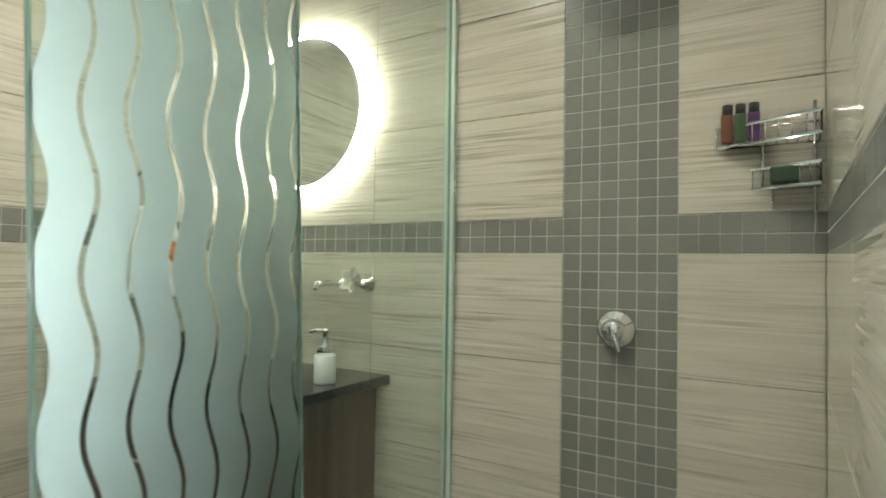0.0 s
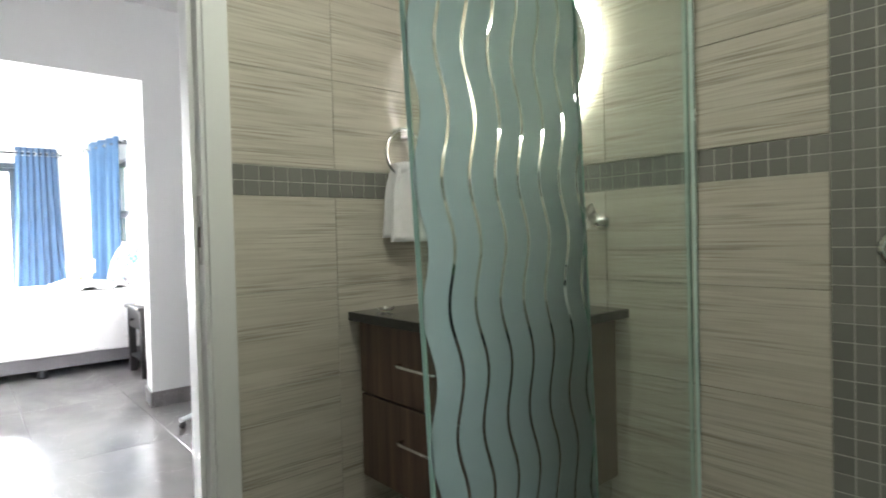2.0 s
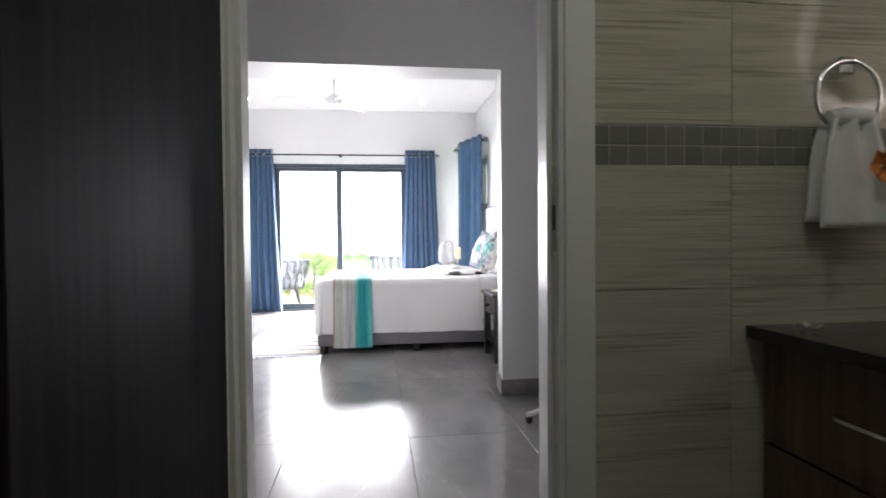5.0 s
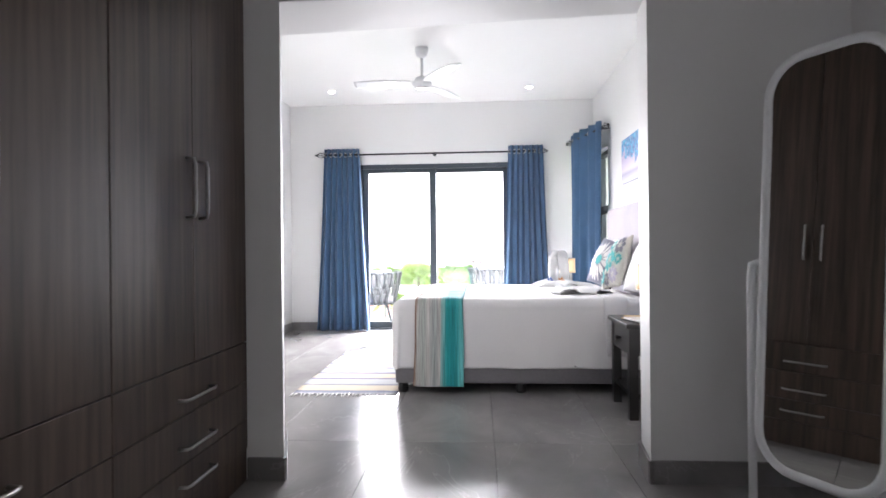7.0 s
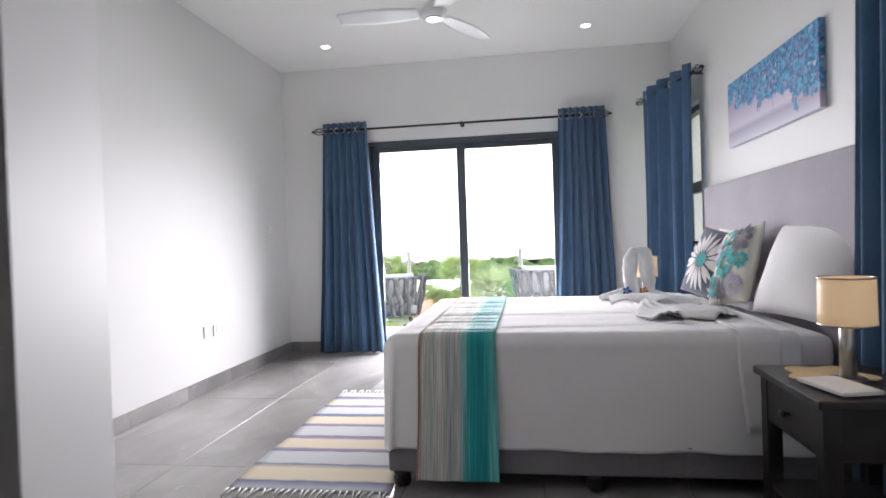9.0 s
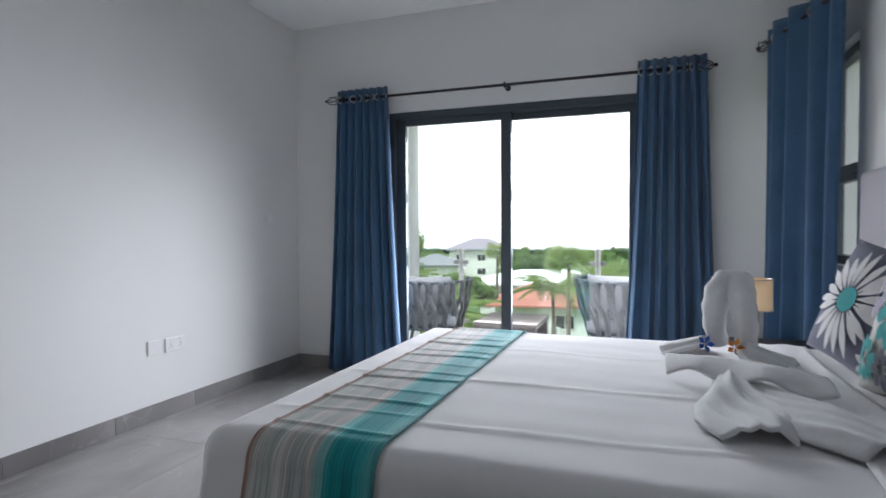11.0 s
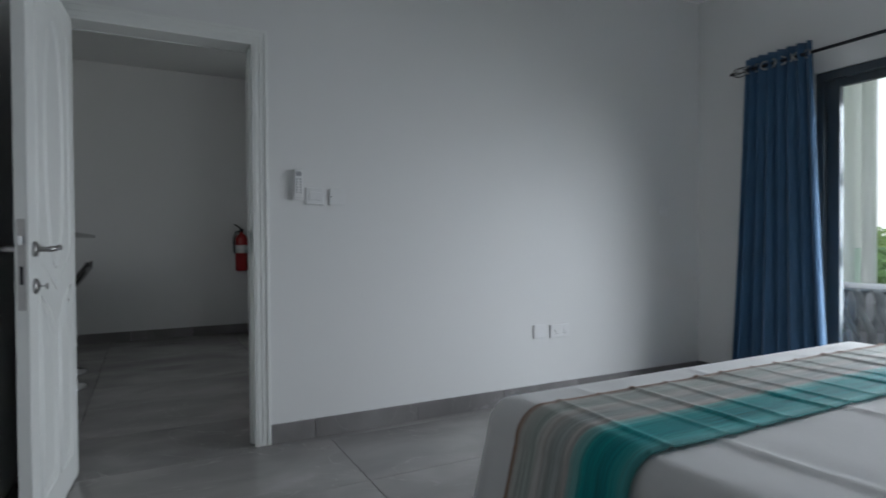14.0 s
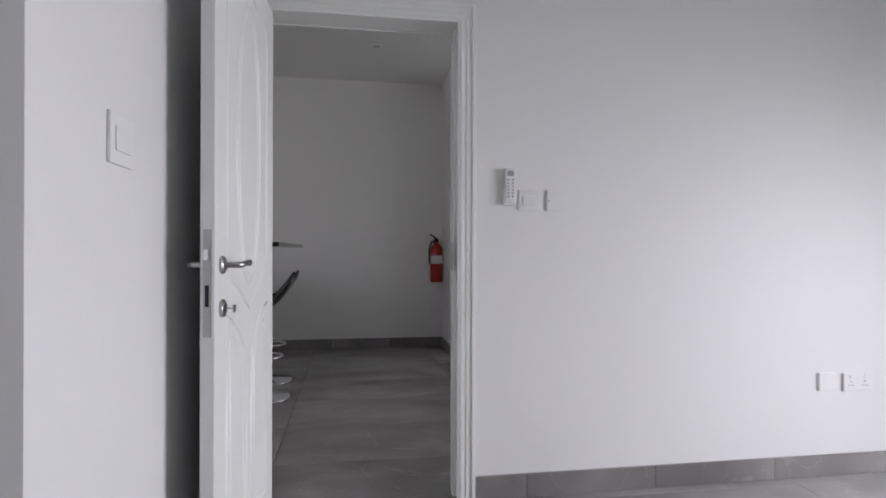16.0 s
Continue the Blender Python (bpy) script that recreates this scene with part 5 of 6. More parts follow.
# ---- hall: wardrobe and standing mirror ----
def wardrobe(x0):
    w = thing("wardrobe", "dark veneered built-in wardrobe with drawers below", "wardrobe", (x0 + 0.463, -0.80, 0), group="hall wardrobes")
    h = 0.462
    part("carcass", block(-h, h, -0.58, -0.022, 0.0, 2.55, 0.002), DARK_WOOD, w)
    part("plinth", block(-h, h, -0.022, -0.006, 0, 0.14), DARK_WOOD, w)
    for s in (-1, 1):
        d = part("door", block(s * 0.0015, s * (h - 0.001), -0.02, 0, 0.615, 2.54, 0.002), DARK_WOOD, w)
        x = s * 0.045
        part("handle", tube([(x, -0.002, 1.135), (x, 0.03, 1.138), (x, 0.036, 1.16), (x, 0.036, 1.32), (x, 0.03, 1.342), (x, -0.002, 1.345)], 0.006, 8), STEEL, d, "brushed steel bar handle")
    for z0, z1 in ((0.442, 0.611), (0.274, 0.438), (0.145, 0.270)):
        d = part("drawer", block(-h + 0.001, h - 0.001, -0.02, 0, z0, z1, 0.002), DARK_WOOD, w)
        z = z0 + 0.06
        part("handle", tube([(-0.11, -0.002, z), (-0.108, 0.028, z), (-0.09, 0.034, z), (0.09, 0.034, z), (0.108, 0.028, z), (0.11, -0.002, z)], 0.006, 8), STEEL, d, "brushed steel bar handle")
    return w


wd = wardrobe(-3.325)
copy_thing(wd, pose(-3.325 + 0.463 + 0.928, -0.80, 0))


def standing_mirror():
    m = thing("standing_mirror", "white-framed cheval mirror on a wheeled stand", "mirror", (-2.66, 1.27, 0), 28)
    # local x across the glass, local -y its face

    def loop(hw, z0, z1, r, tilt=0.0):
        pts = []
        for cx, cz, a0 in ((hw - r, z1 - r, 0), (-hw + r, z1 - r, 90), (-hw + r, z0 + r, 180), (hw - r, z0 + r, 270)):
            for k in range(7):
                a = radians(a0 + 15 * k)
                pts.append((cx + r * math.cos(a), (cz + r * math.sin(a) - 0.95) * tilt, cz + r * math.sin(a)))
        return pts

    fr = part("mirror_frame", tube(loop(0.19, 0.30, 1.62, 0.12, 0.06), 0.016, 10, True), FAN_WHITE, m, "white tubular frame")
    gl = prism([(x, z) for x, _, z in loop(0.178, 0.312, 1.608, 0.11)], -0.004, 0.004)
    bmesh.ops.rotate(gl, verts=gl.verts, cent=(0, 0, 0), matrix=Matrix.Rotation(math.pi / 2, 3, "X"))
    for v in gl.verts:
        v.co.y += (v.co.z - 0.95) * 0.06
    part("glass", gl, MIRROR, fr)
    for s in (-1, 1):
        part("post", tube([(s * 0.24, 0, 0.05), (s * 0.24, 0, 0.5), (s * 0.24, 0, 0.90), (s * 0.235, 0, 0.95), (s * 0.20, 0, 0.96)], 0.014, 10), FAN_WHITE, m)
        part("foot", tube([(s * 0.24, -0.22, 0.05), (s * 0.24, 0, 0.062), (s * 0.24, 0.22, 0.05)], 0.014, 10), FAN_WHITE, m)
        for y in (-0.21, 0.21):
            wh = lathe([(0.0, -0.010), (0.018, -0.010), (0.020, 0), (0.018, 0.010), (0.0, 0.010)], 16)
            bmesh.ops.rotate(wh, verts=wh.verts, cent=(0, 0, 0), matrix=Matrix.Rotation(math.pi / 2, 3, "Y"))
            bmesh.ops.translate(wh, verts=wh.verts, vec=(s * 0.24, y, 0.020))
            part("castor", wh, RUBBER, m, "black castor wheel")
    part("stretcher", tube([(-0.24, 0, 0.09), (0, 0, 0.09), (0.24, 0, 0.09)], 0.012, 10), FAN_WHITE, m)


standing_mirror()


# ---- bathroom ----
def glass_screen():
    """A fixed clear pane from the wall and, at its free end, a pane with frosted wavy bands."""
    g = thing("shower_screen", "glass shower screen with frosted wavy bands", "shower screen", (0, 0, 0))
    zt = 2.25

    def run(a, b):
        d = Vector((b[0] - a[0], b[1] - a[1], 0))
        return Matrix.Translation((a[0], a[1], 0)) @ Matrix.Rotation(math.atan2(d.y, d.x), 4, "Z"), d.length

    m1, l1 = run((-0.121, BN - 0.004), (0.066, 0.880))
    fixed = part("clear_pane", block(0, l1, -0.004, 0.004, 0.012, zt), SHOWER_CLEAR, g)
    def lean(deg):
        return Matrix.Translation((0, 0, 1.1)) @ Matrix.Rotation(radians(-deg), 4, "Y") @ Matrix.Translation((0, 0, -1.1))

    m1 = m1 @ lean(-1.2)
    fixed.matrix_local, fixed.visible_shadow = m1, False
    ch = part("wall_channel", merge(block(-0.004, 0.022, -0.014, -0.0045, 0.0, zt), block(-0.004, 0.022, 0.0045, 0.014, 0.0, zt)), SEAM, g, "pale green glass edge and silicone seam")
    ch.matrix_local = m1
    m2, l2 = run((0.075, 0.494), (0.065, 0.884))
    pane = part("frosted_pane", block(0, l2, -0.004, 0.004, 0.012, zt), SHOWER_CLEAR, g)
    pane.matrix_local, pane.visible_shadow = m2 @ lean(2.8), False
    part("polished_edge", block(-0.003, 0, -0.004, 0.004, 0.012, zt), GLASS_EDGE, pane)
    part("polished_edge", block(l2, l2 + 0.002, -0.004, 0.004, 0.012, zt), GLASS_EDGE, pane)
    cuts = [0.012, 0.142, 0.279, 0.419, 0.557, 0.697, 0.838, 0.968, 0.988]

    def line(k, z):
        if k == len(cuts) - 1:
            return cuts[k] * l2
        return cuts[k] * l2 + 0.0092 * math.cos((z - 1.235) * math.tau / 0.187) + 0.0012 * math.sin(z * math.tau / 0.41 + k)

    for k in range(len(cuts) - 1):
        def fn(u, v, k=k):
            z = 0.012 + (zt - 0.014) * v
            a, b = line(k, z) + (0.0034 if k else 0), line(k + 1, z) - (0.0034 if k < len(cuts) - 2 else 0)
            return (a + (b - a) * u, -0.0052, z)
        film = sheet(2, 220, fn, 0.0006)
        for f in film.faces:
            f.smooth = False
        part("frosted_band", film, FROST, pane)
    fl = part("floor_channel", merge(block(0, l1, -0.012, -0.0045, 0.0, 0.02), block(0, l1, 0.0045, 0.012, 0.0, 0.02)), CHROME, g)
    fl.matrix_local = m1


glass_screen()


def vanity():
    v = thing("vanity_unit", "walnut veneered wall-hung vanity with two drawers", "vanity", (-0.705, 1.36, 0))
    x0, x1, y0, y1 = -0.285, 0.315, -0.295, 0.328
    part("carcass", block(x0, x1, y0 + 0.022, y1, 0.245, 0.783, 0.002), VAN_WOOD, v)
    for z0, z1, hz in ((0.540, 0.778, 0.667), (0.250, 0.533, 0.425)):
        d = part("drawer", block(x0, x1, y0, y0 + 0.02, z0, z1, 0.002), VAN_WOOD, v)
        y = y0 - 0.028
        part("handle", tube([(-0.05, y0 + 0.002, hz), (-0.048, y + 0.004, hz), (-0.03, y, hz), (0.12, y, hz), (0.138, y + 0.004, hz), (0.14, y0 + 0.002, hz)], 0.0055, 8), CHROME, d, "chrome bar handle")
    part("worktop", block(-0.312, 0.368, -0.325, 0.328, 0.784, 0.814, 0.004), GRANITE, v, "polished black granite top")
    return v


vanity()


def soap_pump():
    s = thing("soap_dispenser", "white ceramic soap dispenser with chrome pump", "soap dispenser", (-0.415, 1.47, 0.815))
    part("bottle", lathe([(0.0, 0), (0.030, 0), (0.032, 0.004), (0.032, 0.078), (0.029, 0.082), (0.0, 0.082)], 28), PLASTIC, s)
    part("collar", lathe([(0.025, 0.082), (0.025, 0.112), (0.010, 0.116), (0.007, 0.146), (0.012, 0.148), (0.012, 0.157), (0, 0.159)], 22), CHROME, s)
    part("spout", tube([(0, 0, 0.153), (-0.028, -0.012, 0.153), (-0.046, -0.02, 0.147)], 0.005, 8), CHROME, s)


soap_pump()


def led_mirror():
    m = thing("led_mirror", "round backlit mirror with a glowing rim", "mirror", (-0.725, BN - 0.03, 1.70))
    R = 0.280

    def disc(bm):
        bmesh.ops.rotate(bm, verts=bm.verts, cent=(0, 0, 0), matrix=Matrix.Rotation(math.pi / 2, 3, "X"))
        return bm

    glass_disc = disc(lathe([(0.0, -0.002), (R - 0.016, -0.002), (R - 0.016, 0.004), (0.0, 0.004)], 72))
    for f in glass_disc.faces:
        f.smooth = False
    part("glass", glass_disc, MIRROR, m)
    part("light_rim", disc(lathe([(R - 0.0155, -0.004), (R, -0.004), (R, 0.003), (R - 0.0155, 0.003)], 72)), LED, m, "white glowing rim")
    part("back_box", disc(lathe([(0.0, -0.026), (R - 0.05, -0.026), (R - 0.05, -0.005), (0.0, -0.005)], 48)), PLASTIC, m)
    part("light_strip", tube([((R - 0.035) * math.cos(a), 0.014, (R - 0.035) * math.sin(a)) for a in (k * math.tau / 72 for k in range(72))], 0.006, 6, True), LED, m)


led_mirror()


def plumeria(parent, at, r, rot, petal=PETAL):
    bm = bmesh.new()
    for k in range(5):
        a = k * math.tau / 5
        rows = []
        for i in range(6):
            t = i / 5
            w = r * 0.42 * math.sin(math.pi * (0.12 + 0.85 * t))
            c = r * (0.08 + 0.92 * t)
            z = r * 0.25 * t * t
            rows.append([bm.verts.new((c * math.cos(a) - s * w * math.sin(a), c * math.sin(a) + s * w * math.cos(a), z + 0.05 * r * s)) for s in (-1, 0, 1)])
        for a_, b_ in zip(rows, rows[1:]):
            for j in range(2):
                bm.faces.new((a_[j], b_[j], b_[j + 1], a_[j + 1])).smooth = True
    bmesh.ops.solidify(bm, geom=bm.faces[:], thickness=0.0015)
    ob = part("petals", bm, petal, parent)
    ob.matrix_local = Matrix.Translation(at) @ rot
    c = part("flower_centre", lathe([(0.0, -0.001), (r * 0.26, 0.001), (r * 0.2, 0.006), (0, 0.008)], 14), YOLK, parent)
    c.matrix_local = ob.matrix_local.copy()


def wall_tap():
    t = thing("wall_tap", "chrome wall-mounted spout with a white flower on it", "tap", (-0.515, BN, 1.10))
    for x in (0.0, 0.085):
        ro = lathe([(0.0, 0), (0.026, 0), (0.026, 0.008), (0.014, 0.014), (0.014, 0.04), (0.0, 0.042)], 22)
        bmesh.ops.rotate(ro, verts=ro.verts, cent=(0, 0, 0), matrix=Matrix.Rotation(math.pi / 2, 3, "X"))
        bmesh.ops.translate(ro, verts=ro.verts, vec=(x, 0, 0))
        part("rose", ro, CHROME, t)
    part("spout", tube([(0.0, -0.03, 0), (0.0, -0.10, 0.004), (0.0, -0.16, 0.0), (0.0, -0.165, -0.02)], 0.010, 10), CHROME, t)
    f = thing("flower", "white and yellow frangipani flower on the tap", "flower", (-0.420, BN - 0.10, 1.115))
    plumeria(f, (0, 0, 0), 0.046, Matrix.Rotation(radians(75), 4, "X"))


wall_tap()


def shower_mixer():
    s = thing("shower_mixer", "round chrome shower mixer on the mosaic", "shower mixer", (0.375, BN, 1.01))
    esc = lathe([(0.0, 0), (0.05, 0), (0.05, 0.006), (0.044, 0.014), (0.03, 0.017), (0.024, 0.045), (0.02, 0.05), (0, 0.051)], 32)
    bmesh.ops.rotate(esc, verts=esc.verts, cent=(0, 0, 0), matrix=Matrix.Rotation(math.pi / 2, 3, "X"))
    part("rose", esc, CHROME, s)
    part("lever", tube([(0, -0.045, 0), (0.012, -0.055, -0.02), (0.02, -0.06, -0.05)], [0.008, 0.007, 0.006], 8), CHROME, s)
    h = thing("overhead_shower", "round chrome overhead shower on a wall arm", "shower", (0.375, BN, 2.08))
    part("arm", tube([(0, 0, 0), (0, -0.1, 0.02), (0, -0.2, 0.03), (0, -0.23, 0.0)], 0.011, 10), CHROME, h)
    part("rose", lathe([(0.0, -0.03), (0.10, -0.03), (0.10, -0.02), (0.03, 0.0), (0, 0.004)], 32, (0, -0.23, -0.01)), CHROME, h)


shower_mixer()


def shower_caddy():
    c = thing("shower_caddy", "two-tier chrome wire corner caddy", "shower caddy", (BE, BN, 1.30))

    def shelf(z, w, d, posts):
        tri = [Vector((-w, -0.012, z)), Vector((-0.012, -0.012, z)), Vector((-0.012, -d, z))]
        up = Vector((0, 0, 0.045))
        rail = part("shelf", tube(tri, 0.004, 6, True), CHROME, c)
        part("rim", tube([p + up for p in tri], 0.004, 6, True), CHROME, rail)
        for k in range(9):
            a = tri[0].lerp(tri[2], (k + 1) / 10)
            part("wire", tube([a, (a.x, -0.012, z)], 0.0022, 5), CHROME, rail)
        for k in range(posts):
            for p, q in ((tri[1], tri[2]), (tri[0], tri[2])):
                a = p.lerp(q, k / (posts - 1))
                part("upright", tube([a, a + up], 0.0022, 5), CHROME, rail)

    shelf(0.15, 0.215, 0.115, 9)
    shelf(0.05, 0.14, 0.085, 8)
    part("stay", tube([(-0.02, -0.014, -0.05), (-0.02, -0.014, 0.1), (-0.02, -0.014, 0.24)], 0.004, 8), CHROME, c)
    part("stay", tube([(-0.12, -0.014, 0.05), (-0.12, -0.014, 0.10), (-0.12, -0.014, 0.15)], 0.004, 8), CHROME, c)
    part("hook", tube([(-0.10, -0.014, 0.05), (-0.10, -0.018, 0.02), (-0.10, -0.034, 0.005), (-0.10, -0.044, 0.02)], 0.003, 6), CHROME, c)
    for i, (x, col, cat) in enumerate(((-0.190, (0.16, 0.06, 0.03), "amber"), (-0.163, (0.05, 0.09, 0.04), "dark green"), (-0.136, (0.10, 0.03, 0.13), "purple"))):
        b = thing("toiletry_bottle", cat + " toiletry bottle with a black cap in the caddy", "bottle", (BE + x, BN - 0.035, 1.456))
        part("bottle", block(-0.0128, 0.0128, -0.012, 0.012, 0, 0.066, 0.004), mat(cat.replace(" ", "_") + "_plastic", col, 0.3), b)
        part("cap", lathe([(0.011, 0.062), (0.011, 0.088), (0, 0.088)], 14), RUBBER, b)
    s = thing("soap_bar", "dark green wrapped soap in the caddy", "soap", (BE - 0.075, BN - 0.04, 1.356))
    part("bar", smooth_all(block(-0.03, 0.03, -0.02, 0.02, 0, 0.04, 0.008, 3)), mat("dark_green_wrap", (0.03, 0.06, 0.035), 0.5), s)


shower_caddy()


def towel_ring():
    r = thing("towel_ring", "chrome towel ring on the tiled wall", "towel ring", (BX, 1.265, 1.44))
    part("mount", block(0.0, 0.05, -0.022, 0.022, -0.022, 0.022, 0.006), CHROME, r)
    part("ring", tube([(0.052, 0.085 * math.sin(a), -0.075 + 0.085 * math.cos(a)) for a in (k * math.tau / 40 for k in range(40))], 0.0055, 8, True), CHROME, r)
    t = thing("hand_towel", "white hand towel hanging from the ring", "towel", (BX + 0.052, 1.275, 1.05))

    def fn(side):
        def g(u, v):
            z = 0.245 * v if v < 1 else 0.245
            pin = 1 - 0.42 * v ** 2.2
            y = (u - 0.5) * 0.20 * pin + 0.004 * math.sin(v * 6)
            x = side * (0.012 + 0.012 * (1 - v)) + 0.009 * math.sin(u * 15 + side) * (0.4 + 0.6 * v)
            return (x, y, (0.0 if side > 0 else 0.015) + z * 1.06)
        return g

    part("front_fold", sheet(30, 14, fn(1), 0.008), TERRY, t)
    part("back_fold", sheet(30, 14, fn(-1), 0.008), TERRY, t)
    part("top_fold", tube([(0, -0.06, 0.262), (0.0, -0.02, 0.268), (0, 0.02, 0.268), (0, 0.06, 0.262)], [0.018, 0.022, 0.022, 0.018], 12), TERRY, t)
    f = thing("flower", "orange and yellow hibiscus pinned on the towel", "flower", (BX + 0.095, 1.315, 1.195))
    plumeria(f, (0, 0, 0), 0.042, Matrix.Rotation(radians(90), 4, "Y"), ORANGE)


towel_ring()


def potted_plant():
    p = thing("potted_plant", "small green plant in a faceted black pot", "plant", (-0.715, 1.235, 0.815))
    part("pot", lathe([(0.0, 0), (0.055, 0), (0.068, 0.01), (0.072, 0.125), (0.068, 0.13), (0.06, 0.115), (0, 0.115)], 8), RUBBER, p)
    bm, rnd = bmesh.new(), random.Random(4)
    for k in range(60):
        a, e = rnd.uniform(0, math.tau), rnd.uniform(0.3, 1.4)
        ln = rnd.uniform(0.025, 0.06)
        d = Vector((math.cos(a) * math.cos(e), math.sin(a) * math.cos(e), math.sin(e)))
        s = Vector((-math.sin(a), math.cos(a), 0)) * 0.008
        o = Vector((rnd.uniform(-0.03, 0.03), rnd.uniform(-0.03, 0.03), 0.115))
        bm.faces.new([bm.verts.new(v) for v in (o, o + d * ln * 0.5 + s, o + d * ln, o + d * ln * 0.5 - s)])
    part("leaves", bm, GREEN, p)


potted_plant()
sf = thing("flower", "white flower lying on the vanity top", "flower", (-0.93, 1.13, 0.817))
plumeria(sf, (0, 0, 0.002), 0.034, Matrix.Identity(4))


# ---- adjoining room ----
def extinguisher():
    e = thing("fire_extinguisher", "red fire extinguisher hung on the wall", "fire extinguisher", (-5.16, -5.98, 0.72))
    part("cylinder", lathe([(0.0, 0), (0.062, 0), (0.068, 0.01), (0.068, 0.36), (0.05, 0.40), (0.02, 0.42), (0.02, 0.44)], 24), RED, e)
    part("label", lathe([(0.0685, 0.20), (0.0687, 0.20), (0.0687, 0.29), (0.0685, 0.29)], 24), LABEL, e)
    part("valve", merge(block(-0.02, 0.02, -0.02, 0.02, 0.44, 0.475, 0.004), tube([(0, 0, 0.47), (0.04, 0.03, 0.50), (0.075, 0.05, 0.52)], 0.008, 6)), BLACK_IRON, e)
    part("hose", tube([(0.0, 0.02, 0.45), (0.06, 0.04, 0.44), (0.085, 0.03, 0.36), (0.08, 0.02, 0.2)], 0.010, 8), RUBBER, e)
    part("wall_hook", block(-0.02, 0.02, -0.08, -0.02, 0.40, 0.44), BLACK_IRON, e)


extinguisher()


def bar_stool(at, rz):
    s = thing("bar_stool", "black bar stool on a chrome pedestal", "bar stool", at, rz, group="bar stools")
    part("base", lathe([(0.0, 0), (0.20, 0), (0.205, 0.006), (0.19, 0.014), (0.04, 0.03), (0.03, 0.05)], 36), CHROME, s)
    part("pedestal", lathe([(0.028, 0.05), (0.028, 0.42), (0.02, 0.42), (0.02, 0.66)], 18), CHROME, s)

    def fn(u, v):
        x = (u - 0.5) * 0.42
        y = -0.20 + 0.42 * v
        z = 0.66 + 0.9 * abs(x) ** 2 + (0.30 * max(0, v - 0.55) ** 1.5 * 2.2)
        return (x * (1 - 0.15 * v), y, z)

    part("seat", sheet(18, 18, fn, 0.02), mat("black_gloss_seat", (0.01, 0.01, 0.012), 0.12), s)
    part("footrest", tube([(0.14 * math.cos(a), 0.14 * math.sin(a), 0.30) for a in (k * math.tau / 30 for k in range(30))], 0.010, 8, True), CHROME, s)
    return s


st = bar_stool((-3.56, -4.60, 0), 90)
copy_thing(st, pose(-3.60, -4.04, 0, 0, 0, 90))
bc = thing("bar_counter", "white breakfast bar with a thin dark top", "bar counter", (-2.9, -4.4, 0))
part("counter_top", block(-0.88, 0.5, -0.9, 0.9, 1.09, 1.118, 0.004), GRANITE, bc)
part("panel", block(-0.3, 0.4, -0.9, 0.9, 0, 1.09), PAINT, bc)
pp = thing("floor_plant", "trailing green plant on the floor", "plant", (-5.12, -4.27, 0))
part("pot", lathe([(0.0, 0), (0.07, 0), (0.09, 0.16), (0.08, 0.16), (0, 0.15)], 20), PLASTIC, pp)
bm, rnd = bmesh.new(), random.Random(9)
for k in range(140):
    a, z = rnd.uniform(0, math.tau), rnd.uniform(0.02, 0.26)
    o = Vector((0.10 * math.cos(a) * rnd.uniform(0.5, 1.3), 0.10 * math.sin(a) * rnd.uniform(0.5, 1.3), z))
    d = Vector((math.cos(a), math.sin(a), rnd.uniform(-0.8, 0.6))) * 0.035
    s = Vector((-math.sin(a), math.cos(a), 0.2)) * 0.014
    bm.faces.new([bm.verts.new(v) for v in (o, o + d * 0.5 + s, o + d, o + d * 0.5 - s)])
part("leaves", bm, GREEN, pp)


# ---- balcony ----
def balcony():
    p = thing("pillar", "white rendered balcony pillar with a drainpipe", "pillar", (-9.70, -2.06, -0.05), kind="structure")
    part("shaft", block(-0.20, 0.18, -0.14, 0.14, 0, 3.2, 0.006), RENDER_OUT, p)
    part("drainpipe", lathe([(0.055, 0), (0.055, 3.2)], 20, (0.02, 0.26, 0)), PLASTIC, p)
    structure("balcony_soffit", block(-9.95, WW - 0.2, -3.4, 3.4, 3.15, 3.35), RENDER_OUT, "white underside of the roof above the balcony", "ceiling")
    ys = [-2.69, -1.255, 0.18, 1.62, 3.06]
    bal = thing("balustrade", "glass balcony balustrade on round steel posts", "balustrade", (-9.70, 0, -0.05))
    for y in ys:
        po = part("post", lathe([(0.0, 0), (0.05, 0), (0.05, 0.008), (0.026, 0.009), (0.026, 1.0), (0.022, 1.008), (0, 1.008)], 20, (0, y, 0)), STEEL, bal, "round stainless steel post")
        for z in (0.22, 0.86):
            for s in (-1, 1):
                part("glass_clamp", block(-0.012, 0.012, y + s * 0.024, y + s * 0.085, z - 0.022, z + 0.022, 0.006), STEEL, po)
    for a, b in zip(ys, ys[1:]):
        pn = part("glass_panel", block(-0.005, 0.005, a + 0.045, b - 0.045, 0.08, 1.0), BALUSTER_GLASS, bal)
        pn.visible_shadow = False
        part("polished_edge", block(-0.005, 0.005, a + 0.045, b - 0.045, 1.0, 1.004), GLASS_EDGE, pn)


balcony()


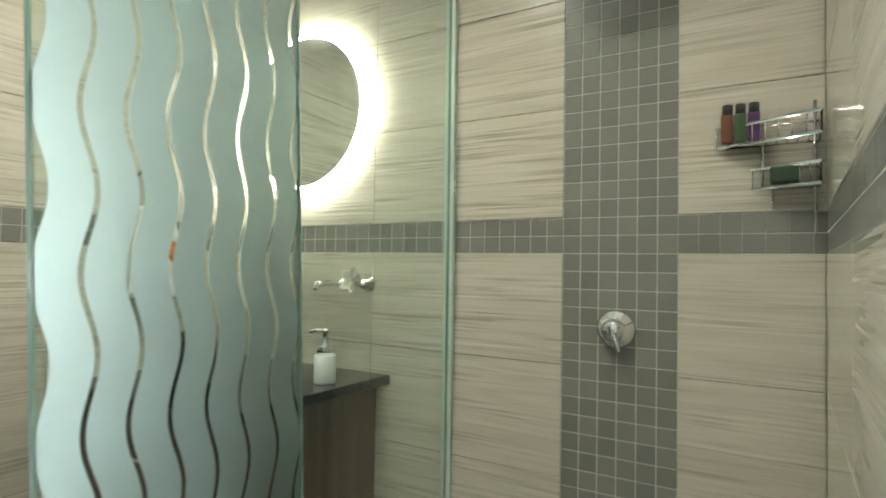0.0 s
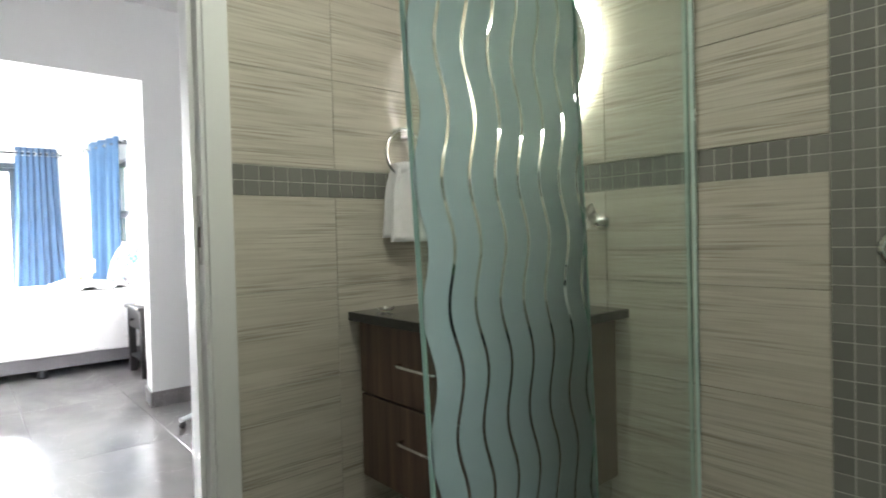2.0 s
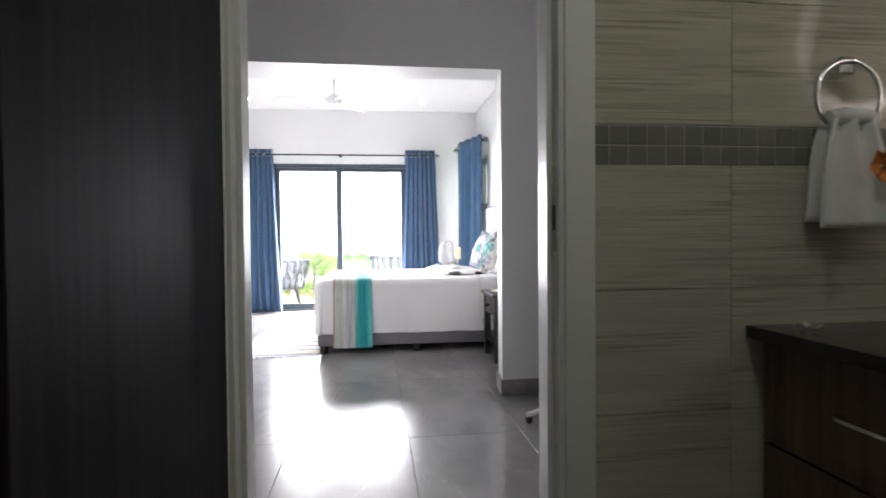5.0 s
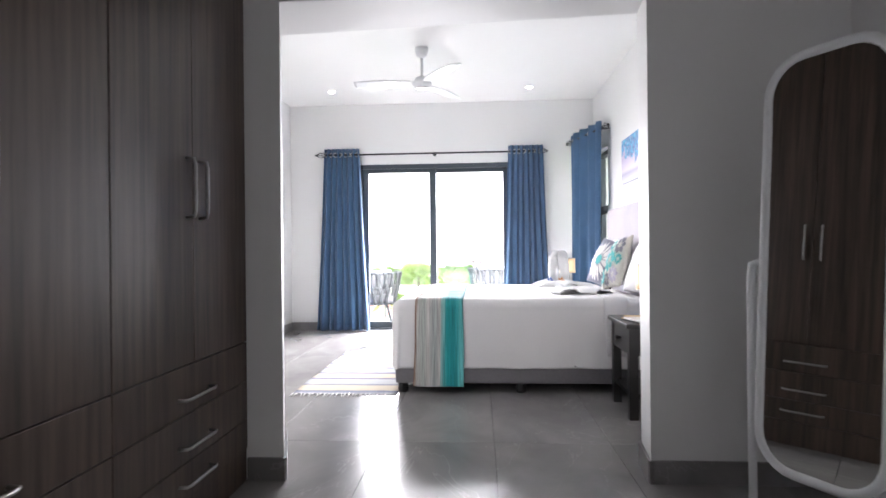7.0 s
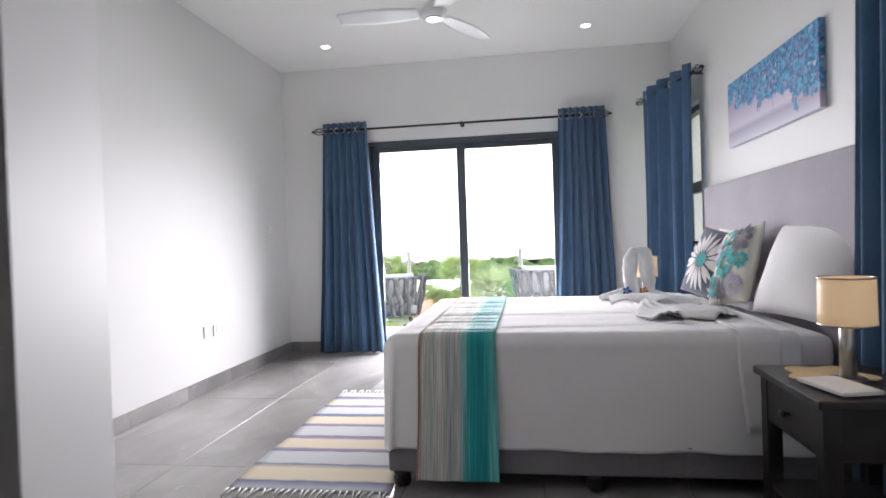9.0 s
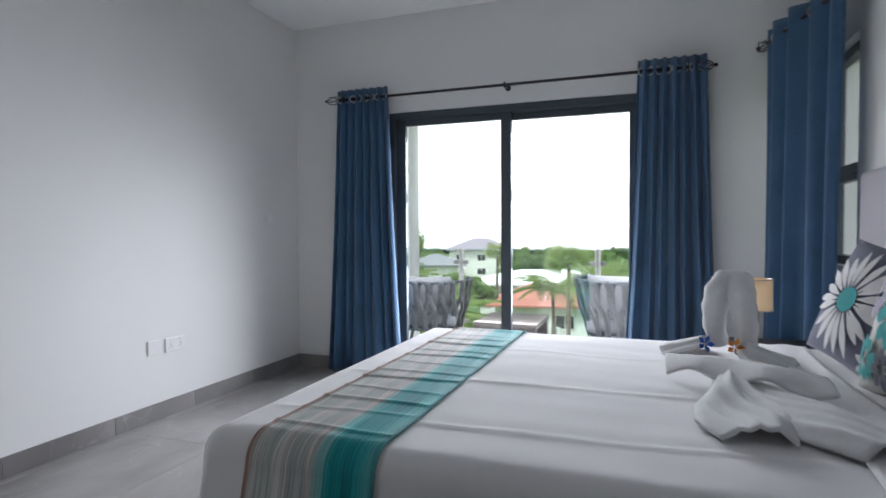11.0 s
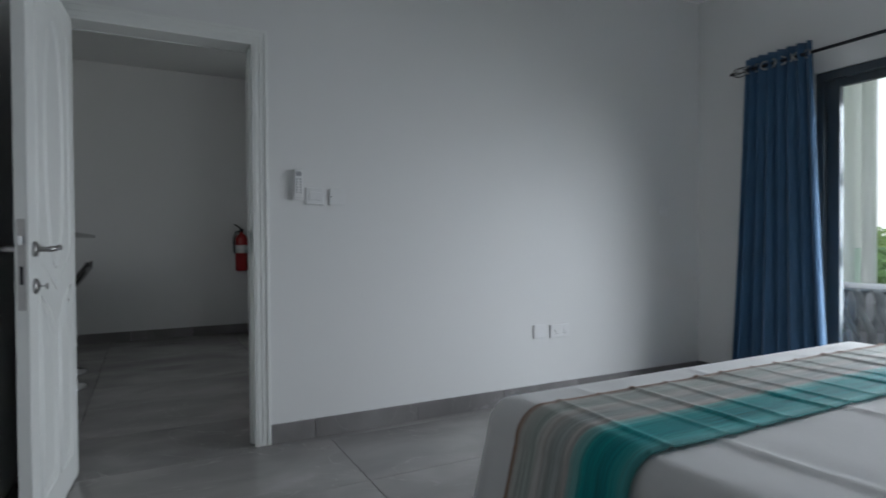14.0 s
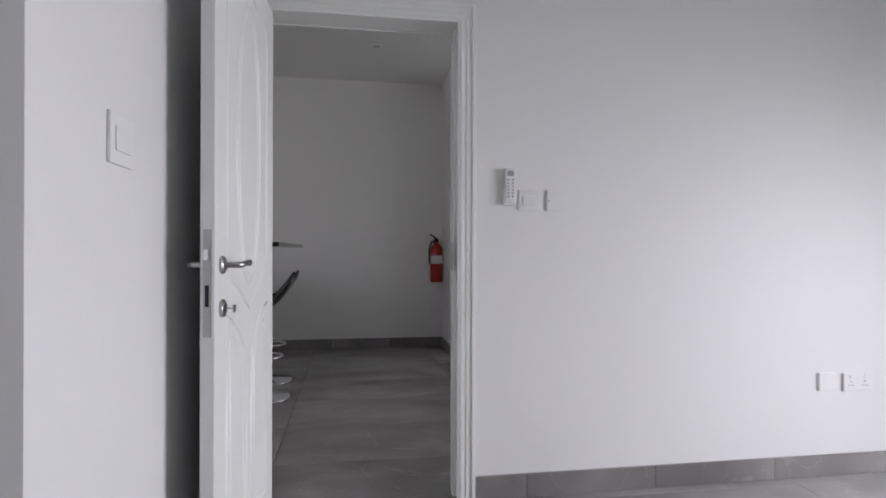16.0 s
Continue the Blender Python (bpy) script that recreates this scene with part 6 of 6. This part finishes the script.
def rope_chair(at, rz):
    """A tub armchair wrapped in crossing woven straps; local -y is its front."""
    c = thing("rope_armchair", "grey strap-woven outdoor tub chair with cushions", "outdoor chair", at, rz, group="balcony chairs")

    def rim(t, z, r):
        a = radians(-35 + 250 * t)
        return (r * 1.02 * math.cos(a), r * 0.95 * math.sin(a) + 0.02, z)

    part("top_rail", tube([rim(k / 30, 0.70, 0.34) for k in range(31)], 0.011, 8), ALU, c)
    part("bottom_rail", tube([rim(k / 30, 0.30, 0.255) for k in range(31)], 0.011, 8), ALU, c)
    n = 30
    for k in range(n):
        t0 = k / n
        sgn = 1 if k % 2 else -1

        def fn(u, v, t0=t0, sgn=sgn):
            z = 0.715 - 0.425 * v
            r = 0.347 - 0.09 * v + 0.012 * math.sin(v * math.pi)
            tt = t0 + (1 / n) * (-0.02 + 1.04 * u) + sgn * 0.020 * math.sin(v * math.pi * 2.0)
            x, y, _ = rim(min(1, max(0, tt)), z, r + 0.008 * sgn * math.cos(v * math.pi * 2) + 0.006 * math.sin(u * math.pi))
            return (x, y, z)

        part("strap", sheet(4, 14, fn, 0.004), STRAP, c)
    part("seat_frame", lathe([(0.0, 0.29), (0.25, 0.29), (0.255, 0.31), (0, 0.31)], 30), ALU, c)
    part("seat_cushion", smooth_all(block(-0.24, 0.24, -0.24, 0.22, 0.315, 0.43, 0.045, 4)), CUSHION_GREY, c, "grey seat cushion")
    bk = part("back_cushion", weld(puff(0.44, 0.38, 0.14, 31)), CUSHION_GREY, c, "grey back cushion")
    bk.matrix_local = pose(0, 0.15, 0.38, -14, 0, 0)
    for s in (-1, 1):
        for y in (-0.17, 0.17):
            part("leg", tube([(s * 0.16, y, 0.30), (s * 0.20, y * 1.2, 0.15), (s * 0.23, y * 1.35, 0)], [0.016, 0.013, 0.010], 8), ALU, c)
    return c


rc = rope_chair((-8.80, -1.27, -0.05), -78)
rc.scale = (1.12, 1.12, 1.06)
copy_thing(rc, pose(-8.80, 0.52, -0.05, 0, 0, -100) @ Matrix.Diagonal((1.12, 1.12, 1.06, 1)))


def wicker_table():
    t = thing("balcony_table", "low grey wicker balcony table with an open end", "table", (-8.72, -0.46, -0.05))
    part("top", block(-0.30, 0.30, -0.27, 0.27, 0.39, 0.43, 0.006), WICKER, t)
    part("side", block(-0.29, -0.25, -0.26, 0.26, 0, 0.39, 0.005), WICKER, t)
    part("side", block(0.25, 0.29, -0.26, 0.26, 0, 0.39, 0.005), WICKER, t)
    part("back", block(-0.25, 0.25, -0.26, -0.23, 0.05, 0.39, 0.005), WICKER, t)
    part("shelf", block(-0.25, 0.25, -0.23, 0.25, 0.08, 0.105, 0.004), WICKER, t)


wicker_table()


# ---- outdoors ----
def ground_height(x, y):
    d = -x - 12
    z = -6.6 - 0.02 * max(0, d)
    return z + 1.2 * noise.noise(Vector((x * 0.02, y * 0.02, 0)))


bm = bmesh.new()
xs = [-12 - 8 * k for k in range(0, 30)] + [-300, -500, -900]
ysg = [-600, -300, -160] + [-120 + 10 * k for k in range(25)] + [160, 300, 600]
grid = [[bm.verts.new((x, y, ground_height(x, y) if x > -260 else -12.0)) for y in ysg] for x in [200, 40, 4, -6] + xs]
for a, b in zip(grid, grid[1:]):
    for j in range(len(ysg) - 1):
        bm.faces.new((a[j], a[j + 1], b[j + 1], b[j])).smooth = True
structure("ground", bm, GRASS, "green lawns and scrub sloping to the sea", "ground")
bm = bmesh.new()
bm.faces.new([bm.verts.new(p) for p in ((-310, -4000, -9.5), (-310, 4000, -9.5), (-4600, 4000, -9.5), (-4600, -4000, -9.5))])
structure("water", bm, mat("pale_sea", (0.30, 0.36, 0.40), 0.12, var=0.05, scale=0.01), "pale hazy sea to the horizon", "sea")
# far island; the distance haze is put into its pale base colour
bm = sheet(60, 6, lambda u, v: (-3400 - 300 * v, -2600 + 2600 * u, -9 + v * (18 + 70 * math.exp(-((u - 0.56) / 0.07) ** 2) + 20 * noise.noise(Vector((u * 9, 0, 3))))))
structure("backdrop", bm, mat("haze_coloured_island", (0.74, 0.78, 0.80), 1.0, var=0.03, scale=0.002), "hazy blue island on the horizon", "island")


def crown_mesh(name, leaves, lobes, rx, rz, size, m, seed):
    """Clustered leaf blades on an uneven set of lobes, with gaps between."""
    rnd = random.Random(seed)
    centres = []
    for _ in range(lobes):
        a, e, r = rnd.uniform(0, math.tau), rnd.uniform(-0.3, 1.3), rnd.uniform(0.45, 0.95)
        centres.append((Vector((rx * r * math.cos(a) * math.cos(e), rx * r * math.sin(a) * math.cos(e), rz * r * math.sin(e))), rnd.uniform(0.16, 0.36) * rx))
    vs, fs = [], []
    for _ in range(leaves):
        c, r = rnd.choice(centres)
        d = Vector((rnd.gauss(0, 1), rnd.gauss(0, 1), rnd.gauss(0, 0.8))).normalized()
        p = c + d * r * rnd.uniform(0.72, 1.05)
        n = (d + Vector((rnd.uniform(-.6, .6), rnd.uniform(-.6, .6), rnd.uniform(0, .8)))).normalized()
        t = n.orthogonal().normalized()
        t = Matrix.Rotation(rnd.uniform(0, math.tau), 3, n) @ t
        b = n.cross(t)
        s = size * rnd.uniform(0.6, 1.4)
        i = len(vs)
        vs += [tuple(p - t * s), tuple(p + b * s * 0.45 + n * s * 0.1), tuple(p + t * s), tuple(p - b * s * 0.45 + n * s * 0.1)]
        fs.append((i, i + 1, i + 2, i + 3))
    me = bpy.data.meshes.new(name)
    me.from_pydata(vs, [], fs)
    me.materials.append(m)
    return me


CROWNS = [crown_mesh("crown", 11000, 34, 3.2, 2.4, 0.185, LEAF, 1), crown_mesh("crown", 11000, 38, 3.4, 2.2, 0.18, LEAF2, 2), crown_mesh("crown", 9500, 26, 2.8, 1.6, 0.17, LEAF, 3)]


def tree(at, k, scale, seed, label="leafy green tropical tree"):
    t = thing("tree", label, "tree", at, (seed * 77) % 360, group="garden trees")
    h = 3.2
    bm = bmesh.new()
    tube_in(bm, [(0, 0, -1.2), (0.05, 0.02, 1.0), (0.12, -0.05, 2.2), (0.05, 0.05, h + 0.8)], [0.24, 0.18, 0.14, 0.06], 8)
    for j in range(5):
        a = j * 1.3 + seed
        tube_in(bm, [(0.1, 0, 1.8 + 0.2 * j), (1.0 * math.cos(a), 1.0 * math.sin(a), 2.7 + 0.2 * j), (1.9 * math.cos(a), 1.9 * math.sin(a), 3.4 + 0.15 * j)], [0.09, 0.06, 0.03], 6)
    part("trunk", bm, BARK, t)
    c = new("crown", CROWNS[k % 3])
    c.parent, c.location = t, (0, 0, h + 0.4)
    t.scale = (scale, scale, scale)
    return t


def palm(at, h, scale, seed, fan=False):
    """A palm: ringed trunk and arching fronds cut into leaflets; a fan palm carries round pleated leaves."""
    rnd = random.Random(seed)
    p = thing("palm_tree", "fan palm with stiff pleated leaves" if fan else "coconut palm with drooping feathered fronds", "palm", at, rnd.uniform(0, 360), group="garden palms")
    bend = rnd.uniform(-0.4, 0.4)
    part("trunk", tube([(bend * (k / 8) ** 2, 0, -1 + (h + 1) * k / 8) for k in range(9)], [0.15 - 0.007 * k + 0.01 * (k % 2) for k in range(9)], 9), BARK, p)
    n = 22 if fan else 18
    for k in range(n):
        a = k * 2.399 + rnd.uniform(-0.2, 0.2)
        lift = rnd.uniform(-0.5, 1.2) if not fan else rnd.uniform(-0.3, 1.4)
        bm = bmesh.new()
        if fan:
            stem, rr = 0.7, 0.75
            for j in range(22):
                b = radians(-115 + 230 * j / 21)
                da = radians(4.4)
                o = Vector((stem, 0, 0))
                l1 = o + rr * Vector((math.cos(b - da), math.sin(b - da), 0.04)) * 0.55
                l2 = o + rr * Vector((math.cos(b + da), math.sin(b + da), 0.04)) * 0.55
                tip = o + rr * Vector((math.cos(b), math.sin(b), -0.14)) * rnd.uniform(0.9, 1.1)
                bm.faces.new([bm.verts.new(v) for v in (o, l1, tip, l2)])
            tube_in(bm, [(0, 0, 0), (stem, 0, 0)], 0.018, 5)
        else:
            ln = 2.1
            spine = [Vector((ln * t, 0, 0.5 * t - 1.35 * t * t)) for t in (i / 12 for i in range(13))]
            tube_in(bm, spine, [0.03 - 0.002 * i for i in range(13)], 5)
            for i in range(1, 26):
                t = i / 26
                f = t * 12
                q = spine[int(f)].lerp(spine[min(12, int(f) + 1)], f - int(f))
                w = 0.62 * math.sin(math.pi * (0.12 + 0.8 * t)) + 0.08
                for s in (-1, 1):
                    e = q + Vector((0.22, s * w, -0.28 * w - rnd.uniform(0, 0.12)))
                    m_ = q.lerp(e, 0.5) + Vector((0.035, 0, 0.05))
                    m2 = q.lerp(e, 0.5) - Vector((0.035, 0, -0.02))
                    bm.faces.new([bm.verts.new(v) for v in (q, m_, e, m2)])
        fr = part("frond", bm, PALM, p)
        fr.matrix_local = pose(bend, 0, h, 0, 0, math.degrees(a)) @ pose(0, 0, 0, 0, -math.degrees(lift) * 0.6, 0) @ pose(0, 0, 0, rnd.uniform(-65, 65) if fan else 0, 0, 0)
    p.scale = (scale, scale, scale)
    return p


def house(at, rz, w, d, wall_h, roof_h, roof_m, label, wins):
    h = thing("house", label, "house", at, rz)
    part("wall", block(-w / 2, w / 2, -d / 2, d / 2, -3, wall_h), HOUSE, h)
    e = 0.7
    bm = bmesh.new()
    lo = [bm.verts.new((sx * (w / 2 + e), sy * (d / 2 + e), wall_h - 0.05)) for sx, sy in ((-1, -1), (1, -1), (1, 1), (-1, 1))]
    lo2 = [bm.verts.new((v.co.x, v.co.y, wall_h + 0.12)) for v in lo]
    rl = max(0.4, w / 2 - d / 2)
    r0, r1 = bm.verts.new((-rl, 0, wall_h + roof_h)), bm.verts.new((rl, 0, wall_h + roof_h))
    for f in ((lo[0], lo[3], lo[2], lo[1]), (lo2[0], lo2[1], r1, r0), (lo2[1], lo2[2], r1), (lo2[2], lo2[3], r0, r1), (lo2[3], lo2[0], r0)):
        bm.faces.new(f)
    for i in range(4):
        j = (i + 1) % 4
        bm.faces.new((lo[i], lo[j], lo2[j], lo2[i]))
    bmesh.ops.recalc_face_normals(bm, faces=bm.faces)
    part("roof", bm, roof_m, h)
    # windows on the long fronts and one end
    for x, z, ww, wh in wins:
        wn_ = part("window", merge(block(x - ww / 2, x + ww / 2, d / 2, d / 2 + 0.06, z, z + 0.06), block(x - ww / 2, x + ww / 2, d / 2, d / 2 + 0.06, z + wh - 0.06, z + wh),
                   block(x - ww / 2, x - ww / 2 + 0.06, d / 2, d / 2 + 0.06, z, z + wh), block(x + ww / 2 - 0.06, x + ww / 2, d / 2, d / 2 + 0.06, z, z + wh), block(x - 0.03, x + 0.03, d / 2, d / 2 + 0.06, z, z + wh)), HOUSE, h)
        part("pane", block(x - ww / 2 + 0.05, x + ww / 2 - 0.05, d / 2, d / 2 + 0.03, z + 0.05, z + wh - 0.05), DARK_PANE, wn_)
    return h


FRONT = [(-1.9, 0.75, 1.5, 1.1), (1.7, 0.75, 1.5, 1.1)]
hs = house((-52.0, -7.9, -7.35), -84, 7.2, 7.0, 2.5, 1.75, ROOF_RED, "white bungalow with a faded red hipped roof", FRONT)
aircon = thing("air_conditioner", "white outdoor air conditioner unit", "air conditioner", (-48.35, -6.4, -7.0), 6)
part("case", block(-0.12, 0.12, -0.4, 0.4, 0, 0.6, 0.02), PLASTIC, aircon)
part("fan_grille", block(0.12, 0.13, -0.25, 0.22, 0.08, 0.52, 0.004), CUSHION_GREY, aircon)
house((-64, -9.8, -7.2), -80, 13, 8, 2.9, 1.3, ROOF_WHITE, "white house with a white metal roof", [(-4, 1, 1.4, 1.2), (0, 1, 1.4, 1.2), (4, 1, 1.4, 1.2)])
house((-112, -31, -8.2), -72, 12, 9, 5.6, 2.2, ROOF_GREY, "three-storey white building with a grey roof", [(-4, 1, 1.6, 1.2), (0, 1, 1.6, 1.2), (4, 1, 1.6, 1.2), (-4, 3.6, 1.6, 1.2), (0, 3.6, 1.6, 1.2), (4, 3.6, 1.6, 1.2)])
house((-95, -34, -8.2), -72, 9, 8, 3.6, 1.8, ROOF_GREY, "low house with a dark grey roof among trees", [(-2, 1, 1.4, 1.2), (2, 1, 1.4, 1.2)])
house((-52, 5.5, -7.0), -95, 9, 8, 2.6, 1.8, ROOF_RED, "white bungalow with a faded red roof behind palms", FRONT)

palm((-34, -3.4, -7.0), 6.4, 1.0, 3, True)
palm((-22, -0.4, -6.8), 6.4, 0.95, 4, True)
palm((-31, 2.4, -6.9), 6.6, 1.0, 8, True)
palm((-37, -4.6, -7.0), 4.7, 1.0, 5)
palm((-24, -6.4, -6.9), 4.6, 1.05, 6)
palm((-27, -9.0, -6.9), 4.2, 1.1, 7)
palm((-30, -11.5, -6.9), 5.3, 1.0, 11)
palm((-21, -8.2, -6.9), 3.6, 1.0, 12)
palm((-50, -11.5, -7.0), 6.2, 1.0, 13, True)
palm((-40, 0.6, -7.0), 4.9, 1.0, 14)
tree((-50, -22, -7.2), 0, 1.42, 3, "broad spreading leafy tree")
tree((-58, -27, -7.2), 2, 1.45, 4, "broad spreading leafy tree")
tree((-38, -17, -7.0), 1, 0.95, 5)
tree((-33, -14, -7.0), 0, 0.85, 6)
tree((-42, -21, -7.0), 1, 1.0, 7)
tree((-29, -13, -7.0), 2, 0.75, 8)
tree((-15, 9.5, -6.8), 0, 1.25, 9)
tree((-19, 12, -6.8), 1, 1.3, 10)
tree((-11, 12, -6.8), 0, 1.2, 12)
fr_ = random.Random(21)
made = 0
while made < 210:
    d, a = 32 + 225 * fr_.random() ** 1.1, radians(fr_.uniform(-40, 32))
    x, y = -4 - d * math.cos(a), 0.7 + d * math.sin(a)
    deg = math.degrees(a)
    if -17.5 < deg < 6 and d < 62:
        continue
    if -17 < deg < -5 and d < 75:
        continue
    if -21 < deg < -14 and d < 118 and d > 70:
        continue
    made += 1
    tree((x, y, ground_height(x, y) + 0.1), made, fr_.uniform(0.62, 0.95), made)

rock = thing("garden_rock", "large grey garden boulder", "rock", (-33.5, -2.0, -6.9))
bm = bmesh.new()
bmesh.ops.create_icosphere(bm, subdivisions=3, radius=1.0)
for v in bm.verts:
    v.co *= 0.8 + 0.35 * noise.noise(v.co * 1.3)
    v.co.z *= 0.9
part("stone", bm, STONE, rock)


def small_car(at, rz):
    c = thing("car", "small white hatchback parked by the lawn", "car", at, rz)
    pr = [(-1.7, 0.35), (-1.72, 0.75), (-1.55, 0.95), (-1.2, 1.42), (0.2, 1.45), (0.85, 1.0), (1.6, 0.85), (1.75, 0.55), (1.7, 0.35)]
    bm = prism(pr, -0.78, 0.78)
    bmesh.ops.rotate(bm, verts=bm.verts, cent=(0, 0, 0), matrix=Matrix.Rotation(math.pi / 2, 3, "X"))
    part("body", bm, ROOF_WHITE, c)
    for s in (-1, 1):
        part("side_window", prism([(-1.2, -0.0), (0.7, 0.0), (0.18, 0.36), (-1.05, 0.36)], 0, 0.02), DARK_PANE, c).matrix_local = pose(0, s * 0.79, 1.0, 90, 0, 0)
        for x in (-1.05, 1.05):
            w = lathe([(0.0, -0.1), (0.30, -0.1), (0.30, 0.1), (0, 0.1)], 18)
            bmesh.ops.rotate(w, verts=w.verts, cent=(0, 0, 0), matrix=Matrix.Rotation(math.pi / 2, 3, "X"))
            bmesh.ops.translate(w, verts=w.verts, vec=(x, s * 0.72, 0.30))
            part("wheel", w, RUBBER, c)
    part("windscreen", prism([(-0.62, 0.0), (0.62, 0.0), (0.55, 0.72), (-0.55, 0.72)], 0, 0.02), DARK_PANE, c).matrix_local = pose(0.82, 0, 1.03, 55, 0, -90) @ pose(0, 0, 0.01)


small_car((-37, -6.9, ground_height(-37, -6.9) + 0.02), 60)


# ---- skirtings ----
def skirting(name, pts_along, ax, c0, c1):
    s = thing(name, "grey porcelain skirting tiles", "skirting", (0, 0, 0), kind="structure")
    for a, b in pts_along:
        t = a
        while t < b - 0.01:
            e = min(b, t + 0.6)
            box = (t, e - 0.002, c0, c1, 0, 0.10) if ax == "x" else (c0, c1, t, e - 0.002, 0, 0.10)
            part("skirting_tile", block(*box, 0.0015, 1), SKIRT, s)
            t = e
    return s


skirting("baseboard_south", [(WW + 0.012, -4.757), (-3.843, -3.732)], "x", SW, SW + 0.012)
skirting("baseboard_west", [(SW, -1.31), (0.67, NW)], "y", WW, WW + 0.012)
skirting("baseboard_north", [(WW + 0.012, -3.60)], "x", NW - 0.012, NW)
skirting("baseboard_hall", [(0.967, 1.79)], "y", -3.36, -3.348)
skirting("baseboard_living", [(-5.24, -0.16)], "x", -6.1, -6.088)
skirting("baseboard_pier", [(-7.0, -5.23)], "x", -5.55, -5.538)
skirting("baseboard_pier_side", [(-6.088, -5.538)], "y", -5.24, -5.228)
sk = thing("baseboard_opening", "grey porcelain skirting tiles in the opening", "skirting", (0, 0, 0), kind="structure")
part("skirting_tile", prism([(-3.318, -0.80), (-3.318, -0.632), (-3.332, -0.627), (-3.72, -0.757), (-3.732, -0.765), (-3.732, SW + 0.012), (-3.721, SW + 0.012), (-3.721, -0.771), (-3.331, -0.641), (-3.329, -0.80)], 0, 0.10), SKIRT, sk)
part("skirting_tile", prism([(-3.348, 0.966), (-3.348, 0.950), (-3.36, 0.946), (-3.60, 0.972), (-3.612, 0.979), (-3.612, NW - 0.012), (-3.601, NW - 0.012), (-3.601, 0.985), (-3.362, 0.959), (-3.359, 0.966)], 0, 0.10), SKIRT, sk)

# ---- floor tiles ----
TX, TY = -2.65, 0.30


def tile_mesh(name, sx, sy, sz, m, bevel):
    bm = block(0, sx, 0, sy, 0, sz, bevel, 1)
    me = bpy.data.meshes.new(name)
    bm.to_mesh(me)
    bm.free()
    me.materials.append(m)
    return me


FT = tile_mesh("floor_tile", 1.1975, 0.5975, 0.012, FLOOR, 0.001)
for i in range(-5, 5):
    for j in range(-13, 4):
        x, y = TX + 1.2 * i, TY + 0.6 * j
        if y < -2.8 and (x > -0.2 or x < -7.5) or x < -9:
            continue
        o = new("floor_tile", FT)
        o.parent, o.location = floor, (x, y, -0.0122)

# ---- bathroom wall tiles ----
rows_z = [(0.0, 0.305), (0.305, 0.605), (0.605, 0.905), (0.905, 1.205), (1.30, 1.60), (1.60, 1.90), (1.90, 2.20), (2.20, 2.50), (2.50, BH)]


def big_tiles(parent, face, spans, skip=None):
    for a, b in spans:
        for z0, z1 in rows_z:
            if skip and skip(a, b, z0, z1):
                continue
            g = 0.0008
            if face == "north":
                bm = block(a + g, b - g, BN, BN + 0.0118, z0 + g, z1 - g, 0.0012, 1)
            elif face == "west":
                bm = block(BX - 0.0118 + 0.008, BX, a + g, b - g, z0 + g, z1 - g, 0.0012, 1)
            else:
                bm = block(BE, BE + 0.0118, a + g, b - g, z0 + g, z1 - g, 0.0012, 1)
            part("wall_tile", bm, TRAV, parent)


big_tiles(wall_bath_north, "north", [(BX, -0.42), (-0.42, 0.229), (0.521, BE)])
big_tiles(tiles_west, "west", [(0.642, 1.0), (1.0, 1.6), (1.6, BN), (-1.45, -0.86), (-0.86, -0.262)])
big_tiles(wall_bath_east, "east", [(0.625, 1.09), (1.09, BN)])

MT = tile_mesh("mosaic_tile", 0.0452, 0.008, 0.0445, MOSAIC, 0.0012)
MTY = tile_mesh("mosaic_tile", 0.008, 0.0452, 0.0445, MOSAIC, 0.0012)


def mosaic_tile(parent, me, x, y, z):
    o = new("mosaic_tile", me)
    o.parent, o.location = parent, (x, y, z)


part("grout_bed", block(BX, BE, BN + 0.0032, BN + 0.0118, 1.205, 1.30), GROUT, wall_bath_north)
part("grout_bed", block(0.229, 0.521, BN + 0.0034, BN + 0.0119, 0.0, BH), GROUT, wall_bath_north)
part("grout_bed", block(BX - 0.0039, BX - 0.0012, 0.642, BN, 1.205, 1.30), GROUT, tiles_west)
part("grout_bed", block(BE + 0.0032, BE + 0.0118, 0.625, BN, 1.205, 1.30), GROUT, wall_bath_east)
for r_ in range(2):
    z = 1.2055 + 0.0475 * r_
    for k in range(26):
        mosaic_tile(wall_bath_north, MT, BX + 0.0015 + 0.0481 * k, BN + 0.002, z)
    for k in range(7):
        mosaic_tile(wall_bath_north, MT, 0.5215 + 0.0465 * k, BN + 0.002, z)
    for k in range(22):
        mosaic_tile(tiles_west, MTY, BX - 0.008, 0.6425 + 0.0476 * k, z)
    for k in range(22):
        mosaic_tile(wall_bath_east, MTY, BE + 0.002, 0.64 + 0.0477 * k, z)
for k in range(6):
    for j in range(42):
        mosaic_tile(wall_bath_north, MT, 0.231 + 0.0487 * k, BN + 0.002, 0.2555 + 0.0475 * j)
bm = bmesh.new()
for k in range(6):
    for j in list(range(5)) + list(range(47, 54)):
        x, z = 0.231 + 0.0487 * k, 0.018 + 0.0475 * j
        box_in(bm, x, x + 0.0452, BN + 0.002, BN + 0.010, z, z + 0.0445)
bmesh.ops.recalc_face_normals(bm, faces=bm.faces)
tagged(part("mosaic_rest", bm, MOSAIC, wall_bath_north), kind="stuff")
